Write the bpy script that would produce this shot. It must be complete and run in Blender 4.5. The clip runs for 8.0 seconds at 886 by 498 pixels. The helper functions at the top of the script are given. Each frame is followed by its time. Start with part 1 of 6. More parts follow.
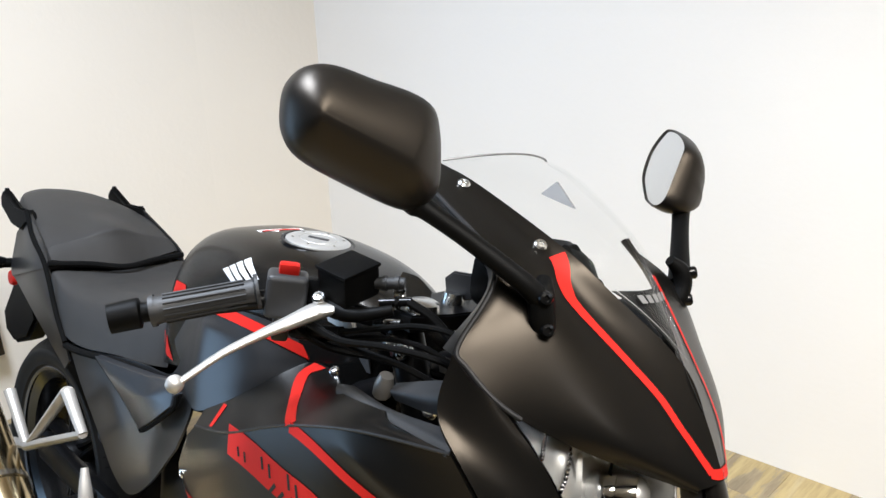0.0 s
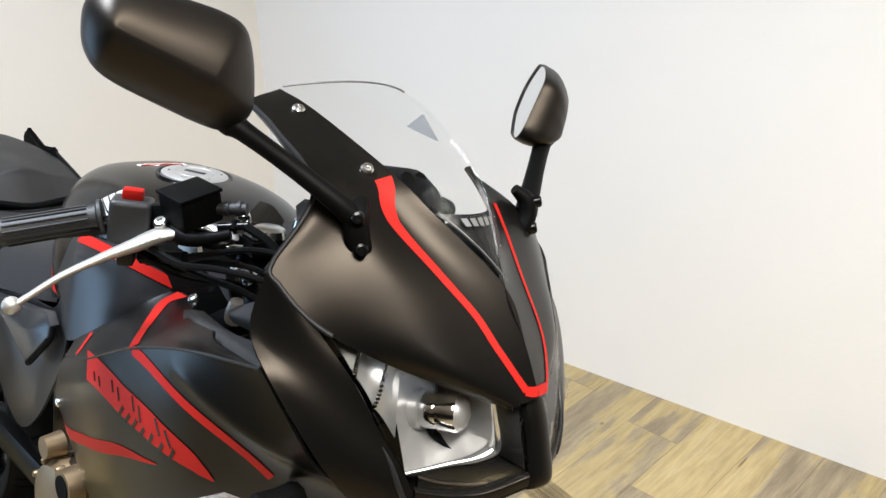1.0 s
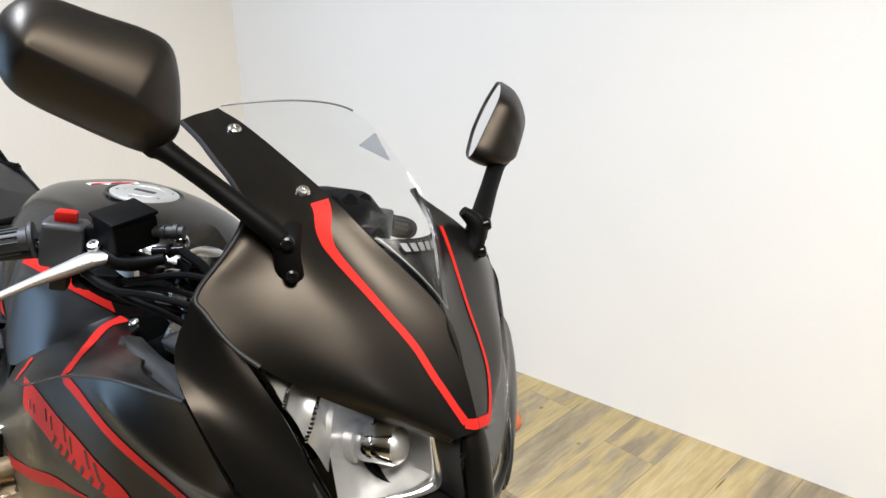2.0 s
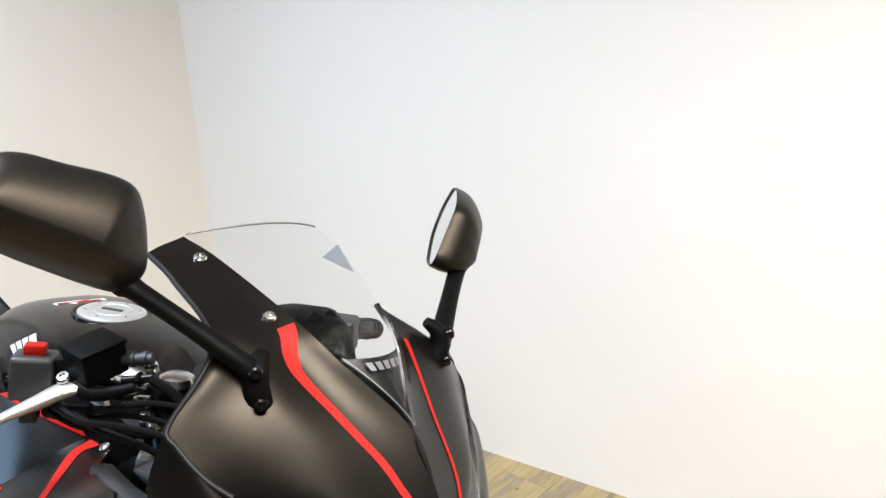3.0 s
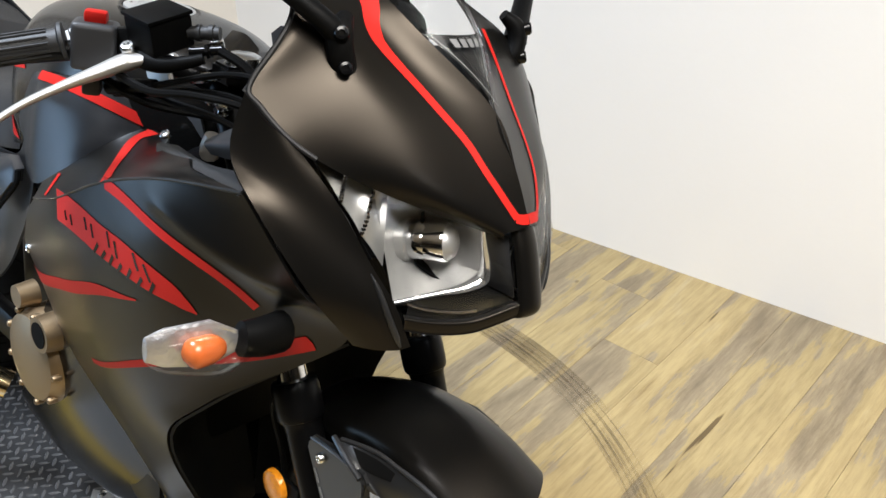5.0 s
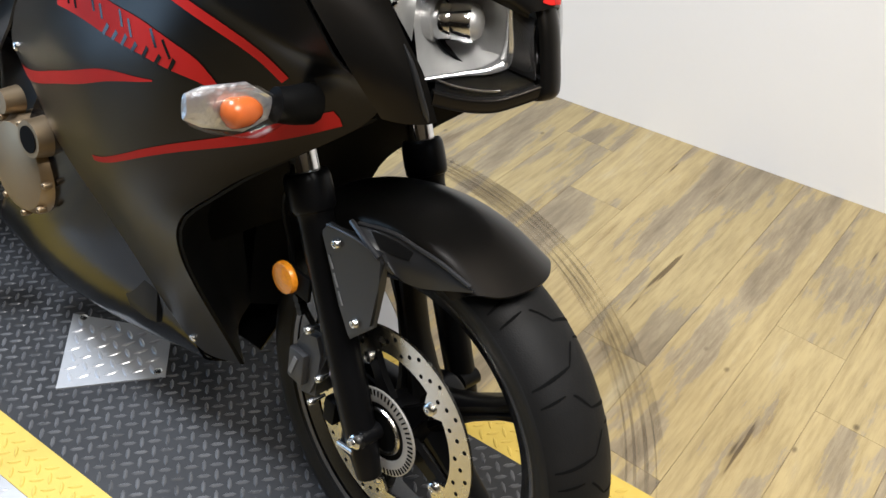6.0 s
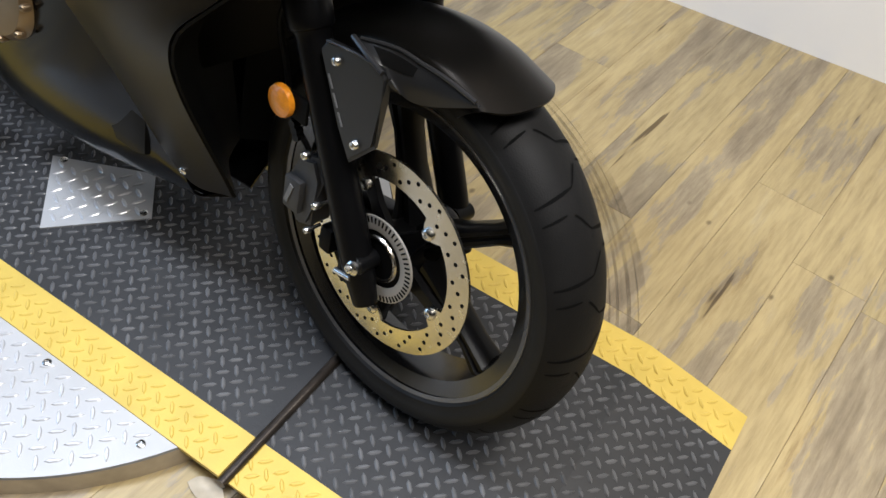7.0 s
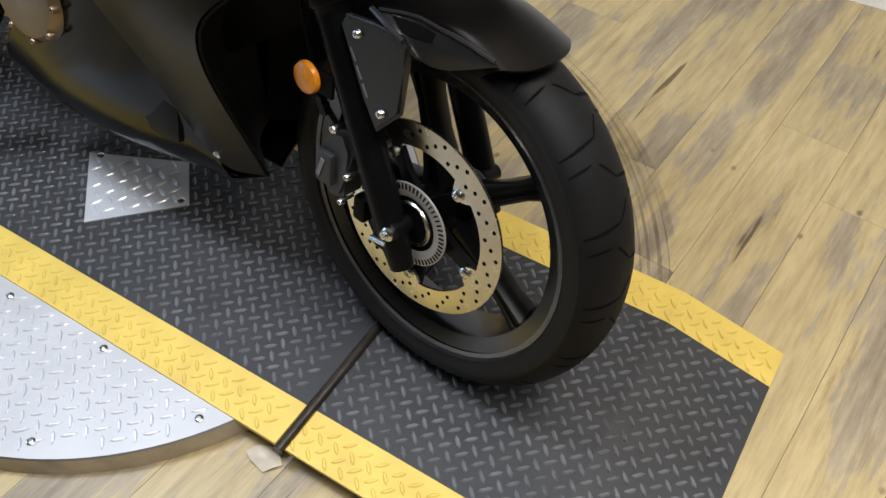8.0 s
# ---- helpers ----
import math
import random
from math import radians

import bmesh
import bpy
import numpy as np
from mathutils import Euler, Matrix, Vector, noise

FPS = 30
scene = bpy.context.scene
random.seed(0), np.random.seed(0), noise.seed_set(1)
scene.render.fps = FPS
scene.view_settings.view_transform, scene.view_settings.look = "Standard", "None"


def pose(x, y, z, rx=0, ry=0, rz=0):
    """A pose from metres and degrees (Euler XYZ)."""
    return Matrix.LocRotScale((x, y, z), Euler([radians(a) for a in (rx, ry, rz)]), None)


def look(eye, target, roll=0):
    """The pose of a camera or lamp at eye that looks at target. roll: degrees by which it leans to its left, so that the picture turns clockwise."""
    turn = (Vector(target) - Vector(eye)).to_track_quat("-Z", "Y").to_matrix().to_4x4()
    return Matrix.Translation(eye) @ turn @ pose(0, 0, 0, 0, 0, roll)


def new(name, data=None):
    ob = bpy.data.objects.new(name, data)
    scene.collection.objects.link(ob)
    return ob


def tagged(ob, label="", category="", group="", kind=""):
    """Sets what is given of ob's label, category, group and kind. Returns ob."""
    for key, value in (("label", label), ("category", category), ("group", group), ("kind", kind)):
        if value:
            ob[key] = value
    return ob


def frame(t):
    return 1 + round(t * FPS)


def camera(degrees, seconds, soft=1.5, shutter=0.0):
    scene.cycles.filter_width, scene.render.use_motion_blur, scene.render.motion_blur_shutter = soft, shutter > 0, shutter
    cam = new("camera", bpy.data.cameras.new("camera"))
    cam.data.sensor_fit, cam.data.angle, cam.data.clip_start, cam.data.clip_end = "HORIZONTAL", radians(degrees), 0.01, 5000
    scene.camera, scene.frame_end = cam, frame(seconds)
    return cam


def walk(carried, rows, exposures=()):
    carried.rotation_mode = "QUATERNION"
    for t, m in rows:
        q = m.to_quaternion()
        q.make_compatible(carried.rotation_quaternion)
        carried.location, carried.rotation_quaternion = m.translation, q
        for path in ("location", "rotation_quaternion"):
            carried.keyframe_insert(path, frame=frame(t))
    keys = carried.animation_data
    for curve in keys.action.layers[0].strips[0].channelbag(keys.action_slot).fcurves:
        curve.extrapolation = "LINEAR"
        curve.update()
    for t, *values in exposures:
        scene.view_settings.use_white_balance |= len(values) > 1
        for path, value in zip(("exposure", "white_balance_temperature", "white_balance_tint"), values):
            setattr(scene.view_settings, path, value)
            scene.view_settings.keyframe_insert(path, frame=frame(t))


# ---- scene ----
cam = camera(54.8, 8.0)
PATH = [
    (0, (0.373, -0.576, 1.39), (-0.951, 0.729, 0.652), -1.8),
    (0.2, (0.423, -0.609, 1.409), (-0.948, 0.646, 0.672), -2.2),
    (0.5, (0.464, -0.596, 1.405), (-0.875, 0.698, 0.677), -0.9),
    (0.7, (0.485, -0.531, 1.380), (-0.837, 0.756, 0.608), -1.0),
    (1, (0.513, -0.477, 1.355), (-0.766, 0.821, 0.53), -1.2),
    (1.2, (0.528, -0.447, 1.344), (-0.773, 0.829, 0.52), -1.7),
    (2.3, (0.533, -0.404, 1.369), (-0.734, 0.948, 0.616), -0.9),
    (2.5, (0.537, -0.399, 1.388), (-0.721, 0.994, 0.697), -1.9),
    (3, (0.545, -0.412, 1.415), (-0.715, 0.995, 0.758), -3.0),
    (3.5, (0.548, -0.435, 1.41), (-0.727, 0.957, 0.75), -3.9),
    (4, (0.541, -0.455, 1.378), (-0.72, 0.88, 0.586), -2.4),
    (4.5, (0.516, -0.471, 1.33), (-0.714, 0.805, 0.402), -1.2),
    (4.7, (0.506, -0.472, 1.315), (-0.691, 0.787, 0.324), -1.0),
    (5.8, (0.484, -0.596, 1.228), (-0.472, 0.649, -0.011), 3.4),
    (6, (0.483, -0.619, 1.211), (-0.431, 0.622, -0.064), 4.2),
    (6.5, (0.478, -0.651, 1.179), (-0.32, 0.583, -0.177), 6.7),
    (7, (0.486, -0.68, 1.147), (-0.246, 0.477, -0.311), 7.8),
    (7.5, (0.498, -0.695, 1.136), (-0.221, 0.433, -0.35), 6.9),
    (8, (0.506, -0.715, 1.161), (-0.253, 0.369, -0.339), 1.5),
]
walk(cam, [(t, look(eye, target, roll)) for t, eye, target, roll in PATH],
     [(0, 1.20, 5420, 9), (1.0, 1.06, 5420, 9), (3.5, 1.20, 5420, 9), (4.7, 1.09, 5420, 9), (6.0, 0.90, 5320, 10), (8.0, 0.52, 5300, 11)])

# ---- world and lamps ----
world = bpy.data.worlds.new("world")
world.use_nodes = True
world.node_tree.nodes["Background"].inputs[0].default_value = (1.0, 0.93, 0.84, 1)
world.node_tree.nodes["Background"].inputs[1].default_value = 0.02
scene.world = world


def area_lamp(name, at, target, size, size_y, watts, colour):
    d = bpy.data.lights.new(name, "AREA")
    d.shape, d.size, d.size_y, d.energy, d.color = "RECTANGLE", size, size_y, watts, colour
    d.spread = radians(142)
    ob = new(name, d)
    ob.matrix_basis = look(at, target)
    return ob


# warm ceiling lamp over the motorcycle, two added fills, and daylight from a shop window behind its tail
area_lamp("overhead_light", (1.0, -0.25, 2.60), (1.0, -0.24, 0), 0.5, 1.7, 50, (1, 0.85, 0.66))
# unseen fills beyond the nose and over the rear, added to brighten
area_lamp("overhead_light", (2.6, 0.1, 2.60), (2.6, 0.11, 0), 0.9, 0.5, 5, (1, 0.96, 0.90))
area_lamp("overhead_light", (-0.95, -0.45, 2.60), (-0.95, -0.44, 0), 0.6, 0.5, 28, (1, 0.97, 0.93))
area_lamp("shop_window_light", (-2.40, -1.25, 0.80), (0.0, -0.85, 0.7), 1.3, 1.55, 9, (0.62, 0.82, 1.0))


# ---- materials ----
def material(name, colour, rough=0.5, metal=0.0, vary=0.0, scale=20.0, bump=0.0, bump_scale=200.0, spread=0.0, **more):
    """A principled material; vary: how far noise lightens and darkens the colour; bump: depth of the fine relief in metres."""
    m = bpy.data.materials.new(name)
    m.use_nodes = True
    nt = m.node_tree
    b = nt.nodes["Principled BSDF"]
    b.inputs["Base Color"].default_value = (*colour, 1)
    b.inputs["Roughness"].default_value = rough
    b.inputs["Metallic"].default_value = metal
    for k, v in more.items():
        b.inputs[k.replace("_", " ")].default_value = v
    tc = nt.nodes.new("ShaderNodeTexCoord")
    if vary or spread:
        n = nt.nodes.new("ShaderNodeTexNoise")
        n.inputs["Scale"].default_value, n.inputs["Detail"].default_value = scale, 6
        nt.links.new(tc.outputs["Object"], n.inputs["Vector"])
        if vary:
            mix = nt.nodes.new("ShaderNodeMix")
            mix.data_type = "RGBA"
            mix.inputs[6].default_value = (*[c * (1 - vary) for c in colour], 1)
            mix.inputs[7].default_value = (*[min(1, c * (1 + vary)) for c in colour], 1)
            nt.links.new(n.outputs["Fac"], mix.inputs[0])
            nt.links.new(mix.outputs[2], b.inputs["Base Color"])
        if spread:
            r = nt.nodes.new("ShaderNodeMapRange")
            r.inputs[3].default_value, r.inputs[4].default_value = max(0, rough - spread), min(1, rough + spread)
            nt.links.new(n.outputs["Fac"], r.inputs[0])
            nt.links.new(r.outputs[0], b.inputs["Roughness"])
    if bump:
        n2 = nt.nodes.new("ShaderNodeTexNoise")
        n2.inputs["Scale"].default_value, n2.inputs["Detail"].default_value = bump_scale, 3
        nt.links.new(tc.outputs["Object"], n2.inputs["Vector"])
        bp = nt.nodes.new("ShaderNodeBump")
        bp.inputs["Distance"].default_value, bp.inputs["Strength"].default_value = bump, 1.0
        nt.links.new(n2.outputs["Fac"], bp.inputs["Height"])
        nt.links.new(bp.outputs[0], b.inputs["Normal"])
    return m


# warm specular tints put the tan of the lamp's reflection into black paint
SATIN = material("satin_black_paint", (0.0035, 0.0034, 0.0032), 0.29, vary=0.1, scale=9, spread=0.03, bump=0.00003, bump_scale=900, Specular_IOR_Level=0.21, Specular_Tint=(1.0, 0.86, 0.70, 1))
TANK_PAINT = material("tank_paint", (0.0045, 0.0044, 0.0042), 0.22, vary=0.1, scale=9, spread=0.03, Specular_IOR_Level=0.5, Specular_Tint=(1.0, 0.92, 0.82, 1))
SATIN_GREY = material("satin_grey_paint", (0.011, 0.0112, 0.012), 0.34, vary=0.1, scale=9, spread=0.03, Specular_IOR_Level=0.45)
GLOSS = material("gloss_black_paint", (0.003, 0.003, 0.0032), 0.16, vary=0.1, scale=8, spread=0.03, Specular_IOR_Level=0.2)
PLASTIC = material("black_moulded_plastic", (0.0025, 0.0025, 0.0025), 0.5, vary=0.2, scale=30, bump=0.0002, bump_scale=900, Specular_IOR_Level=0.06)
FORK_BLACK = material("black_powder_coat", (0.003, 0.003, 0.0033), 0.32, vary=0.15, scale=25, spread=0.05, Specular_IOR_Level=0.12)
RUBBER = material("tyre_rubber", (0.0078, 0.0076, 0.0074), 0.55, vary=0.4, scale=14, spread=0.1, bump=0.0003, bump_scale=500, Specular_IOR_Level=0.10)
SIDEWALL = material("tyre_sidewall_rubber", (0.009, 0.0089, 0.0088), 0.5, vary=0.3, scale=10, spread=0.08, bump=0.0001, bump_scale=300, Specular_IOR_Level=0.16)
# near-black for hidden parts; stands in for shade in grooves, holes and gaps
RECESS_BLACK = material("recess_black", (0.0015, 0.0015, 0.0015), 0.9, vary=0.2, scale=30, Specular_IOR_Level=0.1)
GRIP = material("grip_rubber", (0.014, 0.014, 0.0145), 0.55, vary=0.2, scale=40, bump=0.0003, bump_scale=700)
# lighter and bluer than the other panels: reflected daylight put into the paint
KNEE_LIT = material("blue_lit_black", (0.012, 0.013, 0.0155), 0.34, vary=0.1, scale=9, spread=0.03, Specular_IOR_Level=0.5)
SEAT = material("seat_vinyl", (0.029, 0.028, 0.0272), 0.5, vary=0.15, scale=30, bump=0.0004, bump_scale=1200, Specular_IOR_Level=0.15)
SWITCH = material("grey_black_plastic", (0.022, 0.022, 0.023), 0.5, vary=0.15, scale=40, bump=0.0001, bump_scale=900)
# lit copy of the duct plastic: its gloss reflections put into a paler grey
DUCT_LIT = material("lit_duct_plastic", (0.065, 0.067, 0.070), 0.45, vary=0.15, scale=30, bump=0.0001, bump_scale=900)
DUCT_GREY = material("grey_duct_plastic", (0.020, 0.021, 0.0225), 0.45, vary=0.15, scale=30, bump=0.0001, bump_scale=900)
RED = material("red_decal", (0.38, 0.012, 0.007), 0.5, vary=0.1, scale=12, Specular_IOR_Level=0.1)
CHROME = material("chrome", (0.75, 0.75, 0.76), 0.09, 1.0, vary=0.05, scale=15)
REFLECTOR = material("headlight_reflector", (0.86, 0.86, 0.87), 0.16, 0.9, vary=0.08, scale=40)
SIGNAL_BACK = material("frosted_signal_reflector", (0.50, 0.50, 0.51), 0.3, 0.8, vary=0.25, scale=90, bump=0.002, bump_scale=120)
FACETS = material("faceted_reflector", (0.42, 0.42, 0.41), 0.30, 0.6, vary=0.25, scale=40, bump=0.0008, bump_scale=60)
ALU = material("cast_aluminium", (0.40, 0.385, 0.36), 0.45, 0.6, vary=0.12, scale=40, spread=0.08, bump=0.0001, bump_scale=600)
DISC = material("brake_disc_steel", (0.62, 0.60, 0.545), 0.24, 1.0, vary=0.15, scale=60, spread=0.1)
BRONZE = material("bronze_engine_cover", (0.24, 0.175, 0.10), 0.42, 0.8, vary=0.15, scale=25, spread=0.08)
HEATED = material("heat_tinted_steel", (0.60, 0.48, 0.28), 0.17, 1.0, vary=0.15, scale=6, spread=0.05)
STEEL = material("brushed_steel", (0.55, 0.52, 0.46), 0.25, 1.0, vary=0.12, scale=30, spread=0.08)
CAP_SILVER = material("silver_cap_finish", (0.46, 0.455, 0.44), 0.42, 0.7, vary=0.1, scale=60, spread=0.06)
BOLT = material("zinc_bolt", (0.66, 0.66, 0.65), 0.25, 1.0, vary=0.1, scale=90)


def clear_material(name, tint, gloss):
    """Thin clear plastic: see-through, with a mirror-like gloss that grows at grazing angles."""
    m = bpy.data.materials.new(name)
    m.use_nodes = True
    nt = m.node_tree
    nt.nodes.remove(nt.nodes["Principled BSDF"])
    tr, gl, mx, fr, sc = (nt.nodes.new("ShaderNode" + k) for k in ("BsdfTransparent", "BsdfGlossy", "MixShader", "Fresnel", "Math"))
    tr.inputs[0].default_value = (*tint, 1)
    gl.inputs["Roughness"].default_value = 0.03
    fr.inputs[0].default_value = 1.45
    sc.operation = "MULTIPLY"
    sc.inputs[1].default_value = gloss
    nt.links.new(fr.outputs[0], sc.inputs[0])
    nt.links.new(sc.outputs[0], mx.inputs[0])
    nt.links.new(tr.outputs[0], mx.inputs[1])
    nt.links.new(gl.outputs[0], mx.inputs[2])
    nt.links.new(mx.outputs[0], nt.nodes["Material Output"].inputs[0])
    return m


CLEAR = clear_material("clear_acrylic", (0.985, 0.987, 0.987), 0.03)
# black in itself; the grey is the white wall's reflection put into colour
TAB_SHEEN = material("tab_wall_sheen", (0.10, 0.10, 0.10), 0.5, vary=0.15, scale=30)
SMOKE = material("smoked_acrylic", (0.012, 0.012, 0.012), 0.28, vary=0.1, scale=12, Specular_IOR_Level=0.15)
LENS = clear_material("clear_lens", (0.97, 0.97, 0.97), 0.28)
ORANGE = material("orange_bulb", (0.55, 0.13, 0.025), 0.25, Transmission_Weight=0.3, vary=0.1, scale=60)
AMBER = material("amber_reflector", (0.58, 0.21, 0.004), 0.10, vary=0.2, scale=160, bump=0.0008, bump_scale=260)
MIRROR = material("mirror_glass", (0.92, 0.93, 0.93), 0.01, 1.0)
SILVER_PRINT = material("silver_print", (0.62, 0.62, 0.62), 0.35, 0.4, vary=0.08, scale=60)
GREY_PRINT = material("grey_print", (0.13, 0.13, 0.13), 0.45, vary=0.1, scale=60)
LABEL_WHITE = material("white_paper_label", (0.75, 0.74, 0.72), 0.6, vary=0.08, scale=60)
WALL = material("white_wall_paint", (0.82, 0.81, 0.79), 0.6, vary=0.05, scale=1.3, bump=0.0006, bump_scale=60)
CREAM = material("cream_wall_paint", (0.80, 0.75, 0.67), 0.6, vary=0.05, scale=1.3, bump=0.0006, bump_scale=60)
# for walls out of view, dark so that the paint reflects little
DARK_ROOM = material("dark_room_wall", (0.045, 0.037, 0.028), 0.7, vary=0.1, scale=1.5)
CEILING = material("ceiling_paint", (0.62, 0.57, 0.50), 0.8, vary=0.1, scale=2)
MAT_BLACK = material("black_tread_plate", (0.025, 0.025, 0.0255), 0.5, vary=0.4, scale=9, spread=0.12, bump=0.0003, bump_scale=300, Specular_IOR_Level=0.4)
# lighter than the black plate: the treads' highlights put into their colour
TREAD_GLINT = material("black_tread_glint", (0.10, 0.10, 0.102), 0.3, vary=0.8, scale=14, spread=0.15)
MAT_YELLOW = material("yellow_tread_paint", (0.55, 0.40, 0.068), 0.5, vary=0.24, scale=16, spread=0.1, bump=0.0003, bump_scale=240)
DECK = material("silver_tread_plate", (0.43, 0.43, 0.43), 0.45, 0.2, vary=0.15, scale=10, spread=0.1, bump=0.0002, bump_scale=300)
DECK_TREAD = material("bright_tread_steel", (0.60, 0.60, 0.61), 0.33, 0.5, vary=0.15, scale=18, spread=0.1)
EDGE_VINYL = material("wood_print_vinyl", (0.36, 0.30, 0.21), 0.45, vary=0.6, scale=22)
VINYL_BACK = material("pale_vinyl", (0.42, 0.37, 0.28), 0.55, vary=0.25, scale=60)
ROD = material("worn_black_steel", (0.035, 0.028, 0.022), 0.35, 0.5, vary=0.9, scale=38)


def plank_material(name):
    """Weathered wood boards: long grain along y, a tone of its own for each board, dark knots and drags."""
    m = bpy.data.materials.new(name)
    m.use_nodes = True
    nt = m.node_tree
    b = nt.nodes["Principled BSDF"]
    link, node = nt.links.new, nt.nodes.new
    geo = node("ShaderNodeNewGeometry")
    info = node("ShaderNodeObjectInfo")
    shift = node("ShaderNodeVectorMath")
    shift.operation = "MULTIPLY_ADD"
    comb = node("ShaderNodeCombineXYZ")
    for k in range(3):
        link(info.outputs["Random"], comb.inputs[k])
    link(comb.outputs[0], shift.inputs[0])
    shift.inputs[1].default_value = (17, 31, 7)
    link(geo.outputs["Position"], shift.inputs[2])

    def noise_at(sx, sy, detail, rough=0.6):
        mp = node("ShaderNodeMapping")
        mp.inputs["Scale"].default_value = (sx, sy, 1)
        link(shift.outputs[0], mp.inputs[0])
        n = node("ShaderNodeTexNoise")
        n.inputs["Scale"].default_value, n.inputs["Detail"].default_value, n.inputs["Roughness"].default_value = 1, detail, rough
        link(mp.outputs[0], n.inputs["Vector"])
        return n

    def ramp(a, stops):
        r = node("ShaderNodeValToRGB")
        r.color_ramp.elements[0].position, r.color_ramp.elements[0].color = stops[0][0], (*stops[0][1], 1)
        r.color_ramp.elements[1].position, r.color_ramp.elements[1].color = stops[-1][0], (*stops[-1][1], 1)
        for p, c in stops[1:-1]:
            r.color_ramp.elements.new(p).color = (*c, 1)
        link(a, r.inputs[0])
        return r

    grain, broad, streak, crack = noise_at(90, 7, 9, 0.7), noise_at(9.5, 1.6, 11, 0.66), noise_at(14, 1.5, 11, 0.70), noise_at(34, 2.3, 3, 0.45)
    base = ramp(broad.outputs["Fac"], [(0.34, (0.185, 0.147, 0.094)), (0.42, (0.240, 0.193, 0.122)), (0.475, (0.290, 0.236, 0.148)), (0.49, (0.345, 0.268, 0.128)), (0.60, (0.390, 0.305, 0.146)), (0.72, (0.395, 0.330, 0.205))])
    dark = ramp(streak.outputs["Fac"], [(0.27, (0.52, 0.46, 0.38)), (0.35, (0.82, 0.78, 0.72)), (0.41, (1, 1, 1))])
    split = ramp(crack.outputs["Fac"], [(0.255, (0.30, 0.26, 0.21)), (0.275, (0.85, 0.83, 0.80)), (0.30, (1, 1, 1))])
    fine = ramp(grain.outputs["Fac"], [(0.34, (0.76, 0.74, 0.71)), (0.58, (1.06, 1.055, 1.05))])
    tone = ramp(info.outputs["Random"], [(0.0, (0.93, 0.95, 0.94)), (0.5, (0.985, 1.0, 0.99)), (1.0, (1.04, 1.05, 1.04))])
    colour = base.outputs[0]
    for other in (dark, fine, tone, split):
        mix = node("ShaderNodeMix")
        mix.data_type, mix.blend_type = "RGBA", "MULTIPLY"
        mix.inputs[0].default_value = 1.0
        link(colour, mix.inputs[6])
        link(other.outputs[0], mix.inputs[7])
        colour = mix.outputs[2]
    vor = node("ShaderNodeTexVoronoi")
    vor.inputs["Scale"].default_value = 1.0
    mp = node("ShaderNodeMapping")
    mp.inputs["Scale"].default_value = (11, 7.5, 1)
    link(shift.outputs[0], mp.inputs[0])
    link(mp.outputs[0], vor.inputs["Vector"])
    knot = ramp(vor.outputs["Distance"], [(0.035, (0.3, 0.27, 0.24)), (0.085, (1, 1, 1))])
    mix = node("ShaderNodeMix")
    mix.data_type, mix.blend_type = "RGBA", "MULTIPLY"
    mix.inputs[0].default_value = 0.85
    link(colour, mix.inputs[6])
    link(knot.outputs[0], mix.inputs[7])
    link(mix.outputs[2], b.inputs["Base Color"])
    b.inputs["Roughness"].default_value = 0.42
    bp = node("ShaderNodeBump")
    bp.inputs["Distance"].default_value = 0.0006
    link(grain.outputs["Fac"], bp.inputs["Height"])
    link(bp.outputs[0], b.inputs["Normal"])
    return m


PLANK = plank_material("weathered_wood_board")
GAP = material("dark_joint", (0.24, 0.185, 0.105), 0.8, vary=0.2, scale=20)


# ---- mesh helpers ----
V = Vector


def obj(name, bm, mat, smooth=True):
    bmesh.ops.recalc_face_normals(bm, faces=bm.faces)
    me = bpy.data.meshes.new(name)
    bm.to_mesh(me)
    bm.free()
    me.materials.append(mat)
    if smooth:
        me.polygons.foreach_set("use_smooth", [True] * len(me.polygons))
        me.set_sharp_from_angle(angle=radians(38))
    return new(name, me)


def part(name, bm, mat, parent, label="", smooth=True):
    """One mesh object under a thing or under a part."""
    ob = obj(name, bm, mat, smooth)
    ob.parent = parent
    if label:
        tagged(ob, label)
    return ob


def thing(name, m, label, category, kind="", group=""):
    ob = new(name)
    ob.empty_display_size = 0.1
    ob.matrix_basis = m
    return tagged(ob, label, category, group, kind)


def box(bm, lo, hi, m=None, bevel=0.0, seg=2):
    r = bmesh.ops.create_cube(bm, size=1)
    vs = r["verts"]
    c, s = (V(lo) + V(hi)) / 2, V(hi) - V(lo)
    for v in vs:
        v.co = V((c.x + v.co.x * s.x, c.y + v.co.y * s.y, c.z + v.co.z * s.z))
    if bevel:
        es = list({e for v in vs for e in v.link_edges})
        vs = bmesh.ops.bevel(bm, geom=es, offset=bevel, segments=seg, affect="EDGES", profile=0.6)["verts"]
    if m:
        bmesh.ops.transform(bm, matrix=m, verts=list({v for v in vs if v.is_valid}))
    return bm


def spline(pts, n):
    """Points along a smooth line through pts, n for each span."""
    p = [V(q) for q in pts]
    if len(p) < 3:
        return [p[0].lerp(p[-1], k / n) for k in range(n + 1)]
    e = [2 * p[0] - p[1]] + p + [2 * p[-1] - p[-2]]
    out = []
    for i in range(len(p) - 1):
        a, b, c, d = e[i : i + 4]
        for k in range(n):
            t = k / n
            out.append(0.5 * (2 * b + (c - a) * t + (2 * a - 5 * b + 4 * c - d) * t * t + (3 * b - 3 * c + d - a) * t**3))
    return out + [p[-1]]


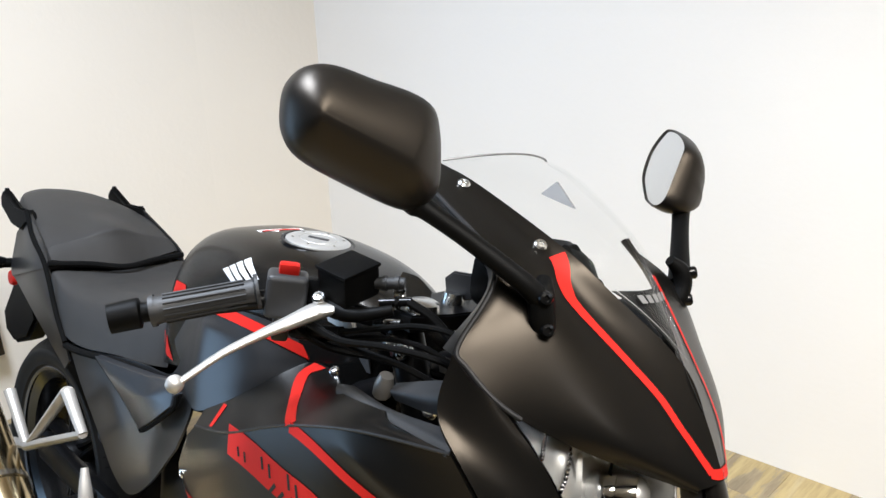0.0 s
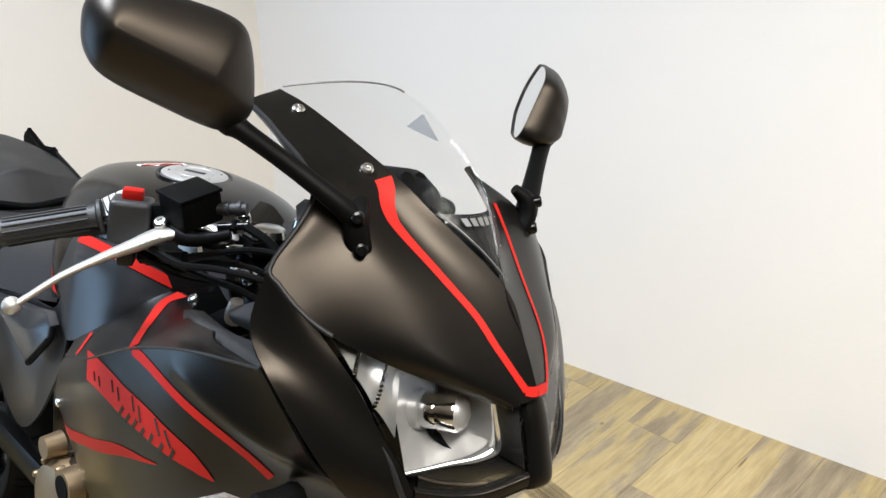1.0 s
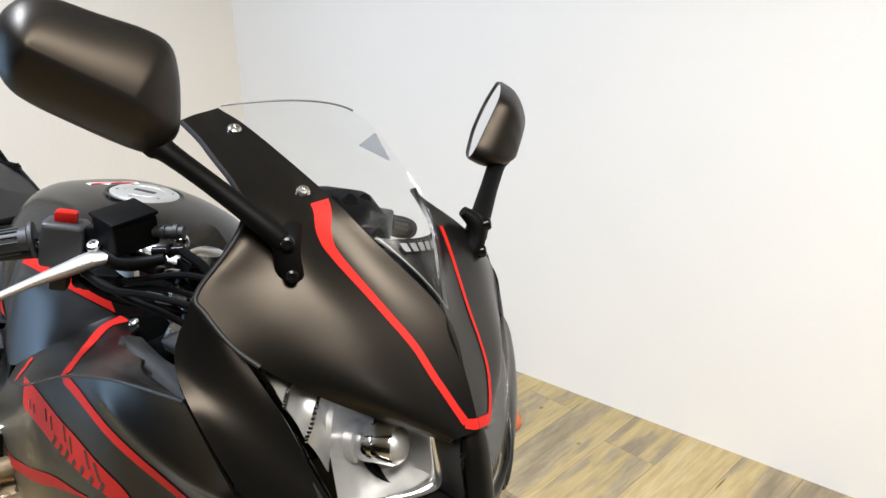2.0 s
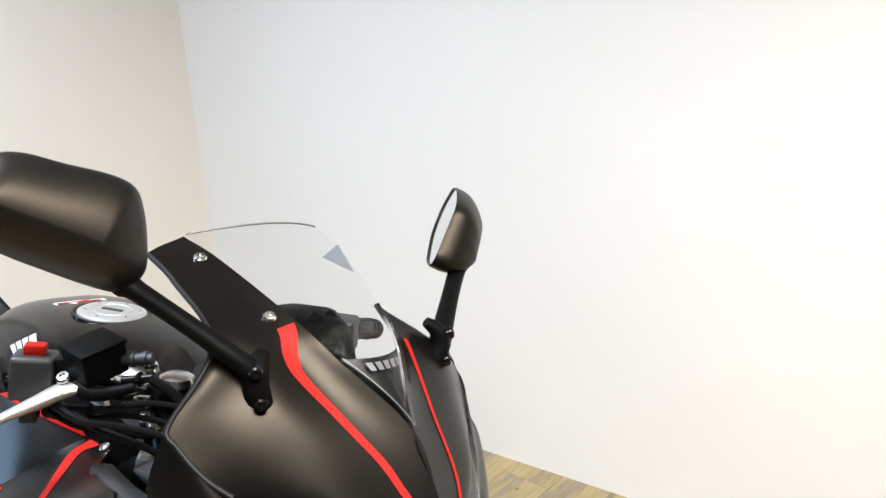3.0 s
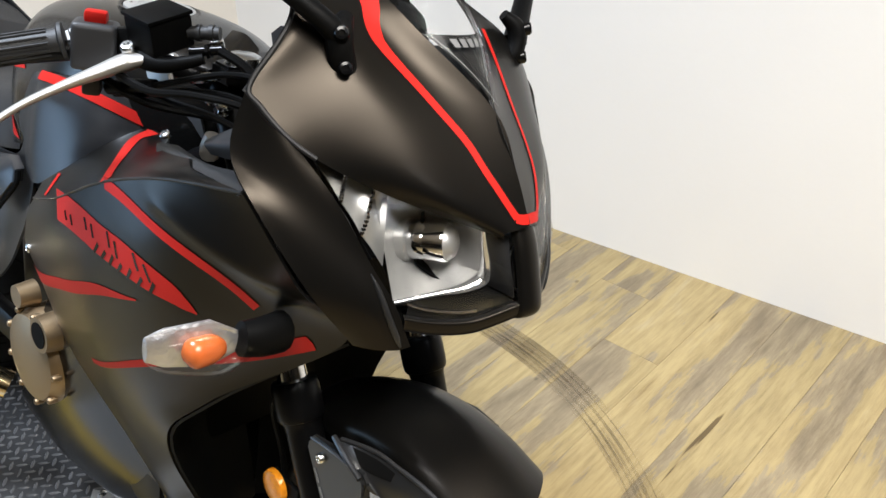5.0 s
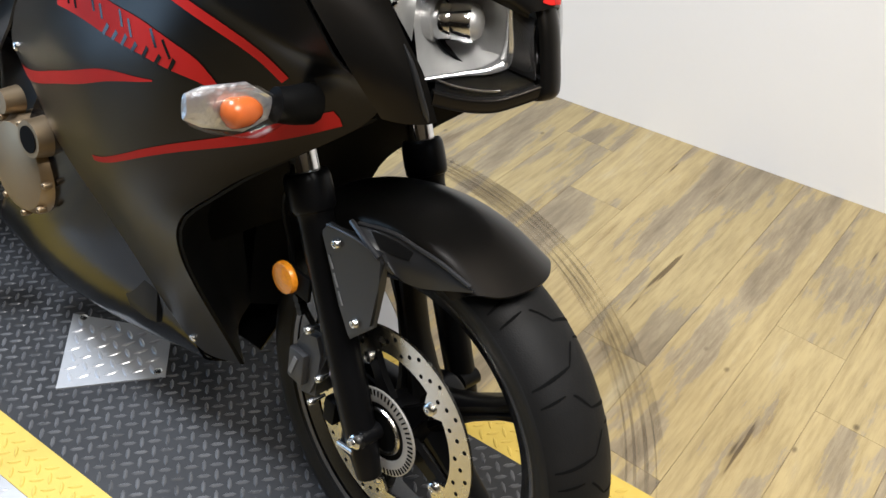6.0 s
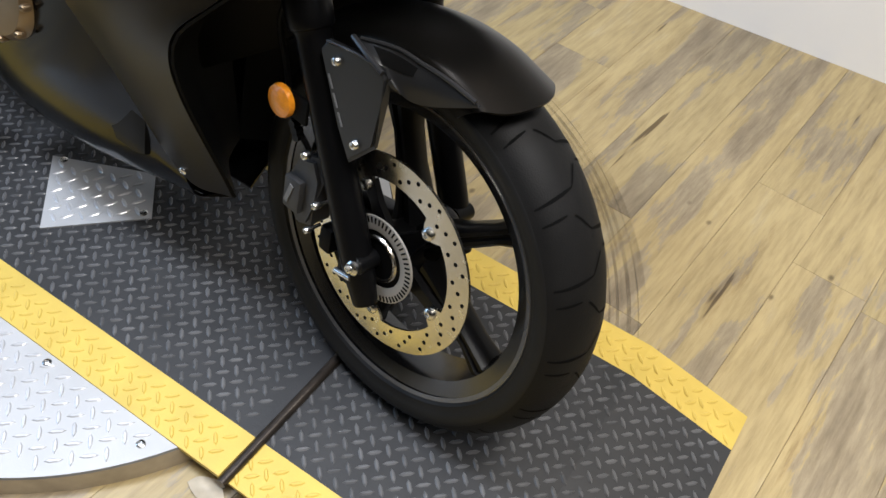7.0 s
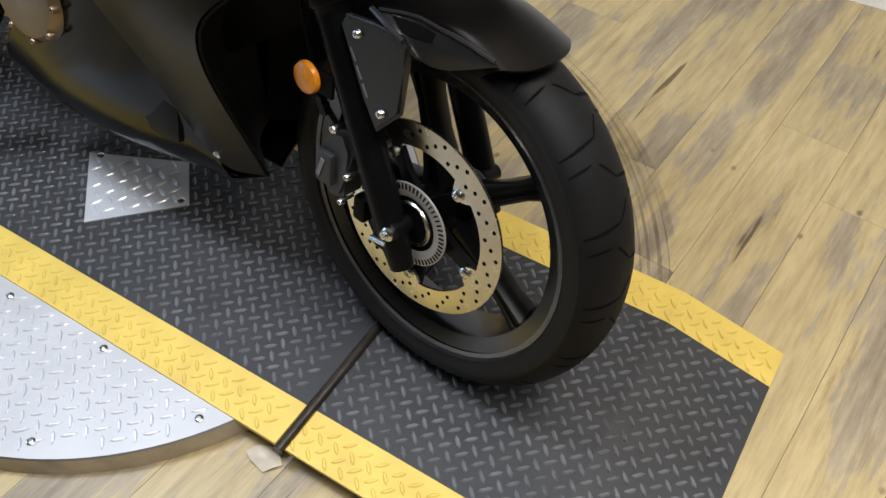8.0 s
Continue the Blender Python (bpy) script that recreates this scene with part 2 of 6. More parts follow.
def bridge(bm, rings, closed=True, caps=True):
    """Quads between rings of points of equal length."""
    vs = [[bm.verts.new(p) for p in r] for r in rings]
    n = len(rings[0])
    for a, b in zip(vs, vs[1:]):
        for k in range(n if closed else n - 1):
            bm.faces.new((a[k], a[(k + 1) % n], b[(k + 1) % n], b[k]))
    if caps and closed:
        bm.faces.new(vs[0])
        bm.faces.new(vs[-1])
    return bm


def tube(bm, pts, radius, n=12, steps=6, flat=1.0):
    """A round rod along a smooth line; radius: one or one for each point; flat: how far its section is pressed."""
    rad = [V((r, 0, 0)) for r in (radius if isinstance(radius, (list, tuple)) else [radius] * len(pts))]
    line, rr = spline(pts, steps), [r.x for r in spline(rad, steps)]
    side = None
    rings = []
    for k, p in enumerate(line):
        t = (line[min(k + 1, len(line) - 1)] - line[max(k - 1, 0)]).normalized()
        if side is None:
            side = t.orthogonal().normalized() if abs(t.z) > 0.95 else t.cross(V((0, 0, 1))).normalized()
        side = (side - t * side.dot(t)).normalized()
        up = side.cross(t)
        rings.append([p + rr[k] * (math.cos(a) * side + flat * math.sin(a) * up) for a in [2 * math.pi * q / n for q in range(n)]])
    return bridge(bm, rings)


def lathe(bm, profile, n=48, m=None, closed=False):
    """Turns (radius, along) round the y axis. closed: the profile is a ring."""
    rings = [[V((r * math.sin(a), y, r * math.cos(a))) for a in [2 * math.pi * k / n for k in range(n)]] for r, y in profile]
    if closed:
        rings.append(rings[0])
    before = set(bm.verts)
    bridge(bm, rings, True, False)
    if closed:
        bmesh.ops.remove_doubles(bm, verts=[v for v in bm.verts if v not in before], dist=1e-6)
    if m:
        bmesh.ops.transform(bm, matrix=m, verts=[v for v in bm.verts if v not in before])
    return bm


def prism(bm, outline, depth, m=None, bevel=0.0):
    """A flat outline in x and z, thickened along y from 0 to depth."""
    before = set(bm.verts)
    a = [bm.verts.new((x, 0, z)) for x, z in outline]
    b = [bm.verts.new((x, depth, z)) for x, z in outline]
    n = len(a)
    fs = [bm.faces.new(a), bm.faces.new(b[::-1])] + [bm.faces.new((a[k], b[k], b[(k + 1) % n], a[(k + 1) % n])) for k in range(n)]
    if bevel:
        es = list({e for f in fs[:2] for e in f.edges})
        bmesh.ops.bevel(bm, geom=es, offset=bevel, segments=2, affect="EDGES")
    if m:
        bmesh.ops.transform(bm, matrix=m, verts=[v for v in bm.verts if v not in before])
    return bm


class Sheet:
    """A smooth surface through a grid of points; corners: {row: column} where that row turns sharply."""

    def __init__(self, grid, corners=None):
        self.g = [[V(p) for p in row] for row in grid]
        self.corners = corners or {}

    def at(self, u, v):
        def one(p, t, corner=-9):
            i = min(max(int(t), 0), len(p) - 2)
            t -= i
            e = [2 * p[0] - p[1]] + list(p) + [2 * p[-1] - p[-2]]
            a, b, c, d = e[i : i + 4]
            if i == corner:
                a = 2 * b - c
            elif i + 1 == corner:
                d = 2 * c - b
            return 0.5 * (2 * b + (c - a) * t + (2 * a - 5 * b + 4 * c - d) * t * t + (3 * b - 3 * c + d - a) * t**3)

        return one([one(row, v, self.corners.get(k, -9)) for k, row in enumerate(self.g)], u)

    def frame_at(self, u, v, h=0.02):
        du = (self.at(u + h, v) - self.at(u - h, v)) / (2 * h)
        dv = (self.at(u, v + h) - self.at(u, v - h)) / (2 * h)
        n = du.cross(dv)
        return du, dv, n.normalized() if n.length > 1e-12 else V((0, 0, 1))

    def mesh(self, bm, nu=6, nv=6, thick=0.004, flip=1, mirror=False):
        """Both faces and the rim; thick is taken inwards (against flip times the normal)."""
        us = [k / nu for k in range(nu * (len(self.g) - 1) + 1)]
        vs = [k / nv for k in range(nv * (len(self.g[0]) - 1) + 1)]
        s = V((1, -1, 1)) if mirror else V((1, 1, 1))
        front = [[bm.verts.new(self.at(u, v) * s) for v in vs] for u in us]
        back = [[bm.verts.new((self.at(u, v) - flip * thick * self.frame_at(u, v)[2]) * s) for v in vs] for u in us]
        a, b = len(us), len(vs)
        for i in range(a - 1):
            for j in range(b - 1):
                bm.faces.new((front[i][j], front[i + 1][j], front[i + 1][j + 1], front[i][j + 1]))
                bm.faces.new((back[i][j], back[i][j + 1], back[i + 1][j + 1], back[i + 1][j]))
        for i in range(a - 1):
            for j in (0, b - 1):
                bm.faces.new((front[i][j], back[i][j], back[i + 1][j], front[i + 1][j]))
        for j in range(b - 1):
            for i in (0, a - 1):
                bm.faces.new((front[i][j], front[i][j + 1], back[i][j + 1], back[i][j]))
        return bm

    def band(self, bm, path, widths, flip=1, lift=0.0012, steps=10, mirror=False):
        """A strip that lies on the surface along a line of (u, v), with its width at each point."""
        line = spline([V((u, v, w)) for (u, v), w in zip(path, widths)], steps)
        s = V((1, -1, 1)) if mirror else V((1, 1, 1))
        rows = []
        for k, q in enumerate(line):
            du, dv, n = self.frame_at(q.x, q.y)
            a, b = line[max(k - 1, 0)], line[min(k + 1, len(line) - 1)]
            t = self.at(b.x, b.y) - self.at(a.x, a.y)
            side = n.cross(t).normalized() * q.z / 2
            row = []
            for w in (-1, 0, 1):
                d = side * w
                e, f, g = du.dot(du), du.dot(dv), dv.dot(dv)
                det = max(e * g - f * f, 1e-12)
                pu, pv = (g * d.dot(du) - f * d.dot(dv)) / det, (e * d.dot(dv) - f * d.dot(du)) / det
                row.append((self.at(q.x + pu, q.y + pv) + flip * lift * n) * s)
            rows.append(row)
        bridge(bm, rows, False, False)
        return bm

    def blob(self, bm, corners, flip=1, lift=0.0012, n=8, mirror=False):
        """A four-cornered flat print on the surface; corners as (u, v)."""
        a, b, c, d = [V((*q, 0)) for q in corners]
        s = V((1, -1, 1)) if mirror else V((1, 1, 1))
        rows = []
        for i in range(n + 1):
            p, q = a.lerp(d, i / n), b.lerp(c, i / n)
            rows.append([(self.at(r.x, r.y) + flip * lift * self.frame_at(r.x, r.y)[2]) * s for r in (p.lerp(q, j / n) for j in range(n + 1))])
        bridge(bm, rows, False, False)
        return bm


def bolt_head(bm, at, way, r=0.006, h=0.004):
    """A domed screw head at a point, facing way."""
    q = V(way).normalized().to_track_quat("Y", "Z").to_matrix().to_4x4()
    m = Matrix.Translation(at) @ q
    lathe(bm, [(0.0001, h * 0.55), (r * 0.38, h * 0.55), (r * 0.42, h), (r * 0.75, h * 0.92), (r, h * 0.5), (r, -h)], 14, m)
    return bm


# ---- room ----
FLOOR = -0.045


def wall(name, a, b, height, label, thick=0.12, mat=WALL):
    """A wall from a to b on the plan, thickened to the right of that line."""
    d = V((b[0] - a[0], b[1] - a[1], 0))
    bm = bmesh.new()
    box(bm, (0, -thick, FLOOR), (d.length, 0, FLOOR + height))
    ob = obj(name, bm, mat, False)
    ob.matrix_basis = Matrix.Translation((a[0], a[1], 0)) @ Matrix.Rotation(math.atan2(d.y, d.x), 4, "Z")
    return tagged(ob, label, "wall", kind="structure")


HIGH = 2.72
# the long wall behind the motorcycle runs a little aslant
wall("wall_north", (5.0, 1.977), (-2.05, 1.235), HIGH, "plain white painted wall behind the motorcycle")
wall("wall_west", (-2.05, 1.235), (-2.10, 0.80), HIGH, "narrow cream painted wall return beside the corner", mat=CREAM)
wall("wall_west_2", (-2.0995, 0.803), (-2.286, -0.35), HIGH, "cream painted side wall of the showroom", mat=CREAM)
# these three walls are unseen, added to close the room and darken reflections
wall("wall_west_3", (-2.286, -0.35), (-3.2, -6.0), HIGH, "unseen dark side wall that keeps reflections dark", mat=DARK_ROOM)
wall("wall_south", (-3.2, -6.0), (5.0, -6.0), HIGH, "unseen dark wall closing the room, keeps reflections dark", mat=DARK_ROOM)
wall("wall_east", (5.0, -6.0), (5.0, 1.977), HIGH, "unseen dark wall closing the room, keeps reflections dark", mat=DARK_ROOM)
bm = bmesh.new()
box(bm, (-3.6, -6.2, FLOOR + HIGH), (5.3, 2.4, FLOOR + HIGH + 0.1))
tagged(obj("ceiling", bm, CEILING, False), "plain cream painted ceiling", "ceiling", kind="structure")
bm = bmesh.new()
box(bm, (-3.6, -6.2, FLOOR - 0.1), (5.3, 2.4, FLOOR - 0.003))
floor = tagged(obj("floor", bm, GAP, False), "weathered light wood plank floor with knots", "floor", kind="structure")

# ---- turntable ----
# round steel deck with a strip of black and yellow tread plate across it and a hinged ramp in front
RIM, CX, CY, RAMP_X, KNEE, RAMP_END = 0.549, -0.640, -0.072, -0.075, 0.335, 0.525
Y0, Y1, Y2, Y3 = -0.338, -0.260, 0.194, 0.272
TABLE = Matrix.Rotation(radians(4.3), 4, "Z")


def ramp_z(x):
    return 0.0 if x < KNEE else FLOOR * 0.93 * (x - KNEE) / (RAMP_END - KNEE)


turntable = thing("turntable", TABLE, "round silver tread-plate turntable with a black and yellow runway", "turntable")
bm = bmesh.new()
ring = [V((CX + RIM * math.cos(a), CY + RIM * math.sin(a), 0)) for a in [2 * math.pi * k / 160 for k in range(160)]]
bridge(bm, [[p + V((0, 0, -0.003)) for p in ring], [p + V((0, 0, FLOOR)) for p in ring]])
part("deck", bm, DECK, turntable, "silver tread-plate deck", False)
bm = bmesh.new()
bridge(bm, [[V((CX + (p.x - CX) * f, CY + (p.y - CY) * f, z)) for p in ring] for f, z in ((1.004, -0.006), (1.006, FLOOR))], True, False)
part("deck_edge", bm, EDGE_VINYL, turntable, "wood-print vinyl rim")


def runway(name, ya, yb, z, mat, x0=-2.1, slant=0.0):
    bm = bmesh.new()
    xs = [x0, -1.2, -0.6, RAMP_X - 0.004]
    rows = [[V((x, ya, z)), V((x, yb, z)), V((x, yb, z - 0.008)), V((x, ya, z - 0.008))] for x in xs]
    bridge(bm, rows)
    return part(name, bm, mat, turntable, smooth=False)


runway("runway", Y1, Y2, 0.001, MAT_BLACK)
runway("yellow_edge", Y0, Y1, 0.001, MAT_YELLOW)
runway("yellow_edge", Y2, Y3, 0.001, MAT_YELLOW)

ramp = thing("ramp", TABLE, "black tread-plate ramp with yellow edges sloping to the floor", "ramp")
for nm, ya, yb, mat, sl in (("ramp_plate", Y1, Y2, MAT_BLACK, 0), ("yellow_edge", Y0, Y1, MAT_YELLOW, 0), ("yellow_edge", Y2, Y3, MAT_YELLOW, 0)):
    bm = bmesh.new()
    rows = []
    for x in (RAMP_X + 0.004, 0.1, KNEE - 0.03, KNEE, KNEE + 0.03, RAMP_END):
        z = ramp_z(x) + 0.001
        rows.append([V((x, ya, z)), V((x, yb, z)), V((x, yb, z - 0.006)), V((x, ya, z - 0.006))])
    bridge(bm, rows)
    part(nm, bm, mat, ramp, smooth=False)
bm = bmesh.new()
tube(bm, [(RAMP_X + 0.008, Y0 - 0.008, 0.003), (RAMP_X, Y3, 0.004)], 0.0085, 10, 8)
part("hinge_rod", bm, ROD, ramp, "worn black steel hinge rod")


def treads(name, parent, mat, x0, x1, y0, y1, pitch, size, zf, keep, turn=0.0):
    """Raised lozenge treads set crosswise in turn, over a field."""
    bm = bmesh.new()
    L, W, Hh = size
    nx, ny = int((x1 - x0) / pitch), int((y1 - y0) / pitch)
    for i in range(2 * nx + 2):
        for j in range(ny + 1):
            x, y = x0 + i * pitch / 2, y0 + (j + 0.5 * (i % 2)) * pitch
            if x > x1 or y > y1 or not keep(x, y):
                continue
            a = radians(45 + turn) if i % 2 else radians(-45 + turn)
            c, s = math.cos(a), math.sin(a)
            z = zf(x, y)

            def w(px, py, pz):
                return bm.verts.new((x + c * px - s * py, y + s * px + c * py, z + pz))

            lo = [w(-L, 0, 0), w(-L * 0.45, -W, 0), w(L * 0.45, -W, 0), w(L, 0, 0), w(L * 0.45, W, 0), w(-L * 0.45, W, 0)]
            hi = [w(-L * 0.72, 0, Hh), w(-L * 0.36, -W * 0.42, Hh), w(L * 0.36, -W * 0.42, Hh), w(L * 0.72, 0, Hh), w(L * 0.36, W * 0.42, Hh), w(-L * 0.36, W * 0.42, Hh)]
            for k in range(6):
                bm.faces.new((lo[k], lo[(k + 1) % 6], hi[(k + 1) % 6], hi[k]))
            bm.faces.new(hi)
    ob = part(name, bm, mat, parent, smooth=False)
    ob["kind"] = "stuff"
    return ob


TR = (0.0128, 0.0036, 0.0022)
flat = lambda x, y: 0.0008
treads("treads", turntable, TREAD_GLINT, -1.9, RAMP_X - 0.02, Y1 + 0.012, Y2 - 0.012, 0.0296, TR, flat, lambda x, y: True)
treads("treads", turntable, MAT_YELLOW, -1.9, RAMP_X - 0.02, Y0 + 0.012, Y1 - 0.008, 0.0296, TR, flat, lambda x, y: True)
treads("treads", turntable, MAT_YELLOW, -1.9, RAMP_X - 0.02, Y2 + 0.012, Y3 - 0.008, 0.0296, TR, flat, lambda x, y: True)
treads("treads", turntable, DECK_TREAD, CX, 0.0, -0.95, Y0 - 0.015, 0.0340, (0.0145, 0.0038, 0.0018), lambda x, y: -0.0032, lambda x, y: (x - CX) ** 2 + (y - CY) ** 2 < (RIM - 0.02) ** 2)
on_ramp = lambda x, y: ramp_z(x) + 0.0008
treads("treads", ramp, TREAD_GLINT, RAMP_X + 0.02, RAMP_END - 0.01, Y1 + 0.012, Y2 - 0.012, 0.0296, TR, on_ramp, lambda x, y: True)
treads("treads", ramp, MAT_YELLOW, RAMP_X + 0.02, RAMP_END - 0.01, Y0 + 0.012, Y1 - 0.008, 0.0296, TR, on_ramp, lambda x, y: True)
treads("treads", ramp, MAT_YELLOW, RAMP_X + 0.02, RAMP_END - 0.01, Y2 + 0.012, Y3 - 0.008, 0.0296, TR, on_ramp, lambda x, y: True)
for x, y in ((-0.425, -0.352), (-0.205, -0.366), (-0.39, -0.53), (-0.64, -0.36), (-0.60, -0.57)):
    bm = bmesh.new()
    bolt_head(bm, (x, y, -0.002), (0, 0, 1), 0.007, 0.003)
    part("deck_screw", bm, BOLT, turntable)

flap = Sheet([[TABLE.inverted() @ V(p) for p in row] for row in (
    [(-0.100, -0.366, FLOOR + 0.004), (-0.090, -0.350, FLOOR + 0.010), (-0.066, -0.334, FLOOR + 0.005)],
    [(-0.082, -0.373, FLOOR + 0.006), (-0.070, -0.358, FLOOR + 0.014), (-0.052, -0.341, FLOOR + 0.008)],
    [(-0.055, -0.376, FLOOR + 0.003), (-0.046, -0.362, FLOOR + 0.006), (-0.039, -0.350, FLOOR + 0.003)])])
bm = bmesh.new()
flap.mesh(bm, 4, 4, 0.0015, 1)
part("vinyl_flap", bm, VINYL_BACK, turntable, "peeling scrap of pale vinyl at the rod's foot")

PATCH = [(-0.795, -0.035), (-0.611, 0.05), (-0.53, -0.037), (-0.66, -0.174)]
patch_plate = thing("patch_plate", TABLE, "small silver tread-plate patch screwed to the black runway", "plate")
bm = bmesh.new()
prism(bm, PATCH, 0.003, Matrix(((1, 0, 0, 0), (0, 0, 1, 0), (0, 1, 0, 0.0012), (0, 0, 0, 1))))
part("plate", bm, DECK, patch_plate, smooth=False)
inside = lambda x, y: all((b[0] - a[0]) * (y - a[1]) - (b[1] - a[1]) * (x - a[0]) < -0.0022 for a, b in zip(PATCH, PATCH[1:] + PATCH[:1]))
treads("treads", patch_plate, DECK_TREAD, -0.80, -0.50, -0.21, 0.06, 0.0340, (0.0145, 0.0038, 0.0018), lambda x, y: 0.004, inside, 20)
for x, y in ((-0.770, -0.030), (-0.550, -0.037)):
    bm = bmesh.new()
    bolt_head(bm, (x, y, 0.004), (0, 0, 1), 0.008, 0.003)
    part("screw", bm, BOLT, patch_plate)

# ---- motorcycle ----
# built upright with the front axle over x = 0, facing +x, then leant on its side stand
BIKE = Matrix.Translation((0.0154, -0.0683, 0.0056)) @ Matrix.Rotation(radians(-0.58), 4, "Z") @ Matrix.Rotation(radians(-12.72), 4, "X")
bike = thing("motorcycle", BIKE, "matte black sport motorcycle with red stripes, leaning on its stand", "motorcycle")
HUB = V((0, 0, 0.2875))
STEER = Matrix.Translation(HUB) @ Matrix.Rotation(radians(-6.5), 4, V((-0.43, 0, 0.903))) @ Matrix.Translation(-HUB)


def sheet_part(name, grid, mat, label="", flip=1, both=False, thick=0.004, nu=6, nv=6, parent=None):
    s = Sheet(grid)
    bm = bmesh.new()
    s.mesh(bm, nu, nv, thick, flip)
    if both:
        s.mesh(bm, nu, nv, thick, flip, True)
    ob = part(name, bm, mat, parent or bike, label)
    return s, ob


# -- front wheel --
RIM_BLACK = material("gloss_rim_coat", (0.004, 0.004, 0.0043), 0.20, vary=0.15, scale=20, spread=0.05, Specular_IOR_Level=0.75)
# pale metal that puts the reflection on the rim's lip into its colour
RIM_GLINT = material("rim_glint", (0.11, 0.11, 0.115), 0.25, 0.6, vary=0.3, scale=12)


def wheel(name, at, m, r_tyre, width, r_rim, spokes, label):
    """Cast wheel with its tyre; the axle runs along y."""
    bm = bmesh.new()
    w = width
    lathe(bm, [(r_rim - 0.022, -0.30 * w), (r_rim - 0.006, -0.36 * w), (r_rim + 0.006, -0.40 * w), (r_rim + 0.004, -0.33 * w), (r_rim - 0.012, -0.27 * w), (r_rim - 0.018, 0),
               (r_rim - 0.012, 0.27 * w), (r_rim + 0.004, 0.33 * w), (r_rim + 0.006, 0.40 * w), (r_rim - 0.006, 0.36 * w), (r_rim - 0.022, 0.30 * w), (r_rim - 0.030, 0)], 96, None, True)
    rim = part(name, bm, RIM_BLACK, bike, label)
    rim.matrix_basis = m @ Matrix.Translation(at)
    q = (r_tyre - 0.034 - r_rim) / 0.043
    for k in range(spokes):
        bm = bmesh.new()
        rows = []
        for r, hw, hd in ((0.03, 0.030, 0.032), (0.06, 0.021, 0.026), (0.11, 0.015, 0.021), (0.16, 0.014, 0.020), (r_rim - 0.018, 0.021, 0.024)):
            rows.append([V((hw * x, hd * y, r)) for x, y in ((-1, -0.55), (-0.6, -1), (-0.25, -1), (-0.12, -0.75), (0.12, -0.75), (0.25, -1), (0.6, -1), (1, -0.55), (1, 0.55), (0.6, 1), (-0.6, 1), (-1, 0.55))])
        bridge(bm, rows)
        sp = part("spoke", bm, FORK_BLACK, rim)
        sp.matrix_basis = Matrix.Rotation(radians(360 / spokes * k + 52), 4, "Y")
    bm = bmesh.new()
    lathe(bm, [(0.012, -0.055), (0.034, -0.055), (0.040, -0.045), (0.040, 0.045), (0.034, 0.055), (0.012, 0.055)], 40)
    part("hub", bm, FORK_BLACK, rim)
    # tyre: carcass and crown
    bm = bmesh.new()
    prof = [(r_rim + 0.004, -0.40 * w), (r_rim + 0.016 * q, -0.455 * w), (r_rim + 0.030 * q, -0.495 * w), (r_rim + 0.042 * q, -0.50 * w)]
    for k in range(15):
        a = radians(-78 + 156 / 14 * k)
        prof.append((r_tyre - 0.034 * (1 - math.cos(a)) / (1 - math.cos(radians(78))), 0.495 * w * math.sin(a) / math.sin(radians(78))))
    prof += [(r_rim + 0.042 * q, 0.50 * w), (r_rim + 0.030 * q, 0.495 * w), (r_rim + 0.016 * q, 0.455 * w), (r_rim + 0.004, 0.40 * w)]
    lathe(bm, prof, 128)
    part("tyre", bm, RUBBER, rim, "black road tyre with curved rain grooves")

    for sy in (-1, 1):
        bm = bmesh.new()
        lathe(bm, [(r_rim + 0.004, sy * 0.402 * w), (r_rim + 0.010 * q, sy * 0.438 * w), (r_rim + 0.012 * q, sy * 0.452 * w), (r_rim + 0.014 * q, sy * 0.450 * w), (r_rim + 0.024 * q, sy * 0.488 * w), (r_rim + 0.036 * q, sy * 0.506 * w), (r_rim + 0.044 * q, sy * 0.506 * w), (r_rim + 0.0455 * q, sy * 0.498 * w)], 128)
        part("sidewall", bm, SIDEWALL, rim, "greyer tyre sidewall")
    bm = bmesh.new()
    for sy in (-1, 1):
        lathe(bm, [(r_rim + 0.0075, sy * 0.385 * w), (r_rim + 0.0085, sy * 0.415 * w), (r_rim + 0.005, sy * 0.425 * w), (r_rim - 0.001, sy * 0.405 * w)], 96)
    part("rim_lip", bm, RIM_GLINT, rim, "thin rim edge, pale for its highlight")

    def crown(y):
        s = max(-1, min(1, y / (0.495 * w))) * math.sin(radians(78))
        return r_tyre - 0.034 * (1 - math.sqrt(1 - s * s)) / (1 - math.cos(radians(78)))

    # dark strips lying on the crown; the grooves' shade is only their colour
    bm = bmesh.new()
    for k in range(34):
        base = 360 / 34 * k
        side = 1 if k % 2 else -1
        for y0, y1, a0, a1, wid in ((0.05, 0.46, 0, 1.6, 0.0036), (0.22, 0.45, 5.4, 6.2, 0.0028), (-0.12, 0.05, -4.5, 0, 0.0036), (0.02, 0.14, 8.5, 6.0, 0.0028)):
            rows = []
            for q in range(9):
                f = q / 8
                y = side * w * (y0 + (y1 - y0) * f)
                a = radians(base + a0 + (a1 - a0) * f )
                r = crown(y) + 0.0005
                da = wid * 0.5 * (0.35 + math.sin(math.pi * (0.1 + 0.8 * f))) / r
                rows.append([V((r * math.sin(a + s * da), y, r * math.cos(a + s * da))) for s in (-1, 1)])
            bridge(bm, rows, False, False)
    g = part("tread_groove", bm, RECESS_BLACK, rim)
    g["kind"] = "stuff"
    return rim


front = wheel("front_wheel", HUB, STEER, 0.293, 0.112, 0.2245, 5, "black five-spoke cast front wheel")

# brake disc with its carrier, drilled holes and bolts
bm = bmesh.new()
R0, R1, Y = 0.112, 0.148, -0.062
NSEG = 180


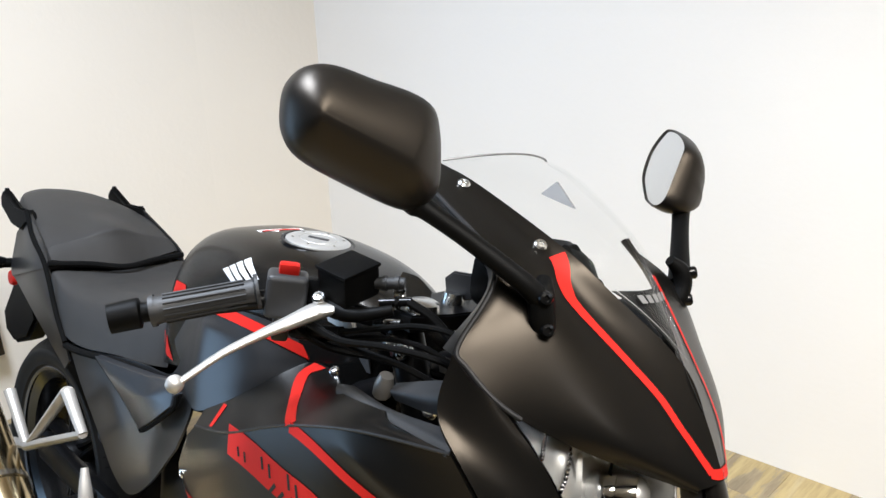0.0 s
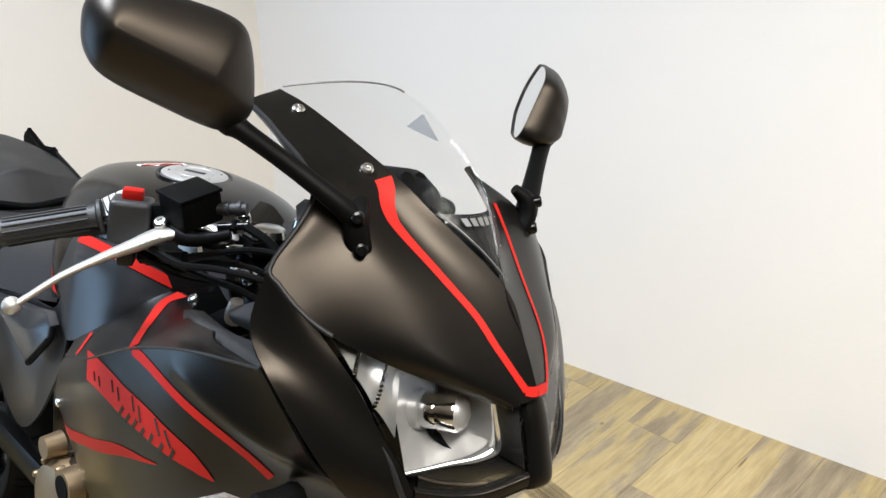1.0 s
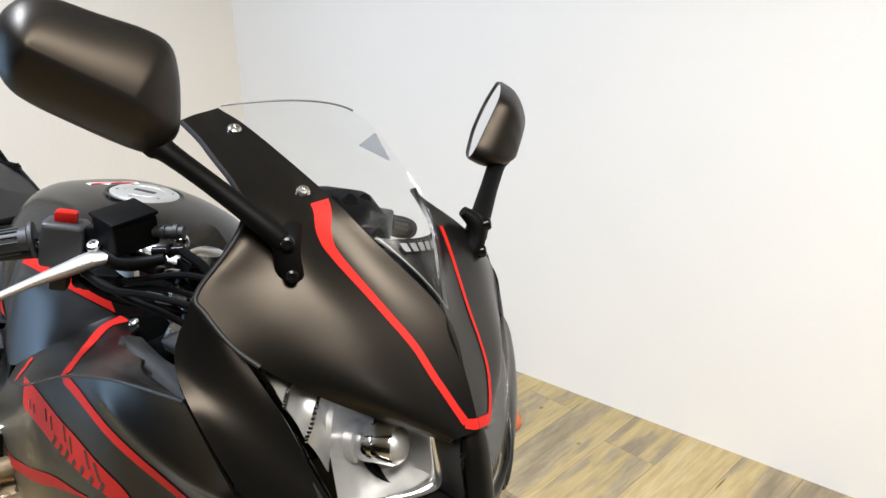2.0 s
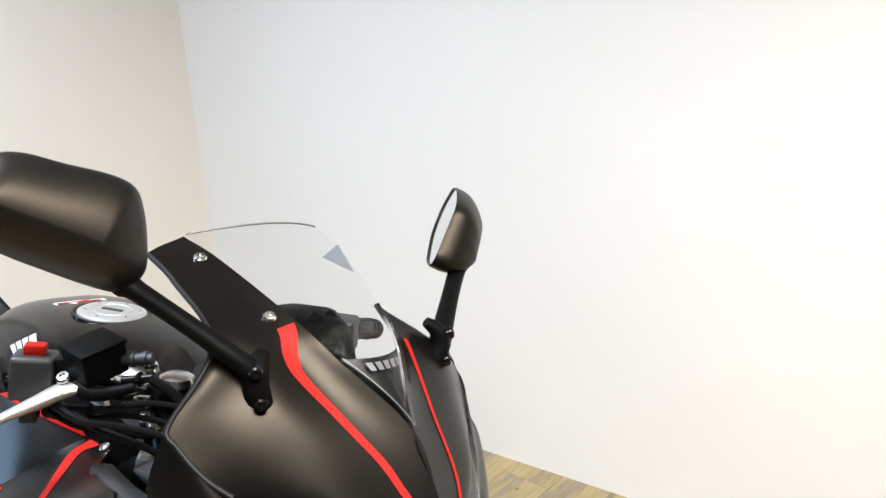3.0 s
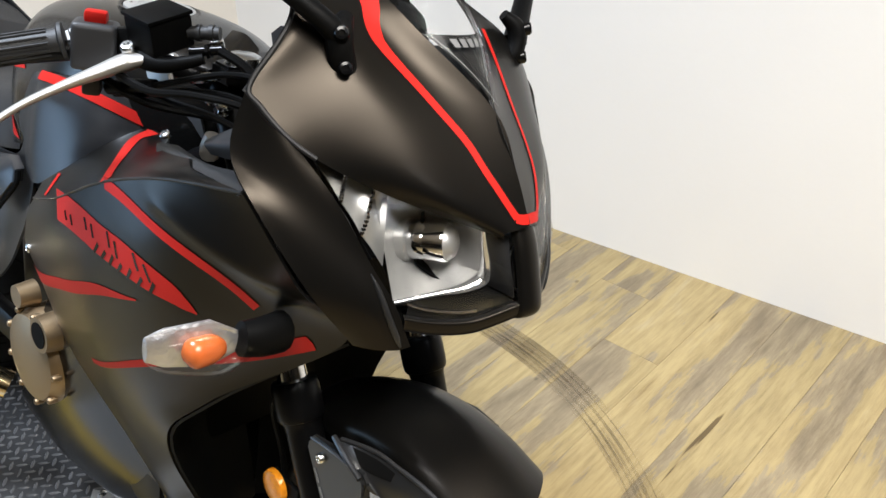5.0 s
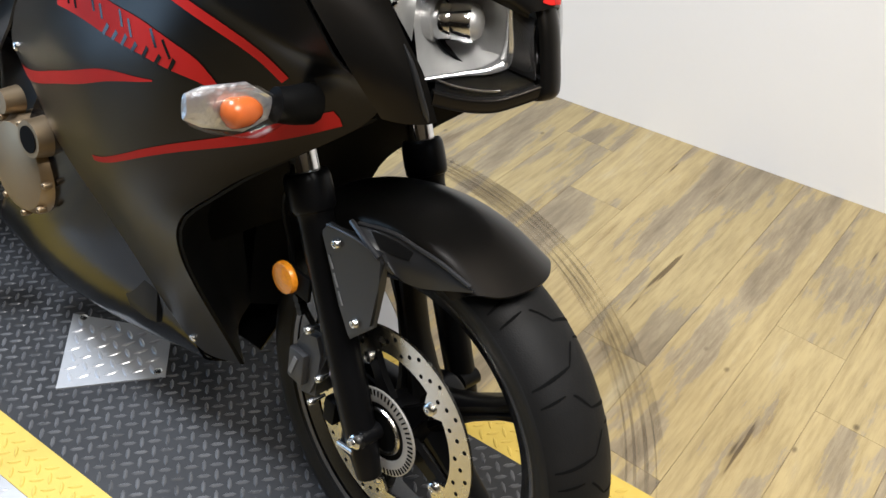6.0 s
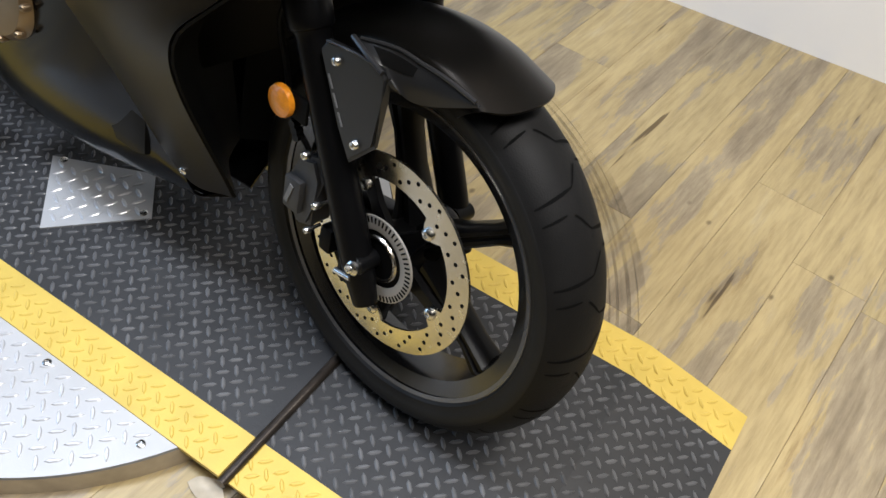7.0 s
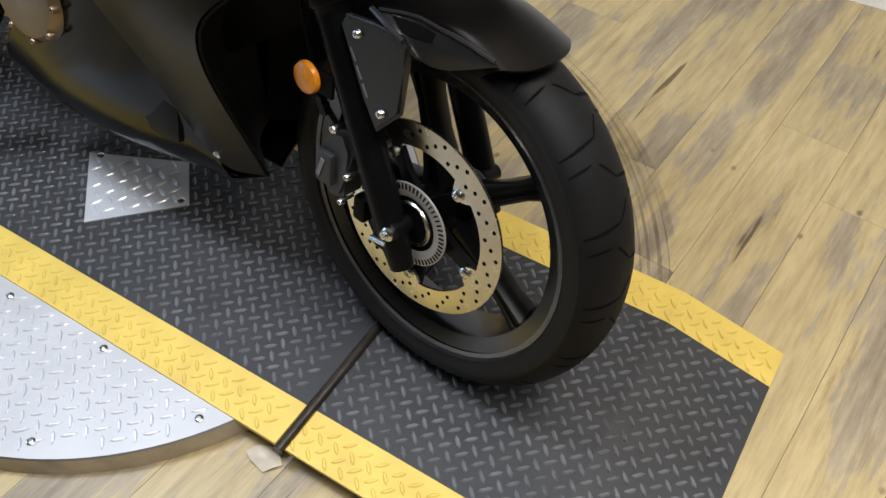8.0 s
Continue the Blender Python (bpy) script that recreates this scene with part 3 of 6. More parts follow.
def disc_in(a):
    """The inner edge, with five tabs for the bolts."""
    d = min(abs((math.degrees(a) - 38 - 72 * k + 180) % 360 - 180) for k in range(5))
    return R0 - 0.019 * max(0, 1 - (d / 9) ** 2) ** 0.5 if d < 9 else R0


rings = []
for y, f in ((Y - 0.002, 0), (Y - 0.002, 1), (Y + 0.002, 1), (Y + 0.002, 0)):
    rings.append([V(((R1 if f else disc_in(a)) * math.sin(a), y, (R1 if f else disc_in(a)) * math.cos(a))) for a in [2 * math.pi * k / NSEG for k in range(NSEG)]])
rings.append(rings[0])
bridge(bm, rings, True, False)
bmesh.ops.remove_doubles(bm, verts=bm.verts, dist=1e-6)
disc = part("brake_disc", bm, DISC, front, "drilled steel brake disc")
# holes as dark discs on the steel, shade put into the colour
bm = bmesh.new()
for k in range(60):
    a, r = 2 * math.pi * k / 60, (0.121, 0.130, 0.139)[k % 3]
    lathe(bm, [(0.0001, -0.0024), (0.0031, -0.0024), (0.0031, 0.001)], 8, Matrix.Translation((r * math.sin(a), Y, r * math.cos(a))))
part("disc_hole", bm, RECESS_BLACK, front)["kind"] = "stuff"
for k in range(5):
    a = radians(38 + 72 * k)
    bm = bmesh.new()
    bolt_head(bm, (0.1 * math.sin(a), Y - 0.003, 0.1 * math.cos(a)), (0, -1, 0), 0.0088, 0.005)
    part("disc_bolt", bm, BOLT, front)
    bm = bmesh.new()
    rows = [[V((sx * hw, y, r)) for sx, y in ((-1, Y + 0.014), (1, Y + 0.014), (1, Y + 0.004), (-1, Y + 0.004))] for r, hw in ((0.036, 0.016), (0.07, 0.009), (0.104, 0.010))]
    bridge(bm, rows)
    arm = part("carrier_arm", bm, FORK_BLACK, front)
    arm.matrix_basis = Matrix.Rotation(a, 4, "Y")
# wheel-speed ring: bright ring with many slots
bm = bmesh.new()
lathe(bm, [(0.043, -0.079), (0.050, -0.081), (0.064, -0.080), (0.064, -0.077), (0.050, -0.076), (0.043, -0.074)], 72, None, True)
part("speed_ring", bm, ALU, front, "slotted bright wheel-speed ring")
bm = bmesh.new()
# slots as dark bars in place of shaded openings
for k in range(54):
    box(bm, (-0.0011, -0.0815, 0.054), (0.0011, -0.079, 0.0622), Matrix.Rotation(2 * math.pi * k / 54, 4, "Y"))
part("ring_slot", bm, RECESS_BLACK, front)["kind"] = "stuff"
bm = bmesh.new()
lathe(bm, [(0.029, -0.078), (0.0305, -0.0805), (0.034, -0.0805), (0.0355, -0.078)], 48)
part("seal_ring", bm, STEEL, front, "thin steel seal ring")
bm = bmesh.new()
lathe(bm, [(0.001, -0.0775), (0.019, -0.0775), (0.0425, -0.077), (0.043, -0.06)], 28)
part("hub_cap", bm, PLASTIC, front)


def steered(ob):
    ob.matrix_basis = STEER
    return ob


# -- fork --
for sy in (-1, 1):
    foot, top = V((0.010, sy * 0.098, 0.226)), V((-0.174, sy * 0.1, 0.60))
    up = (top - foot).normalized()
    bm = bmesh.new()
    tube(bm, [foot, foot + up * 0.05, foot + up * 0.12, top - up * 0.10, top - up * 0.055, top - up * 0.045, top - up * 0.01, top], [0.017, 0.0215, 0.0230, 0.0230, 0.0240, 0.0295, 0.0295, 0.026], 20, 3)
    slider = steered(part("fork_slider", bm, FORK_BLACK, bike, "black fork slider"))
    bm = bmesh.new()
    tube(bm, [top - up * 0.02, top + up * 0.24], 0.0185, 20, 3)
    steered(part("fork_tube", bm, CHROME, bike, "chromed fork tube"))
    bm = bmesh.new()
    tube(bm, [top + up * 0.24, top + up * 0.375], 0.0225, 20, 3)
    steered(part("fork_leg_upper", bm, FORK_BLACK, bike))
    # axle clamp
    bm = bmesh.new()
    tube(bm, [(-0.006, sy * 0.080, 0.2875), (-0.006, sy * 0.113, 0.2875)], 0.0135, 18, 2)
    box(bm, (-0.04, sy * 0.1 - 0.014, 0.245), (0.0, sy * 0.1 + 0.014, 0.30), None, 0.008)
    part("axle_clamp", bm, FORK_BLACK, slider)
    bm = bmesh.new()
    bolt_head(bm, (-0.008, sy * 0.115, 0.284), (0, sy, 0), 0.011, 0.006)
    bolt_head(bm, (-0.009, sy * 0.120, 0.284), (0, sy, 0), 0.007, 0.005)
    part("axle_nut", bm, BOLT, slider)
    bm = bmesh.new()
    tube(bm, [(-0.035, sy * 0.118, 0.262), (-0.006, sy * 0.118, 0.268)], 0.0048, 10, 2)
    part("pinch_bolt", bm, BOLT, slider)

# caliper behind the leg, with its pins, hose and the wheel-speed lead
bm = bmesh.new()
cal = [(-0.155, 0.345), (-0.135, 0.385), (-0.105, 0.395), (-0.09, 0.365), (-0.098, 0.325), (-0.105, 0.285), (-0.13, 0.275), (-0.15, 0.30)]
prism(bm, cal, 0.045, Matrix.Translation((0, -0.112, 0)), 0.006)
box(bm, (-0.150, -0.122, 0.30), (-0.118, -0.108, 0.352), pose(0, 0, 0), 0.005)
caliper = steered(part("brake_caliper", bm, SWITCH, bike, "black front brake caliper"))
bm = bmesh.new()
box(bm, (-0.0035, -0.0012, -0.016), (0.0035, 0.0005, 0.016), pose(-0.137, -0.1228, 0.327, 0, 18, 0))
part("maker_mark", bm, GREY_PRINT, caliper, "pale worn maker mark")
for x, z, r in ((-0.118, 0.397, 0.005), (-0.088, 0.335, 0.0045), (-0.098, 0.287, 0.004)):
    bm = bmesh.new()
    tube(bm, [(x, -0.095, z), (x, -0.118, z)], r * 0.7, 10, 2)
    bolt_head(bm, (x, -0.118, z), (0, -1, 0), r * 1.25, 0.005)
    part("caliper_pin", bm, BOLT, caliper)
bm = bmesh.new()
box(bm, (-0.085, -0.108, 0.262), (-0.062, -0.088, 0.302), pose(0, 0, 0), 0.005)
steered(part("speed_sensor", bm, PLASTIC, bike))
bm = bmesh.new()
tube(bm, [(-0.13, -0.10, 0.39), (-0.165, -0.105, 0.43), (-0.185, -0.105, 0.49), (-0.192, -0.115, 0.55), (-0.175, -0.118, 0.60), (-0.2, -0.09, 0.66), (-0.22, -0.06, 0.75)], 0.0042, 8, 6)
steered(part("brake_hose", bm, PLASTIC, bike))
bm = bmesh.new()
for k, (x, z) in enumerate(((-0.148, 0.405), (-0.152, 0.412), (-0.157, 0.42))):
    tube(bm, [(x, -0.112, z), (x, -0.100, z)], 0.006, 10, 2)
steered(part("hose_banjo", bm, FORK_BLACK, bike))
# amber side reflector
bm = bmesh.new()
lathe(bm, [(0.0001, -0.135), (0.012, -0.1345), (0.021, -0.132), (0.0225, -0.129), (0.0225, -0.124), (0.0001, -0.124)], 30, Matrix.Translation((-0.163, 0, 0.457)))
refl = steered(part("side_reflector", bm, AMBER, bike, "round amber side reflector"))
bm = bmesh.new()
box(bm, (-0.175, -0.123, 0.44), (-0.12, -0.117, 0.475), None, 0.002)
part("reflector_bracket", bm, PLASTIC, refl)

# lighter grey that draws the highlight along the stay's top edge
EDGE_GLINT = material("edge_glint", (0.03, 0.03, 0.031), 0.3, vary=0.3, scale=30)
# -- front mudguard --
def arc(r, deg, y, z0=0.2875):
    a = radians(deg)
    return (r * math.cos(a), y, z0 + r * math.sin(a))


grid = []
for y, dr, lo, hi in ((-0.080, -0.042, 74.5, 112), (-0.075, -0.016, 71, 128), (-0.050, -0.001, 66.5, 142), (0, 0.008, 65.5, 148), (0.034, 0.001, 68, 145), (0.062, -0.016, 72, 130), (0.072, -0.046, 77, 112)):
    grid.append([arc(0.312 + dr + 0.008 * k / 5, lo + (hi - lo) * k / 5, y) for k in range(6)])
guard, g_ob = sheet_part("front_mudguard", grid, SATIN, "matte black front mudguard", 1, nu=5, nv=6)
steered(g_ob)
for sy in (-1, 1):
    bm = bmesh.new()
    out = [(-0.106, 0.566), (-0.054, 0.573), (-0.012, 0.573), (-0.005, 0.565), (-0.006, 0.534), (-0.007, 0.471), (-0.045, 0.429), (-0.068, 0.469), (-0.116, 0.549)]
    prism(bm, out if sy < 0 else [(x, z - 0.022) for x, z in out], 0.012, Matrix.Translation((0, (-0.112 if sy < 0 else 0.098) - 0.006, 0)), 0.004)
    st = steered(part("mudguard_stay", bm, SATIN_GREY, bike, "black mudguard side stay"))
    bm = bmesh.new()
    if sy < 0:
        tube(bm, [(-0.104, -0.119, 0.566), (-0.054, -0.119, 0.5735), (-0.012, -0.119, 0.573)], 0.0016, 6, 3)
        part("stay_edge", bm, EDGE_GLINT, st)
    for x, z in ((-0.083, 0.550), (-0.035, 0.462)) if sy < 0 else ():
        bm = bmesh.new()
        bolt_head(bm, (x, sy * 0.119, z), (0, sy, 0), 0.0065, 0.005)
        part("stay_bolt", bm, BOLT, st)
    if sy > 0:
        continue
    bm = bmesh.new()
    for q in range(3):
        box(bm, (-0.0013, -0.0006, -0.009), (0.0013, 0.0006, 0.009), pose(-0.090 + 0.012 * q, sy * 0.1185, 0.520 - 0.020 * q, 0, -33, 0))
    part("pale_mark", bm, GREY_PRINT, st)
# paler than the guard: highlights on the web's ridges put into the colour
RIDGE_GLINT = material("ridge_glint", (0.02, 0.02, 0.021), 0.3, vary=0.2, scale=30)
# the web that joins stay and guard, with its vent
for sy in (1,):
    s2 = Sheet([[(-0.067, -0.108, 0.585), (-0.019, -0.094, 0.592), (0.013, -0.088, 0.589), (0.050, -0.083, 0.586), (0.097, -0.080, 0.578)],
                [(-0.040, -0.116, 0.580), (-0.006, -0.104, 0.571), (0.018, -0.096, 0.567), (0.048, -0.087, 0.567), (0.098, -0.081, 0.577)],
                [(-0.008, -0.114, 0.566), (0.008, -0.102, 0.548), (0.022, -0.094, 0.543), (0.045, -0.086, 0.548), (0.099, -0.081, 0.575)]])
    bm = bmesh.new()
    s2.mesh(bm, 4, 6, 0.004, 1, sy < 0)
    steered(part("guard_web", bm, SATIN_GREY, bike))
    bm = bmesh.new()
    tube(bm, [(-0.070, -0.112, 0.586), (-0.040, -0.118, 0.580), (-0.010, -0.120, 0.571)], 0.0035, 8, 4)
    tube(bm, [s2.at(0.02, 0.1 + 0.48 * k) + V((0, -0.001, 0.001)) for k in range(9)], 0.0026, 8, 2)
    steered(part("web_ridge", bm, RIDGE_GLINT, bike))
    # vent drawn as a dark patch on the web, for the shade inside
    bm = bmesh.new()
    s2.blob(bm, ((0.25, 0.35), (0.3, 2.0), (0.75, 1.9), (1.05, 0.5)), 1, 0.0012, 4, sy < 0)
    s2.blob(bm, ((0.25, 0.35), (0.3, 2.0), (0.75, 1.9), (1.05, 0.5)), -1, 0.0012, 4, sy < 0)
    steered(part("guard_vent_shade", bm, RECESS_BLACK, bike))

# -- nose cowl --
COWL = [
    [(-0.316, -0.098, 1.122), (-0.262, -0.088, 1.107), (-0.155, -0.066, 1.062), (-0.098, -0.045, 1.025), (-0.025, 0, 0.962), (0.014, 0, 0.91), (0.042, 0, 0.862)],
    [(-0.312, -0.112, 1.119), (-0.265, -0.106, 1.104), (-0.165, -0.086, 1.057), (-0.118, -0.076, 1.018), (-0.043, -0.045, 0.956), (0.002, -0.04, 0.903), (0.038, -0.018, 0.858)],
    [(-0.305, -0.134, 1.115), (-0.255, -0.130, 1.096), (-0.166, -0.122, 1.051), (-0.124, -0.140, 1.006), (-0.066, -0.122, 0.947), (-0.016, -0.095, 0.896), (0.031, -0.029, 0.853)],
    [(-0.297, -0.154, 1.110), (-0.243, -0.152, 1.088), (-0.165, -0.156, 1.040), (-0.155, -0.212, 0.966), (-0.104, -0.187, 0.923), (-0.047, -0.127, 0.887), (0.028, -0.022, 0.846)],
]
cowl = Sheet(COWL, {3: 3})
# the far arm beside the screen stands steeper
COWL_FAR = [[(p[0], COWL[0][j][1] + (p[1] - COWL[0][j][1]) * (0.30 if j == 2 else 1), p[2]) for j, p in enumerate(row)] for row in COWL]
bm = bmesh.new()
cowl.mesh(bm, 7, 7, 0.004, 1)
Sheet([r[2:] for r in COWL_FAR]).mesh(bm, 7, 7, 0.004, 1, True)
cowl_ob = part("nose_cowl", bm, SATIN, bike, "matte black nose cowl")
for mir in (False, True):
    bm = bmesh.new()
    if mir:
        cowl.band(bm, [(1.12, 2.88), (1.17, 3.37), (1.22, 4.2), (1.22, 4.8), (1.24, 5.3), (1.30, 5.72), (1.26, 5.86)], [0.0075, 0.0060, 0.0055, 0.0055, 0.0060, 0.0075, 0.0080], 1, 0.0009, 8, True)
    else:
        cowl.band(bm, [(0.59, 2.14), (0.98, 2.58), (1.14, 2.92), (1.18, 3.10), (1.17, 3.50), (1.12, 4.0), (0.94, 4.52), (0.77, 5.06), (0.67, 5.52), (0.58, 5.80)], [0.0185, 0.0175, 0.0150, 0.0120, 0.0095, 0.0085, 0.0080, 0.0078, 0.0078, 0.0085], 1, 0.0009, 8)
    part("red_stripe", bm, RED, cowl_ob, "red stripe decal")
    bm = bmesh.new()
    cowl.band(bm, [(1.30, 5.84), (0.7, 5.86), (0.0, 5.88)] if mir else [(0.64, 5.80), (0.3, 5.86), (0.0, 5.88)], [0.0095, 0.0105, 0.0105], 1, 0.0012, 8, mir)
    part("red_stripe", bm, RED, cowl_ob, "red stripe decal")
    for u, v in () if mir else ((0.95, 0.95), (0.9, 1.95)):
        p, n = cowl.at(u, v), cowl.frame_at(u, v)[2]
        s = V((1, -1, 1)) if mir else V((1, 1, 1))
        bm = bmesh.new()
        bolt_head(bm, p * s, n * s, 0.0075, 0.005)
        part("screen_screw", bm, BOLT, cowl_ob)
bm = bmesh.new()
for p in ((-0.341, 0.162, 1.092), (-0.356, 0.150, 1.072), (-0.301, 0.158, 1.062)):
    for d in (0.0, 0.0025):
        bm.verts.new(V(p) + V((0.6, 0.6, 0.2)) * d)
bmesh.ops.convex_hull(bm, input=bm.verts)
part("screen_tab", bm, TAB_SHEEN, cowl_ob, "tab at the far edge of the screen, grey with reflected wall", False)
for mir in (False,):
    trim = Sheet([[(-0.297, -0.152, 1.107), (-0.243, -0.150, 1.085), (-0.166, -0.154, 1.037), (-0.158, -0.212, 0.963)], [(-0.325, -0.130, 1.098), (-0.270, -0.125, 1.068), (-0.195, -0.128, 1.020), (-0.190, -0.190, 0.955)]])
    bm = bmesh.new()
    trim.mesh(bm, 4, 7, 0.003, 1, mir)
    part("inner_trim", bm, SATIN_GREY, cowl_ob, "dark grey inner fairing trim")
# dark V under the foot of the screen
dark = Sheet([[(-0.104, -0.058 * q, 1.014 - 0.006 * abs(q)) for q in (1, 0.33, -0.33, -1)], [(-0.062, -0.034 * q, 0.986 - 0.004 * abs(q)) for q in (1, 0.33, -0.33, -1)], [(-0.026, -0.012 * q, 0.955) for q in (1, 0.33, -0.33, -1)]])
bm = bmesh.new()
dark.mesh(bm, 5, 5, 0.003, 1)
foot = part("screen_foot", bm, SMOKE, cowl_ob, "smoked foot of the screen")

# -- windscreen --
SCREEN = []
for q in (-1, -0.72, -0.36, 0, 0.36, 0.72, 1):
    b = 1 - q * q
    SCREEN.append([(-0.316 + 0.028 * b, 0.100 * q, 1.124 + 0.014 * b), (-0.262 + 0.055 * b, 0.089 * q, 1.110 + 0.012 * b), (-0.155 + 0.040 * b, 0.067 * q, 1.065 + 0.006 * b), (-0.098 + 0.018 * b, 0.046 * q, 1.029 + 0.002 * b), (-0.022, 0.002 * q, 0.966)])
screen, screen_ob = sheet_part("windscreen", SCREEN, CLEAR, "clear acrylic windscreen with a smoked foot", -1, thick=0.003)
screen_ob.visible_shadow = False
bm = bmesh.new()
for k in range(5):
    a, b = 1.35 + 0.66 * k, 1.35 + 0.66 * k + 0.46
    screen.blob(bm, ((a, 3.12), (b, 3.12), (b, 3.24), (a, 3.24)), -1, 0.0016, 3)
part("maker_bars", bm, GREY_PRINT, screen_ob, "pale silver lettering bars")
bm = bmesh.new()
screen.band(bm, [(0.15, 3.02), (0.9, 3.42), (2.0, 3.86), (3.0, 3.97), (4.0, 3.86), (5.1, 3.42), (5.85, 3.02)], [0.0009] * 7, -1, 0.001, 6)
part("screen_edge_line", bm, GREY_PRINT, screen_ob)
bm = bmesh.new()
screen.blob(bm, ((0.0, 3.02), (6.0, 3.02), (3.6, 4.0), (2.4, 4.0)), 1, 0.0044, 8)
part("screen_mask", bm, SMOKE, screen_ob, "black printed mask inside the screen foot")
bm = bmesh.new()
tube(bm, [screen.at(0.15 + 0.57 * k, 0.0) for k in range(11)], 0.0013, 6, 3)
part("screen_rim", bm, GREY_PRINT, screen_ob)

# instrument pod behind the screen
bm = bmesh.new()
rows = []
for x, w, z0, z1 in ((-0.285, 0.052, 0.965, 1.015), (-0.270, 0.070, 0.955, 1.040), (-0.225, 0.076, 0.950, 1.046), (-0.190, 0.064, 0.950, 1.034), (-0.160, 0.042, 0.955, 1.008)):
    rows.append([V((x, w * math.copysign(abs(math.cos(a)) ** 0.6, math.cos(a)), (z0 + z1) / 2 + (z1 - z0) / 2 * math.copysign(abs(math.sin(a)) ** 0.6, math.sin(a)))) for a in [2 * math.pi * k / 24 for k in range(24)]])
bridge(bm, rows)
pod = part("instrument_pod", bm, PLASTIC, bike, "black instrument pod")
for x, y, z, r, h in ((-0.215, -0.044, 1.030, 0.010, 0.012), (-0.205, -0.018, 1.033, 0.010, 0.010), (-0.205, 0.008, 1.033, 0.012, 0.010), (-0.215, 0.038, 1.030, 0.010, 0.012), (-0.168, -0.030, 1.008, 0.012, 0.018), (-0.160, 0.010, 1.004, 0.009, 0.016)):
    bm = bmesh.new()
    tube(bm, [(x, y, z), (x + h * 0.8, y, z + h * 0.6)], [r, r * 0.8], 14, 2)
    part("pod_boss", bm, PLASTIC, pod)
bm = bmesh.new()
tube(bm, [(-0.19, -0.058, 0.985), (-0.17, -0.02, 1.008), (-0.165, 0.02, 1.005), (-0.185, 0.058, 0.985)], 0.006, 8, 5)
part("pod_cable", bm, PLASTIC, pod)
bm = bmesh.new()
tube(bm, [(-0.15, -0.05, 0.975), (-0.135, 0.0, 0.99), (-0.15, 0.05, 0.975)], 0.005, 8, 5)
part("pod_clip", bm, GRIP, pod)

# -- headlight --
# lens: rows from the cowl's edge down to the chin, each from the cheek to the nose
LENSG = [
    [(-0.104, -0.183, 0.924), (-0.052, -0.130, 0.890), (-0.006, -0.073, 0.862), (0.030, -0.010, 0.846)],
    [(-0.056, -0.162, 0.868), (-0.014, -0.118, 0.840), (0.022, -0.066, 0.818), (0.042, -0.0105, 0.809)],
    [(-0.030, -0.142, 0.820), (0.001, -0.108, 0.800), (0.030, -0.062, 0.790), (0.050, -0.0105, 0.793)],
    [(-0.004, -0.118, 0.768), (0.012, -0.092, 0.763), (0.032, -0.054, 0.763), (0.053, -0.0105, 0.779)],
]
BACK = V((-0.79, 0.61, 0.0))
LAMP_GREY = material("grey_lamp_interior", (0.010, 0.010, 0.0105), 0.4, 0.0, vary=0.2, scale=40)
LAMP_GREY_RIB = material("grey_ribbed_reflector", (0.10, 0.097, 0.09), 0.4, 0.4, vary=0.4, scale=120)


def facing(at, out, roll=0):
    """A frame whose y axis points out of the lamp."""
    return Matrix.Translation(at) @ V(out).normalized().to_track_quat("Y", "Z").to_matrix().to_4x4() @ Matrix.Rotation(radians(roll), 4, "Y")


def bowl_grid(sgn):
    """A box-shaped bowl: a rim of four corners, pressed back in the middle."""
    tl, tr, br, bl = V((-0.064, -0.124, 0.888)), V((0.008, -0.036, 0.856)), V((0.010, -0.013, 0.786)), V((-0.035, -0.104, 0.768))
    rows = []
    for i in range(7):
        u = i / 6
        row = []
        for j in range(9):
            v = j / 8
            p = tl.lerp(bl, u).lerp(tr.lerp(br, u), v)
            d = 0.046 * (1 - abs(2 * u - 1) ** 3.2) * (1 - abs(2 * v - 1) ** 2.6)
            row.append((p + BACK * d) * sgn)
        rows.append(row)
    return rows


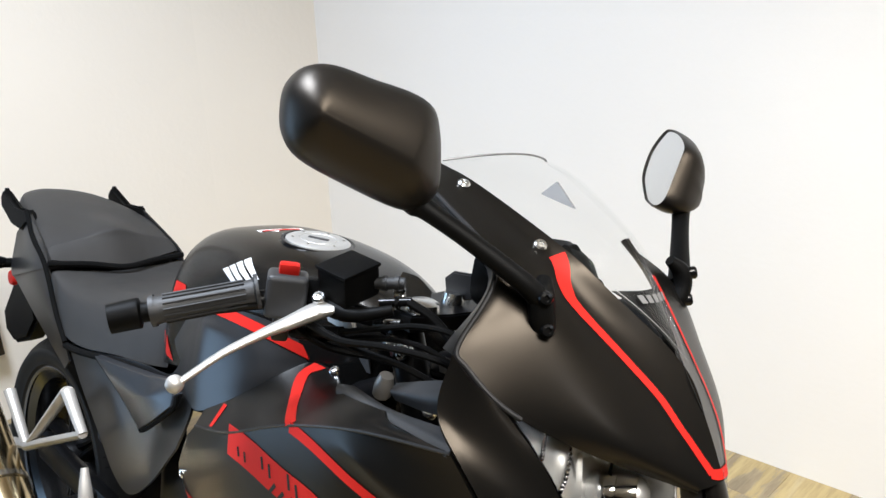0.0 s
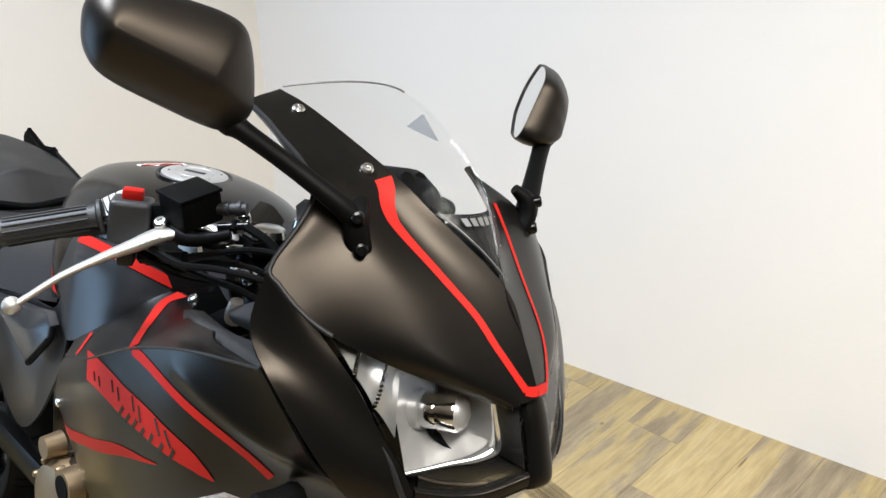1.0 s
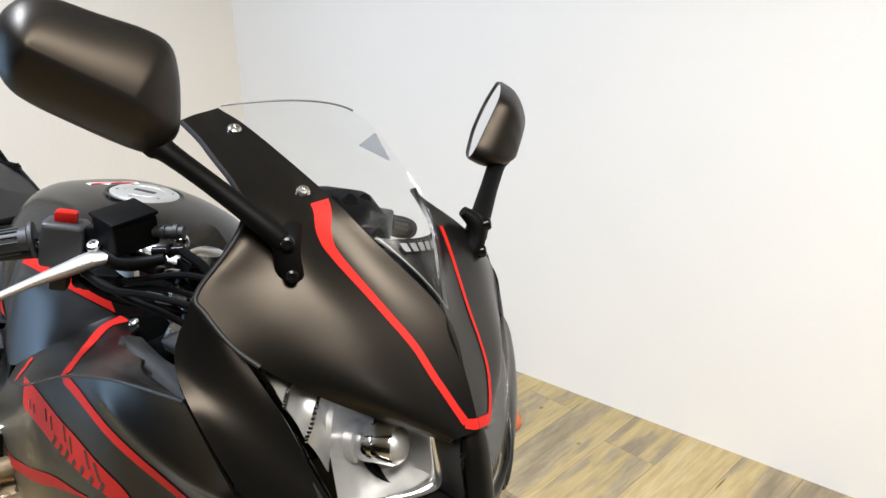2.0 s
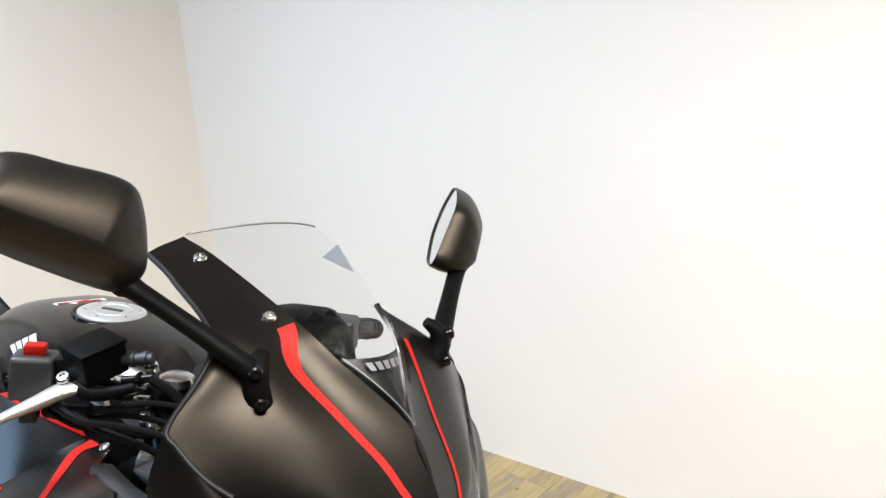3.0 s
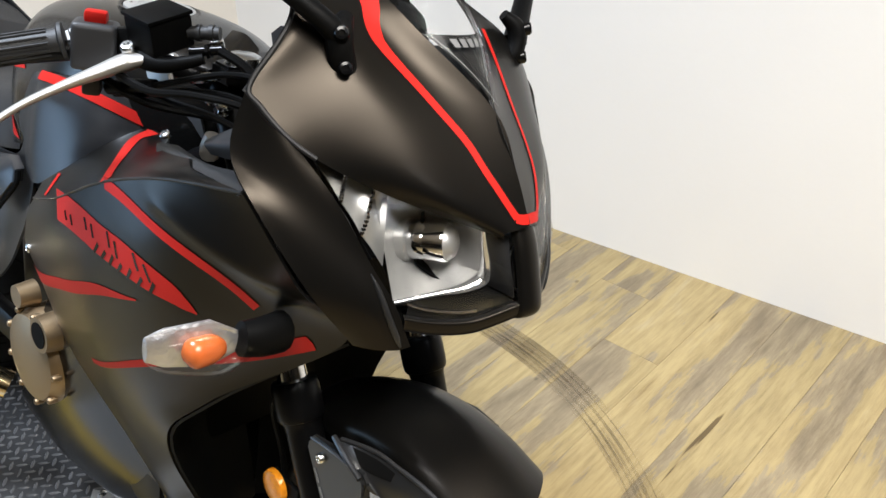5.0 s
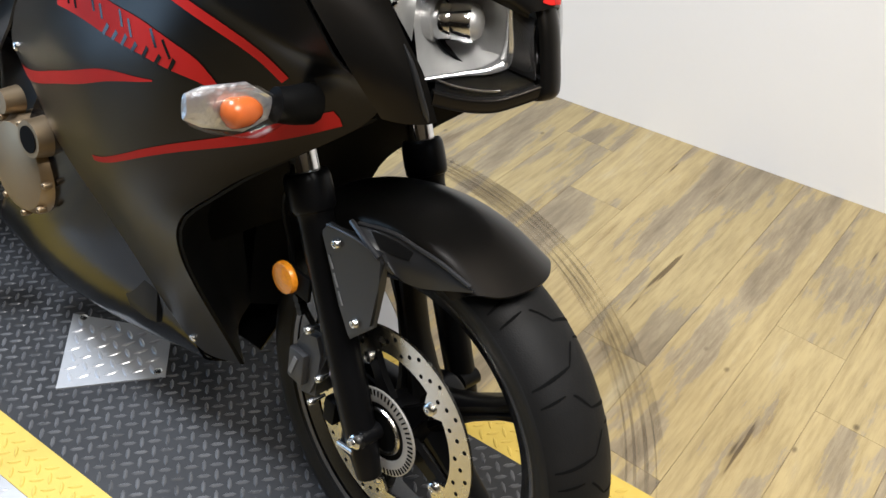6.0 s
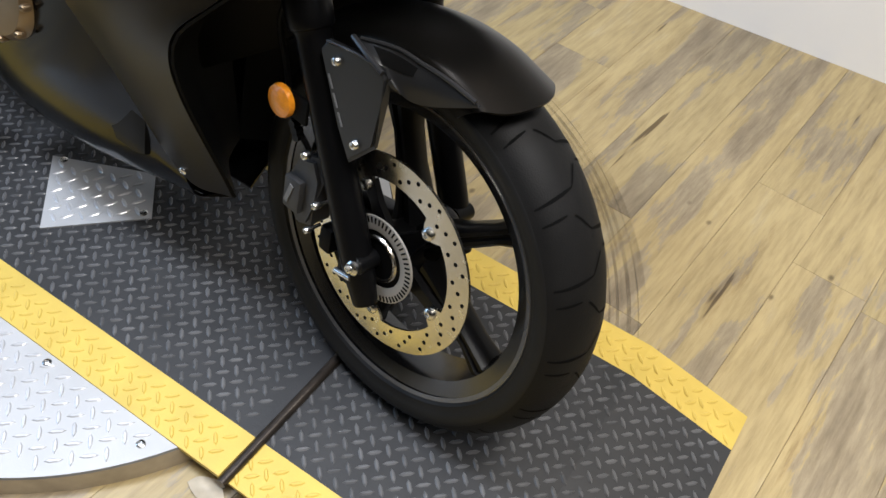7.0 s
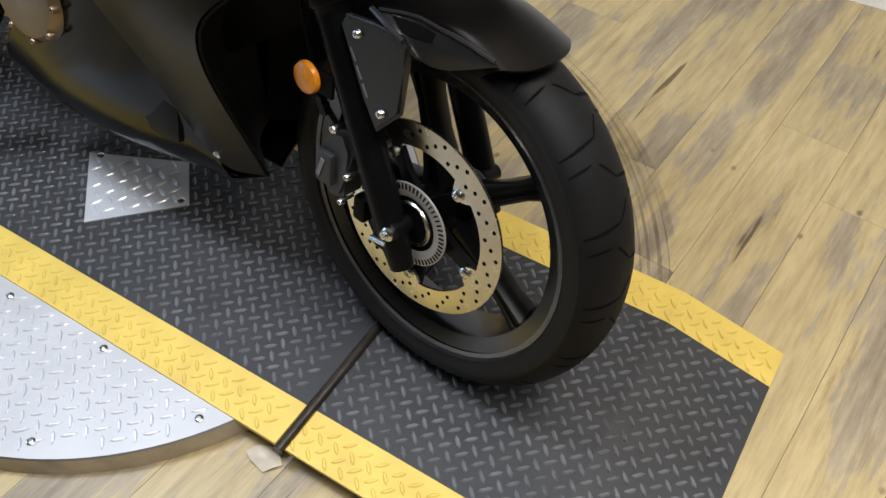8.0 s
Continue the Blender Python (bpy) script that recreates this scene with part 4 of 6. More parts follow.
for mir in (False, True):
    s = V((1, -1, 1)) if mir else V((1, 1, 1))
    ls = Sheet(LENSG)
    bm = bmesh.new()
    ls.mesh(bm, 6, 6, 0.003, 1, mir)
    lamp = part("headlight", bm, LENS, bike, "clear headlight lens over a bright reflector")
    lamp.visible_shadow = False
    # main bowl
    bm = bmesh.new()
    bridge(bm, bowl_grid(s), False, False)
    part("reflector", bm, FACETS, lamp, "bright chrome reflector")
    # bright rolled rim down the nose side and along the foot, broad in the corner
    bm = bmesh.new()
    g = bowl_grid(V((1, 1, 1)))
    edge = [g[0][8], g[2][8], g[4][8], g[6][8].lerp(g[3][5], 0.10), g[6][6], g[6][4], g[6][2], g[6][0]]
    tube(bm, [(p + V((0.003, -0.002, 0.002))) * s for p in edge], [0.0025, 0.0045, 0.0065, 0.0085, 0.0060, 0.0035, 0.0028, 0.0025], 12, 5, 0.7)
    part("reflector_rim", bm, REFLECTOR, lamp, "bright reflector rim")
    # bulb tube of two mirror-bright rings, a domed cap before it
    tube_at = facing(V((-0.062, -0.066, 0.820)), (0.88, 0.38, 0.20))
    for prof, mat, word in (
        ([(0.0225, -0.012), (0.0225, 0.004), (0.0200, 0.006)], FACETS, "bulb_collar"),
        ([(0.0185, 0.004), (0.0200, 0.006), (0.0200, 0.022), (0.0190, 0.0235)], CHROME, "bulb_ring"),
        ([(0.0190, 0.0235), (0.0208, 0.025), (0.0212, 0.044), (0.0200, 0.046), (0.0170, 0.045)], CHROME, "bulb_ring"),
        ([(0.0195, 0.040), (0.0190, 0.047), (0.0150, 0.053), (0.0080, 0.056), (0.0001, 0.057)], CAP_SILVER, "bulb_cap"),
    ):
        bm = bmesh.new()
        lathe(bm, prof, 28, tube_at)
        bmesh.ops.scale(bm, vec=s, verts=bm.verts)
        part(word, bm, mat, lamp)
    # side flutes between the bowl and the cheek, parted by beaded lines
    lines = [((0.06, 0.02), (0.20, -0.02)), ((0.16, 0.52), (0.92, -0.04)), ((0.22, 0.88), (1.55, -0.02)), ((0.30, 1.06), (2.2, 0.10))]
    for k, ((p0, p1), (q0, q1)) in enumerate(zip(lines, lines[1:])):
        bm = bmesh.new()
        deep = 0.024 + 0.004 * k
        Sheet([[ls.at(*V((*p0, 0)).lerp(V((*p1, 0)), f)[:2]) + BACK * (deep - 0.006), ls.at(*V((*p0, 0)).lerp(V((*p1, 0)), f).lerp(V((*q0, 0)).lerp(V((*q1, 0)), f), 0.5)[:2]) + BACK * deep, ls.at(*V((*q0, 0)).lerp(V((*q1, 0)), f)[:2]) + BACK * (deep - 0.003)] for f in (0.0, 0.5, 1.0)]).mesh(bm, 4, 4, 0.002, 1, mir)
        part("reflector_flute", bm, (LAMP_GREY_RIB, FACETS, FACETS)[k], lamp)
        if k < 2:
            bm = bmesh.new()
            beads = [ls.at(*V((*q0, 0)).lerp(V((*q1, 0)), f / 10)[:2]) + BACK * (deep - 0.009) for f in range(11)]
            tube(bm, [p * s for p in beads], 0.0020, 6, 2)
            for p in beads[1:-1]:
                bmesh.ops.create_icosphere(bm, subdivisions=1, radius=0.0028, matrix=Matrix.Translation((p - BACK * 0.0015) * s))
            part("reflector_bead", bm, CHROME, lamp)
    # dark floor and nose side of the lamp, with a thin bright line
    bm = bmesh.new()
    Sheet([[g[6][j] + V((0, 0, -0.003)) for j in (0, 3, 6, 8)], [ls.at(2.75, v) + BACK * 0.012 for v in (0.35, 1.3, 2.2, 2.9)], [ls.at(2.97, v) + BACK * 0.004 for v in (0.1, 1.1, 2.1, 2.95)]]).mesh(bm, 4, 4, 0.002, 1, mir)
    part("lamp_floor", bm, RECESS_BLACK, lamp, "black lamp floor")
    bm = bmesh.new()
    Sheet([[g[i][8] + V((0.002, 0.002, 0)) for i in (0, 2, 4, 6)], [ls.at(u, 2.96) + BACK * 0.006 for u in (0.05, 0.8, 1.6, 2.6)]]).mesh(bm, 4, 4, 0.002, 1, mir)
    part("lamp_side", bm, LAMP_GREY, lamp, "dark grey inner lamp wall")
    bm = bmesh.new()
    tube(bm, [(ls.at(2.70, 0.35 + 0.22 * q) + BACK * 0.005) * s for q in range(9)], 0.0015, 6, 2)
    part("lamp_line", bm, CHROME, lamp, "thin bright line in the lamp floor")
    bm = bmesh.new()
    house = [[V(p) + BACK * 0.105 + V((0, 0, 0.008)) for p in LENSG[0]], [V(p) + BACK * 0.118 for p in LENSG[1]], [V(p) + BACK * 0.112 for p in LENSG[2]], [V(p) + BACK * 0.060 + V((0, 0, -0.006)) for p in LENSG[3]], [V(p) + BACK * 0.004 + V((0, 0, -0.004)) for p in LENSG[3]]]
    Sheet(house).mesh(bm, 4, 5, 0.003, 1, mir)
    part("lamp_housing", bm, PLASTIC, bike, "black headlight housing")
    base = [ls.at(3.0, q) for q in (-0.06, 0.5, 1.0, 1.5, 2.0, 2.5, 3.0)]
    chin = Sheet([[p + V((-0.002, 0.001, 0.003)) for p in base], [p + V((0.003, -0.002, 0.002)) for p in base], [p + V((0.004, -0.002, -0.002)) for p in base], [p + V((0.003, -0.001, -0.010)) for p in base], [p + V((0.0, 0.001, -0.013)) for p in base], [p + V((-0.035, 0.020, -0.010)) for p in base]])
    bm = bmesh.new()
    chin.mesh(bm, 4, 4, 0.003, 1, mir)
    part("headlight_chin", bm, SATIN, bike, "black lower headlight lip")
# nose piece: the cowl runs on down between the lamps
NOSE = []
for y, dx, dz in ((-0.0115, 0.0, 0.0), (-0.009, 0.007, 0.001), (0.0, 0.011, 0.002), (0.010, 0.0115, 0.002), (0.019, 0.008, 0.001), (0.023, 0.0, 0.0)):
    NOSE.append([(0.024 + dx, y, 0.858 + dz), (0.036 + dx, y, 0.836), (0.047 + dx, y, 0.805), (0.054 + dx, y, 0.782), (0.054 + dx, y, 0.770), (0.047 + dx * 0.6, y, 0.762), (0.022, y, 0.762)])
spine = Sheet(NOSE)
bm = bmesh.new()
spine.mesh(bm, 4, 4, 0.004, -1)
part("nose_spine", bm, SATIN, bike, "black nose piece between the headlights")

# greyer than the cowl's paint, to draw the light along its edge
EDGE_GREY = material("lit_edge_grey", (0.012, 0.012, 0.013), 0.5, vary=0.15, scale=20, Specular_IOR_Level=0.2)
# -- right and left fairings --
RIDGE = [(-0.630, -0.200, 0.690), (-0.510, -0.226, 0.736), (-0.376, -0.238, 0.804), (-0.250, -0.241, 0.851), (-0.124, -0.233, 0.878)]
SIDE = [
    RIDGE,
    [(-0.650, -0.200, 0.665), (-0.520, -0.226, 0.690), (-0.380, -0.238, 0.735), (-0.235, -0.240, 0.770), (-0.070, -0.203, 0.800)],
    [(-0.665, -0.198, 0.635), (-0.535, -0.220, 0.640), (-0.400, -0.232, 0.650), (-0.230, -0.226, 0.690), (-0.045, -0.155, 0.733)],
    [(-0.675, -0.195, 0.605), (-0.555, -0.210, 0.585), (-0.430, -0.216, 0.560), (-0.325, -0.211, 0.560), (-0.225, -0.190, 0.574)],
    [(-0.668, -0.188, 0.575), (-0.565, -0.200, 0.530), (-0.455, -0.188, 0.465), (-0.378, -0.178, 0.432), (-0.307, -0.186, 0.456)],
    [(-0.660, -0.180, 0.550), (-0.572, -0.185, 0.480), (-0.470, -0.150, 0.365), (-0.365, -0.100, 0.222), (-0.275, -0.085, 0.228)],
]
UPPER = [
    [(-0.620, -0.140, 0.770), (-0.520, -0.115, 0.815), (-0.440, -0.115, 0.825), (-0.345, -0.180, 0.845), (-0.240, -0.214, 0.872)],
    [(-0.622, -0.178, 0.735), (-0.510, -0.176, 0.785), (-0.405, -0.188, 0.816), (-0.320, -0.214, 0.840), (-0.210, -0.226, 0.870)],
    [(p[0], p[1], p[2] + 0.001) for p in RIDGE],
]
CHEEK = [
    [(-0.155, -0.213, 0.964), (-0.135, -0.211, 0.950), (-0.118, -0.202, 0.936), (-0.104, -0.187, 0.921)],
    [(-0.150, -0.230, 0.912), (-0.118, -0.214, 0.900), (-0.086, -0.189, 0.888), (-0.062, -0.166, 0.874)],
    [(-0.110, -0.231, 0.872), (-0.080, -0.206, 0.853), (-0.052, -0.171, 0.836), (-0.034, -0.145, 0.822)],
    [(-0.058, -0.200, 0.795), (-0.041, -0.179, 0.789), (-0.020, -0.151, 0.784), (-0.012, -0.128, 0.784)],
    [(-0.036, -0.154, 0.733), (-0.018, -0.142, 0.733), (-0.002, -0.126, 0.735), (0.004, -0.113, 0.738)],
]
DUCT = [
    [(-0.361, -0.150, 0.842), (-0.278, -0.165, 0.848), (-0.163, -0.195, 0.878)],
    [(-0.366, -0.172, 0.846), (-0.242, -0.196, 0.862), (-0.128, -0.226, 0.883)],
    [(-0.352, -0.183, 0.836), (-0.230, -0.212, 0.852), (-0.128, -0.234, 0.874)],
]
SCOOP = [
    [(-0.279, -0.160, 0.878), (-0.205, -0.184, 0.913), (-0.158, -0.203, 0.934)],
    [(-0.276, -0.172, 0.872), (-0.200, -0.196, 0.898), (-0.150, -0.212, 0.918)],
    [(-0.273, -0.165, 0.860), (-0.198, -0.188, 0.880), (-0.146, -0.205, 0.900)],
]
AIR_DUCT = [
    [(-0.482, -0.104, 0.858), (-0.452, -0.094, 0.862), (-0.420, -0.084, 0.862)],
    [(-0.482, -0.098, 0.826), (-0.452, -0.089, 0.826), (-0.415, -0.076, 0.824)],
]
WELL = [
    [(-0.045, -0.153, 0.731), (-0.225, -0.187, 0.572), (-0.306, -0.183, 0.455), (-0.274, -0.083, 0.228)],
    [(-0.13, -0.10, 0.73), (-0.29, -0.12, 0.58), (-0.355, -0.11, 0.45), (-0.33, -0.05, 0.25)],
    [(-0.19, -0.02, 0.73), (-0.33, -0.02, 0.60), (-0.38, -0.02, 0.45), (-0.36, 0.0, 0.26)],
]


class Creased(Sheet):
    """The fairing's side: a sharp fold runs from its top ridge forwards and down to the cheek."""

    def at(self, u, v):
        p = super().at(u, v)
        s = v - 2.72 - u
        fade = max(0.0, min(1.0, (u - 0.02) / 0.3)) * max(0.0, min(1.0, (2.3 - u) / 0.8))
        return p + V((0, -0.0075 * fade * math.exp(-abs(s) / (0.45 if s > 0 else 0.20)), 0))


for mir in (False, True):
    sgn = V((1, -1, 1)) if mir else V((1, 1, 1))
    bm = bmesh.new()
    side = Creased(SIDE)
    side.mesh(bm, 12, 14, 0.004, 1, mir)
    fair = part("side_fairing", bm, SATIN, bike, "matte black side fairing with red stripes")
    upper = Sheet(UPPER)
    bm = bmesh.new()
    upper.mesh(bm, 5, 6, 0.004, 1, mir)
    shoulder = part("fairing_shoulder", bm, SATIN, bike)
    bm = bmesh.new()
    cheek = Sheet(CHEEK)
    cheek.mesh(bm, 5, 4, 0.004, 1, mir)
    cheek_ob = part("headlight_cheek", bm, SATIN, bike, "matte black cheek beside the headlight")
    # rib in greyer paint, which puts its lit edge into the colour
    bm = bmesh.new()
    tube(bm, [cheek.at(u, v) * sgn for u, v in ((2.3, 2.72), (2.7, 2.62), (3.2, 2.45), (3.7, 2.35), (3.95, 2.3))], [0.0008, 0.0028, 0.0034, 0.0034, 0.0012], 10, 4)
    part("cheek_rib", bm, SATIN_GREY, cheek_ob, "raised rib beside the lens, greyed for the light it catches")
    bm = bmesh.new()
    Sheet(DUCT).mesh(bm, 5, 5, 0.004, 1, mir)
    part("inner_duct", bm, DUCT_GREY, bike, "dark grey duct lip")
    bm = bmesh.new()
    Sheet(SCOOP).mesh(bm, 5, 5, 0.004, 1, mir)
    part("air_scoop", bm, DUCT_GREY, bike, "grey plastic air scoop")
    bm = bmesh.new()
    Sheet(AIR_DUCT).mesh(bm, 4, 4, 0.004, 1, mir)
    part("air_duct", bm, DUCT_LIT, bike, "plastic duct panel, paler for its reflections")
    bm = bmesh.new()
    Sheet(WELL).mesh(bm, 5, 5, 0.004, 1, mir)
    part("wheel_well", bm, PLASTIC, bike)
    # tubes along ridge and cowl edge, greyer to draw the lit edges
    bm = bmesh.new()
    tube(bm, [V(p) * sgn + V((0, 0, 0.0002)) for p in RIDGE], 0.0018, 8, 6)
    part("shoulder_edge", bm, SATIN_GREY, shoulder)
    bm = bmesh.new()
    tube(bm, [cowl.at(3.0, (2.8 if mir else 0.05) + (0.07 if mir else 0.2) * k) * sgn for k in range(22)], 0.0028, 8, 3)
    part("cowl_edge", bm, EDGE_GREY, fair)
    # red bands
    bm = bmesh.new()
    upper.band(bm, [(0.05, 1.56), (0.43, 1.46), (1.16, 1.84), (1.97, 2.11)], [0.026, 0.018, 0.015, 0.014], 1, 0.0009, 8, mir)
    part("red_stripe", bm, RED, shoulder, "red stripe decal")
    bm = bmesh.new()
    upper.band(bm, [(1.35, 0.46), (1.93, 0.50)], [0.013, 0.012], 1, 0.0009, 6, mir)
    part("red_stripe", bm, RED, shoulder, "red stripe decal")
    bm = bmesh.new()
    side.band(bm, [(0.02, 2.10), (0.55, 2.80), (0.93, 3.27), (1.2, 3.46), (1.58, 3.53)], [0.014, 0.0125, 0.0125, 0.0125, 0.012], 1, 0.0009, 10, mir)
    part("red_stripe", bm, RED, fair, "red stripe decal")
    bm = bmesh.new()
    side.band(bm, [(0.17, 1.08), (0.92, 1.88), (1.24, 2.5), (1.5, 2.9), (1.68, 3.04), (1.82, 3.13)], [0.040, 0.042, 0.040, 0.030, 0.018, 0.002], 1, 0.0009, 10, mir)
    banner = part("red_banner", bm, RED, fair, "broad red banner decal with black lettering bars")
    for k in range(4):
        # paired slanted strokes
        f = k / 3
        u, v = 0.62 + 0.66 * f, 1.36 + 1.28 * f
        bm = bmesh.new()
        for d in (-0.05, 0.08):
            side.band(bm, [(u - 0.16 + d, v + d), (u + 0.10 + d, v + 0.05 + d)], [0.0048, 0.0048], 1, 0.0014, 4, mir)
        part("banner_bar", bm, GLOSS, banner)
    for k in range(7):
        # short strokes that bite into the lower border
        f = k / 6
        u, v = 1.16 + 0.36 * f, 1.97 + 0.80 * f
        bm = bmesh.new()
        side.band(bm, [(u - 0.06 + 0.03 * (k % 2), v + 0.04), (u + 0.10, v - 0.02)], [0.0055, 0.0045], 1, 0.0014, 3, mir)
        part("banner_bar", bm, GLOSS, banner)
    bm = bmesh.new()
    side.band(bm, [(4.1, 0.10), (3.2, 0.70), (2.45, 1.25), (1.92, 1.92), (1.81, 2.58)], [0.018, 0.017, 0.017, 0.016, 0.002], 1, 0.0009, 10, mir)
    part("red_stripe", bm, RED, fair, "red stripe decal")
    bm = bmesh.new()
    side.band(bm, [(3.55, 1.80), (3.05, 2.42), (2.66, 3.02), (2.42, 3.46), (2.24, 3.66), (2.06, 3.84)], [0.008, 0.009, 0.011, 0.015, 0.022, 0.020], 1, 0.0009, 10, mir)
    part("red_stripe", bm, RED, fair, "red stripe decal")
    for u, v in ((3.05, 0.12), (4.93, 3.05)):
        p, n = side.at(u, v), side.frame_at(u, v)[2]
        bm = bmesh.new()
        bolt_head(bm, p * sgn, n * sgn, 0.007, 0.004)
        part("fairing_screw", bm, BOLT, fair)
    bm = bmesh.new()
    bolt_head(bm, V((-0.436, -0.120, 0.829)) * sgn, V((0, -0.5, 0.8)) * sgn, 0.007, 0.004)
    part("fairing_screw", bm, BOLT, fair)
    # belly pan
    belly = Sheet([[(-0.66, -0.165, 0.535), (-0.575, -0.178, 0.475), (-0.472, -0.145, 0.362), (-0.368, -0.097, 0.222)], [(-0.76, -0.16, 0.36), (-0.66, -0.16, 0.31), (-0.54, -0.14, 0.26), (-0.36, -0.09, 0.20)], [(-0.86, -0.13, 0.20), (-0.72, -0.13, 0.175), (-0.56, -0.11, 0.165), (-0.36, -0.07, 0.175)], [(-0.84, -0.05, 0.16), (-0.7, -0.05, 0.14), (-0.56, -0.04, 0.14), (-0.34, -0.02, 0.165)]])
    bm = bmesh.new()
    belly.mesh(bm, 5, 5, 0.004, 1, mir)
    pan = part("belly_pan", bm, GLOSS, bike, "gloss black belly pan")
    # turn signal on a short stalk; the far one is folded in a little
    fold = V((-0.012, -0.026, -0.004)) if mir else V((0, 0, 0))
    bm = bmesh.new()
    tube(bm, [V((-0.095, -0.198, 0.735)) * sgn, V((-0.091, -0.225, 0.739)) * sgn, V((-0.094, -0.247, 0.742)) * sgn], [0.0185, 0.017, 0.015], 12, 2, 1.2)
    stalk = part("signal_stalk", bm, PLASTIC, bike, "black rubber signal stalk")
    stalk.location = fold
    bm = bmesh.new()
    rows = []
    for f, wx, wz, dx in ((0.0, 0.005, 0.006, 0), (0.10, 0.011, 0.014, 0), (0.34, 0.018, 0.026, 0.002), (0.44, 0.018, 0.027, 0.002), (0.80, 0.016, 0.0215, 0), (0.94, 0.013, 0.0165, -0.003), (0.985, 0.009, 0.011, -0.005), (1.0, 0.003, 0.004, -0.007)):
        c = V((-0.090, -0.233, 0.735)).lerp(V((-0.115, -0.333, 0.742)), f) + V((dx, 0, 0))
        rows.append([(c + V((wx * math.cos(a) * (1.3 if math.cos(a) > 0 else 0.7), 0, wz * math.sin(a)))) * sgn for a in [2 * math.pi * k / 18 for k in range(18)]])
    bridge(bm, [[p for p in r] for r in rows])
    sig = part("turn_signal", bm, LENS, stalk, "clear turn signal with orange bulb")
    sig.visible_shadow = False
    bm = bmesh.new()
    c = V((-0.098, -0.288, 0.7395))
    tube(bm, [(c + V((0.0, 0.022, -0.002))) * sgn, (c + V((0, 0.012, 0))) * sgn, c * sgn, (c + V((0, -0.010, 0.001))) * sgn, (c + V((0, -0.017, 0.001))) * sgn], [0.009, 0.0140, 0.0150, 0.0142, 0.006], 14, 3)
    part("bulb", bm, ORANGE, stalk, "orange signal bulb")
    bm = bmesh.new()
    rows = []
    for f, wx, wz in ((0.05, 0.004, 0.008), (0.38, 0.006, 0.0258), (0.8, 0.006, 0.0205), (0.96, 0.004, 0.013)):
        c = V((-0.100, -0.233, 0.735)).lerp(V((-0.126, -0.333, 0.742)), f)
        rows.append([(c + V((wx * math.cos(a), 0, wz * math.sin(a)))) * sgn for a in [2 * math.pi * k / 14 for k in range(14)]])
    bridge(bm, rows)
    part("signal_reflector", bm, SIGNAL_BACK, stalk)

# -- mirrors --
def mirror(sgn_y, line):
    s = V((1, sgn_y, 1))
    bm = bmesh.new()
    # foot on the cowl, arm, neck
    tube(bm, [V(p) * s for p in ((-0.128, -0.122, 1.038), (-0.119, -0.136, 1.026), (-0.114, -0.138, 1.010), (-0.114, -0.132, 0.992), (-0.118, -0.122, 0.982))], [0.008, 0.0135, 0.0135, 0.0135, 0.008], 14, 4, 0.8)
    tube(bm, [V(p) * s for p in line], [0.0145, 0.0125, 0.0115, 0.0125, 0.0165, 0.015], 14, 6, 0.85)
    ob = part("mirror_arm", bm, PLASTIC, bike, "black mirror arm")
    for p in ((-0.108, -0.144, 1.026), (-0.104, -0.138, 0.994)):
        bm = bmesh.new()
        bolt_head(bm, V(p) * s, V((0.75, -0.6, 0.3)) * s, 0.0078, 0.006)
        part("mirror_bolt", bm, GLOSS, ob)
    return ob


arm_r = mirror(1, ((-0.119, -0.137, 1.022), (-0.134, -0.156, 1.040), (-0.175, -0.188, 1.070), (-0.212, -0.212, 1.092), (-0.222, -0.219, 1.098), (-0.232, -0.226, 1.104)))
arm_l = mirror(-1, ((-0.119, -0.140, 1.008), (-0.148, -0.182, 1.034), (-0.175, -0.222, 1.058), (-0.198, -0.257, 1.078), (-0.206, -0.270, 1.086), (-0.214, -0.281, 1.096)))
# shell: outline in the mirror's plane (a: outwards, b: up), domed forwards
OUT = [(-0.040, 0.006), (-0.018, 0.002), (0.036, 0.022), (0.079, 0.042), (0.095, 0.062), (0.098, 0.085), (0.094, 0.106), (0.078, 0.122), (0.054, 0.125), (0.018, 0.117), (-0.020, 0.109), (-0.041, 0.098), (-0.049, 0.076), (-0.052, 0.047), (-0.051, 0.022)]
OUT_L = [(0.023, -0.003), (0.060, 0.008), (0.097, 0.023), (0.120, 0.045), (0.130, 0.070), (0.115, 0.098), (0.088, 0.104), (0.040, 0.101), (-0.011, 0.088), (-0.026, 0.068), (-0.038, 0.046), (-0.052, 0.018), (-0.044, 0.003), (-0.015, -0.004)]
SHELL = [(0.90, -0.003), (0.915, -0.006), (0.96, -0.008), (1.0, -0.004), (1.0, 0.010), (0.96, 0.018), (0.85, 0.027), (0.66, 0.037), (0.42, 0.046), (0.2, 0.051), (0.04, 0.053)]


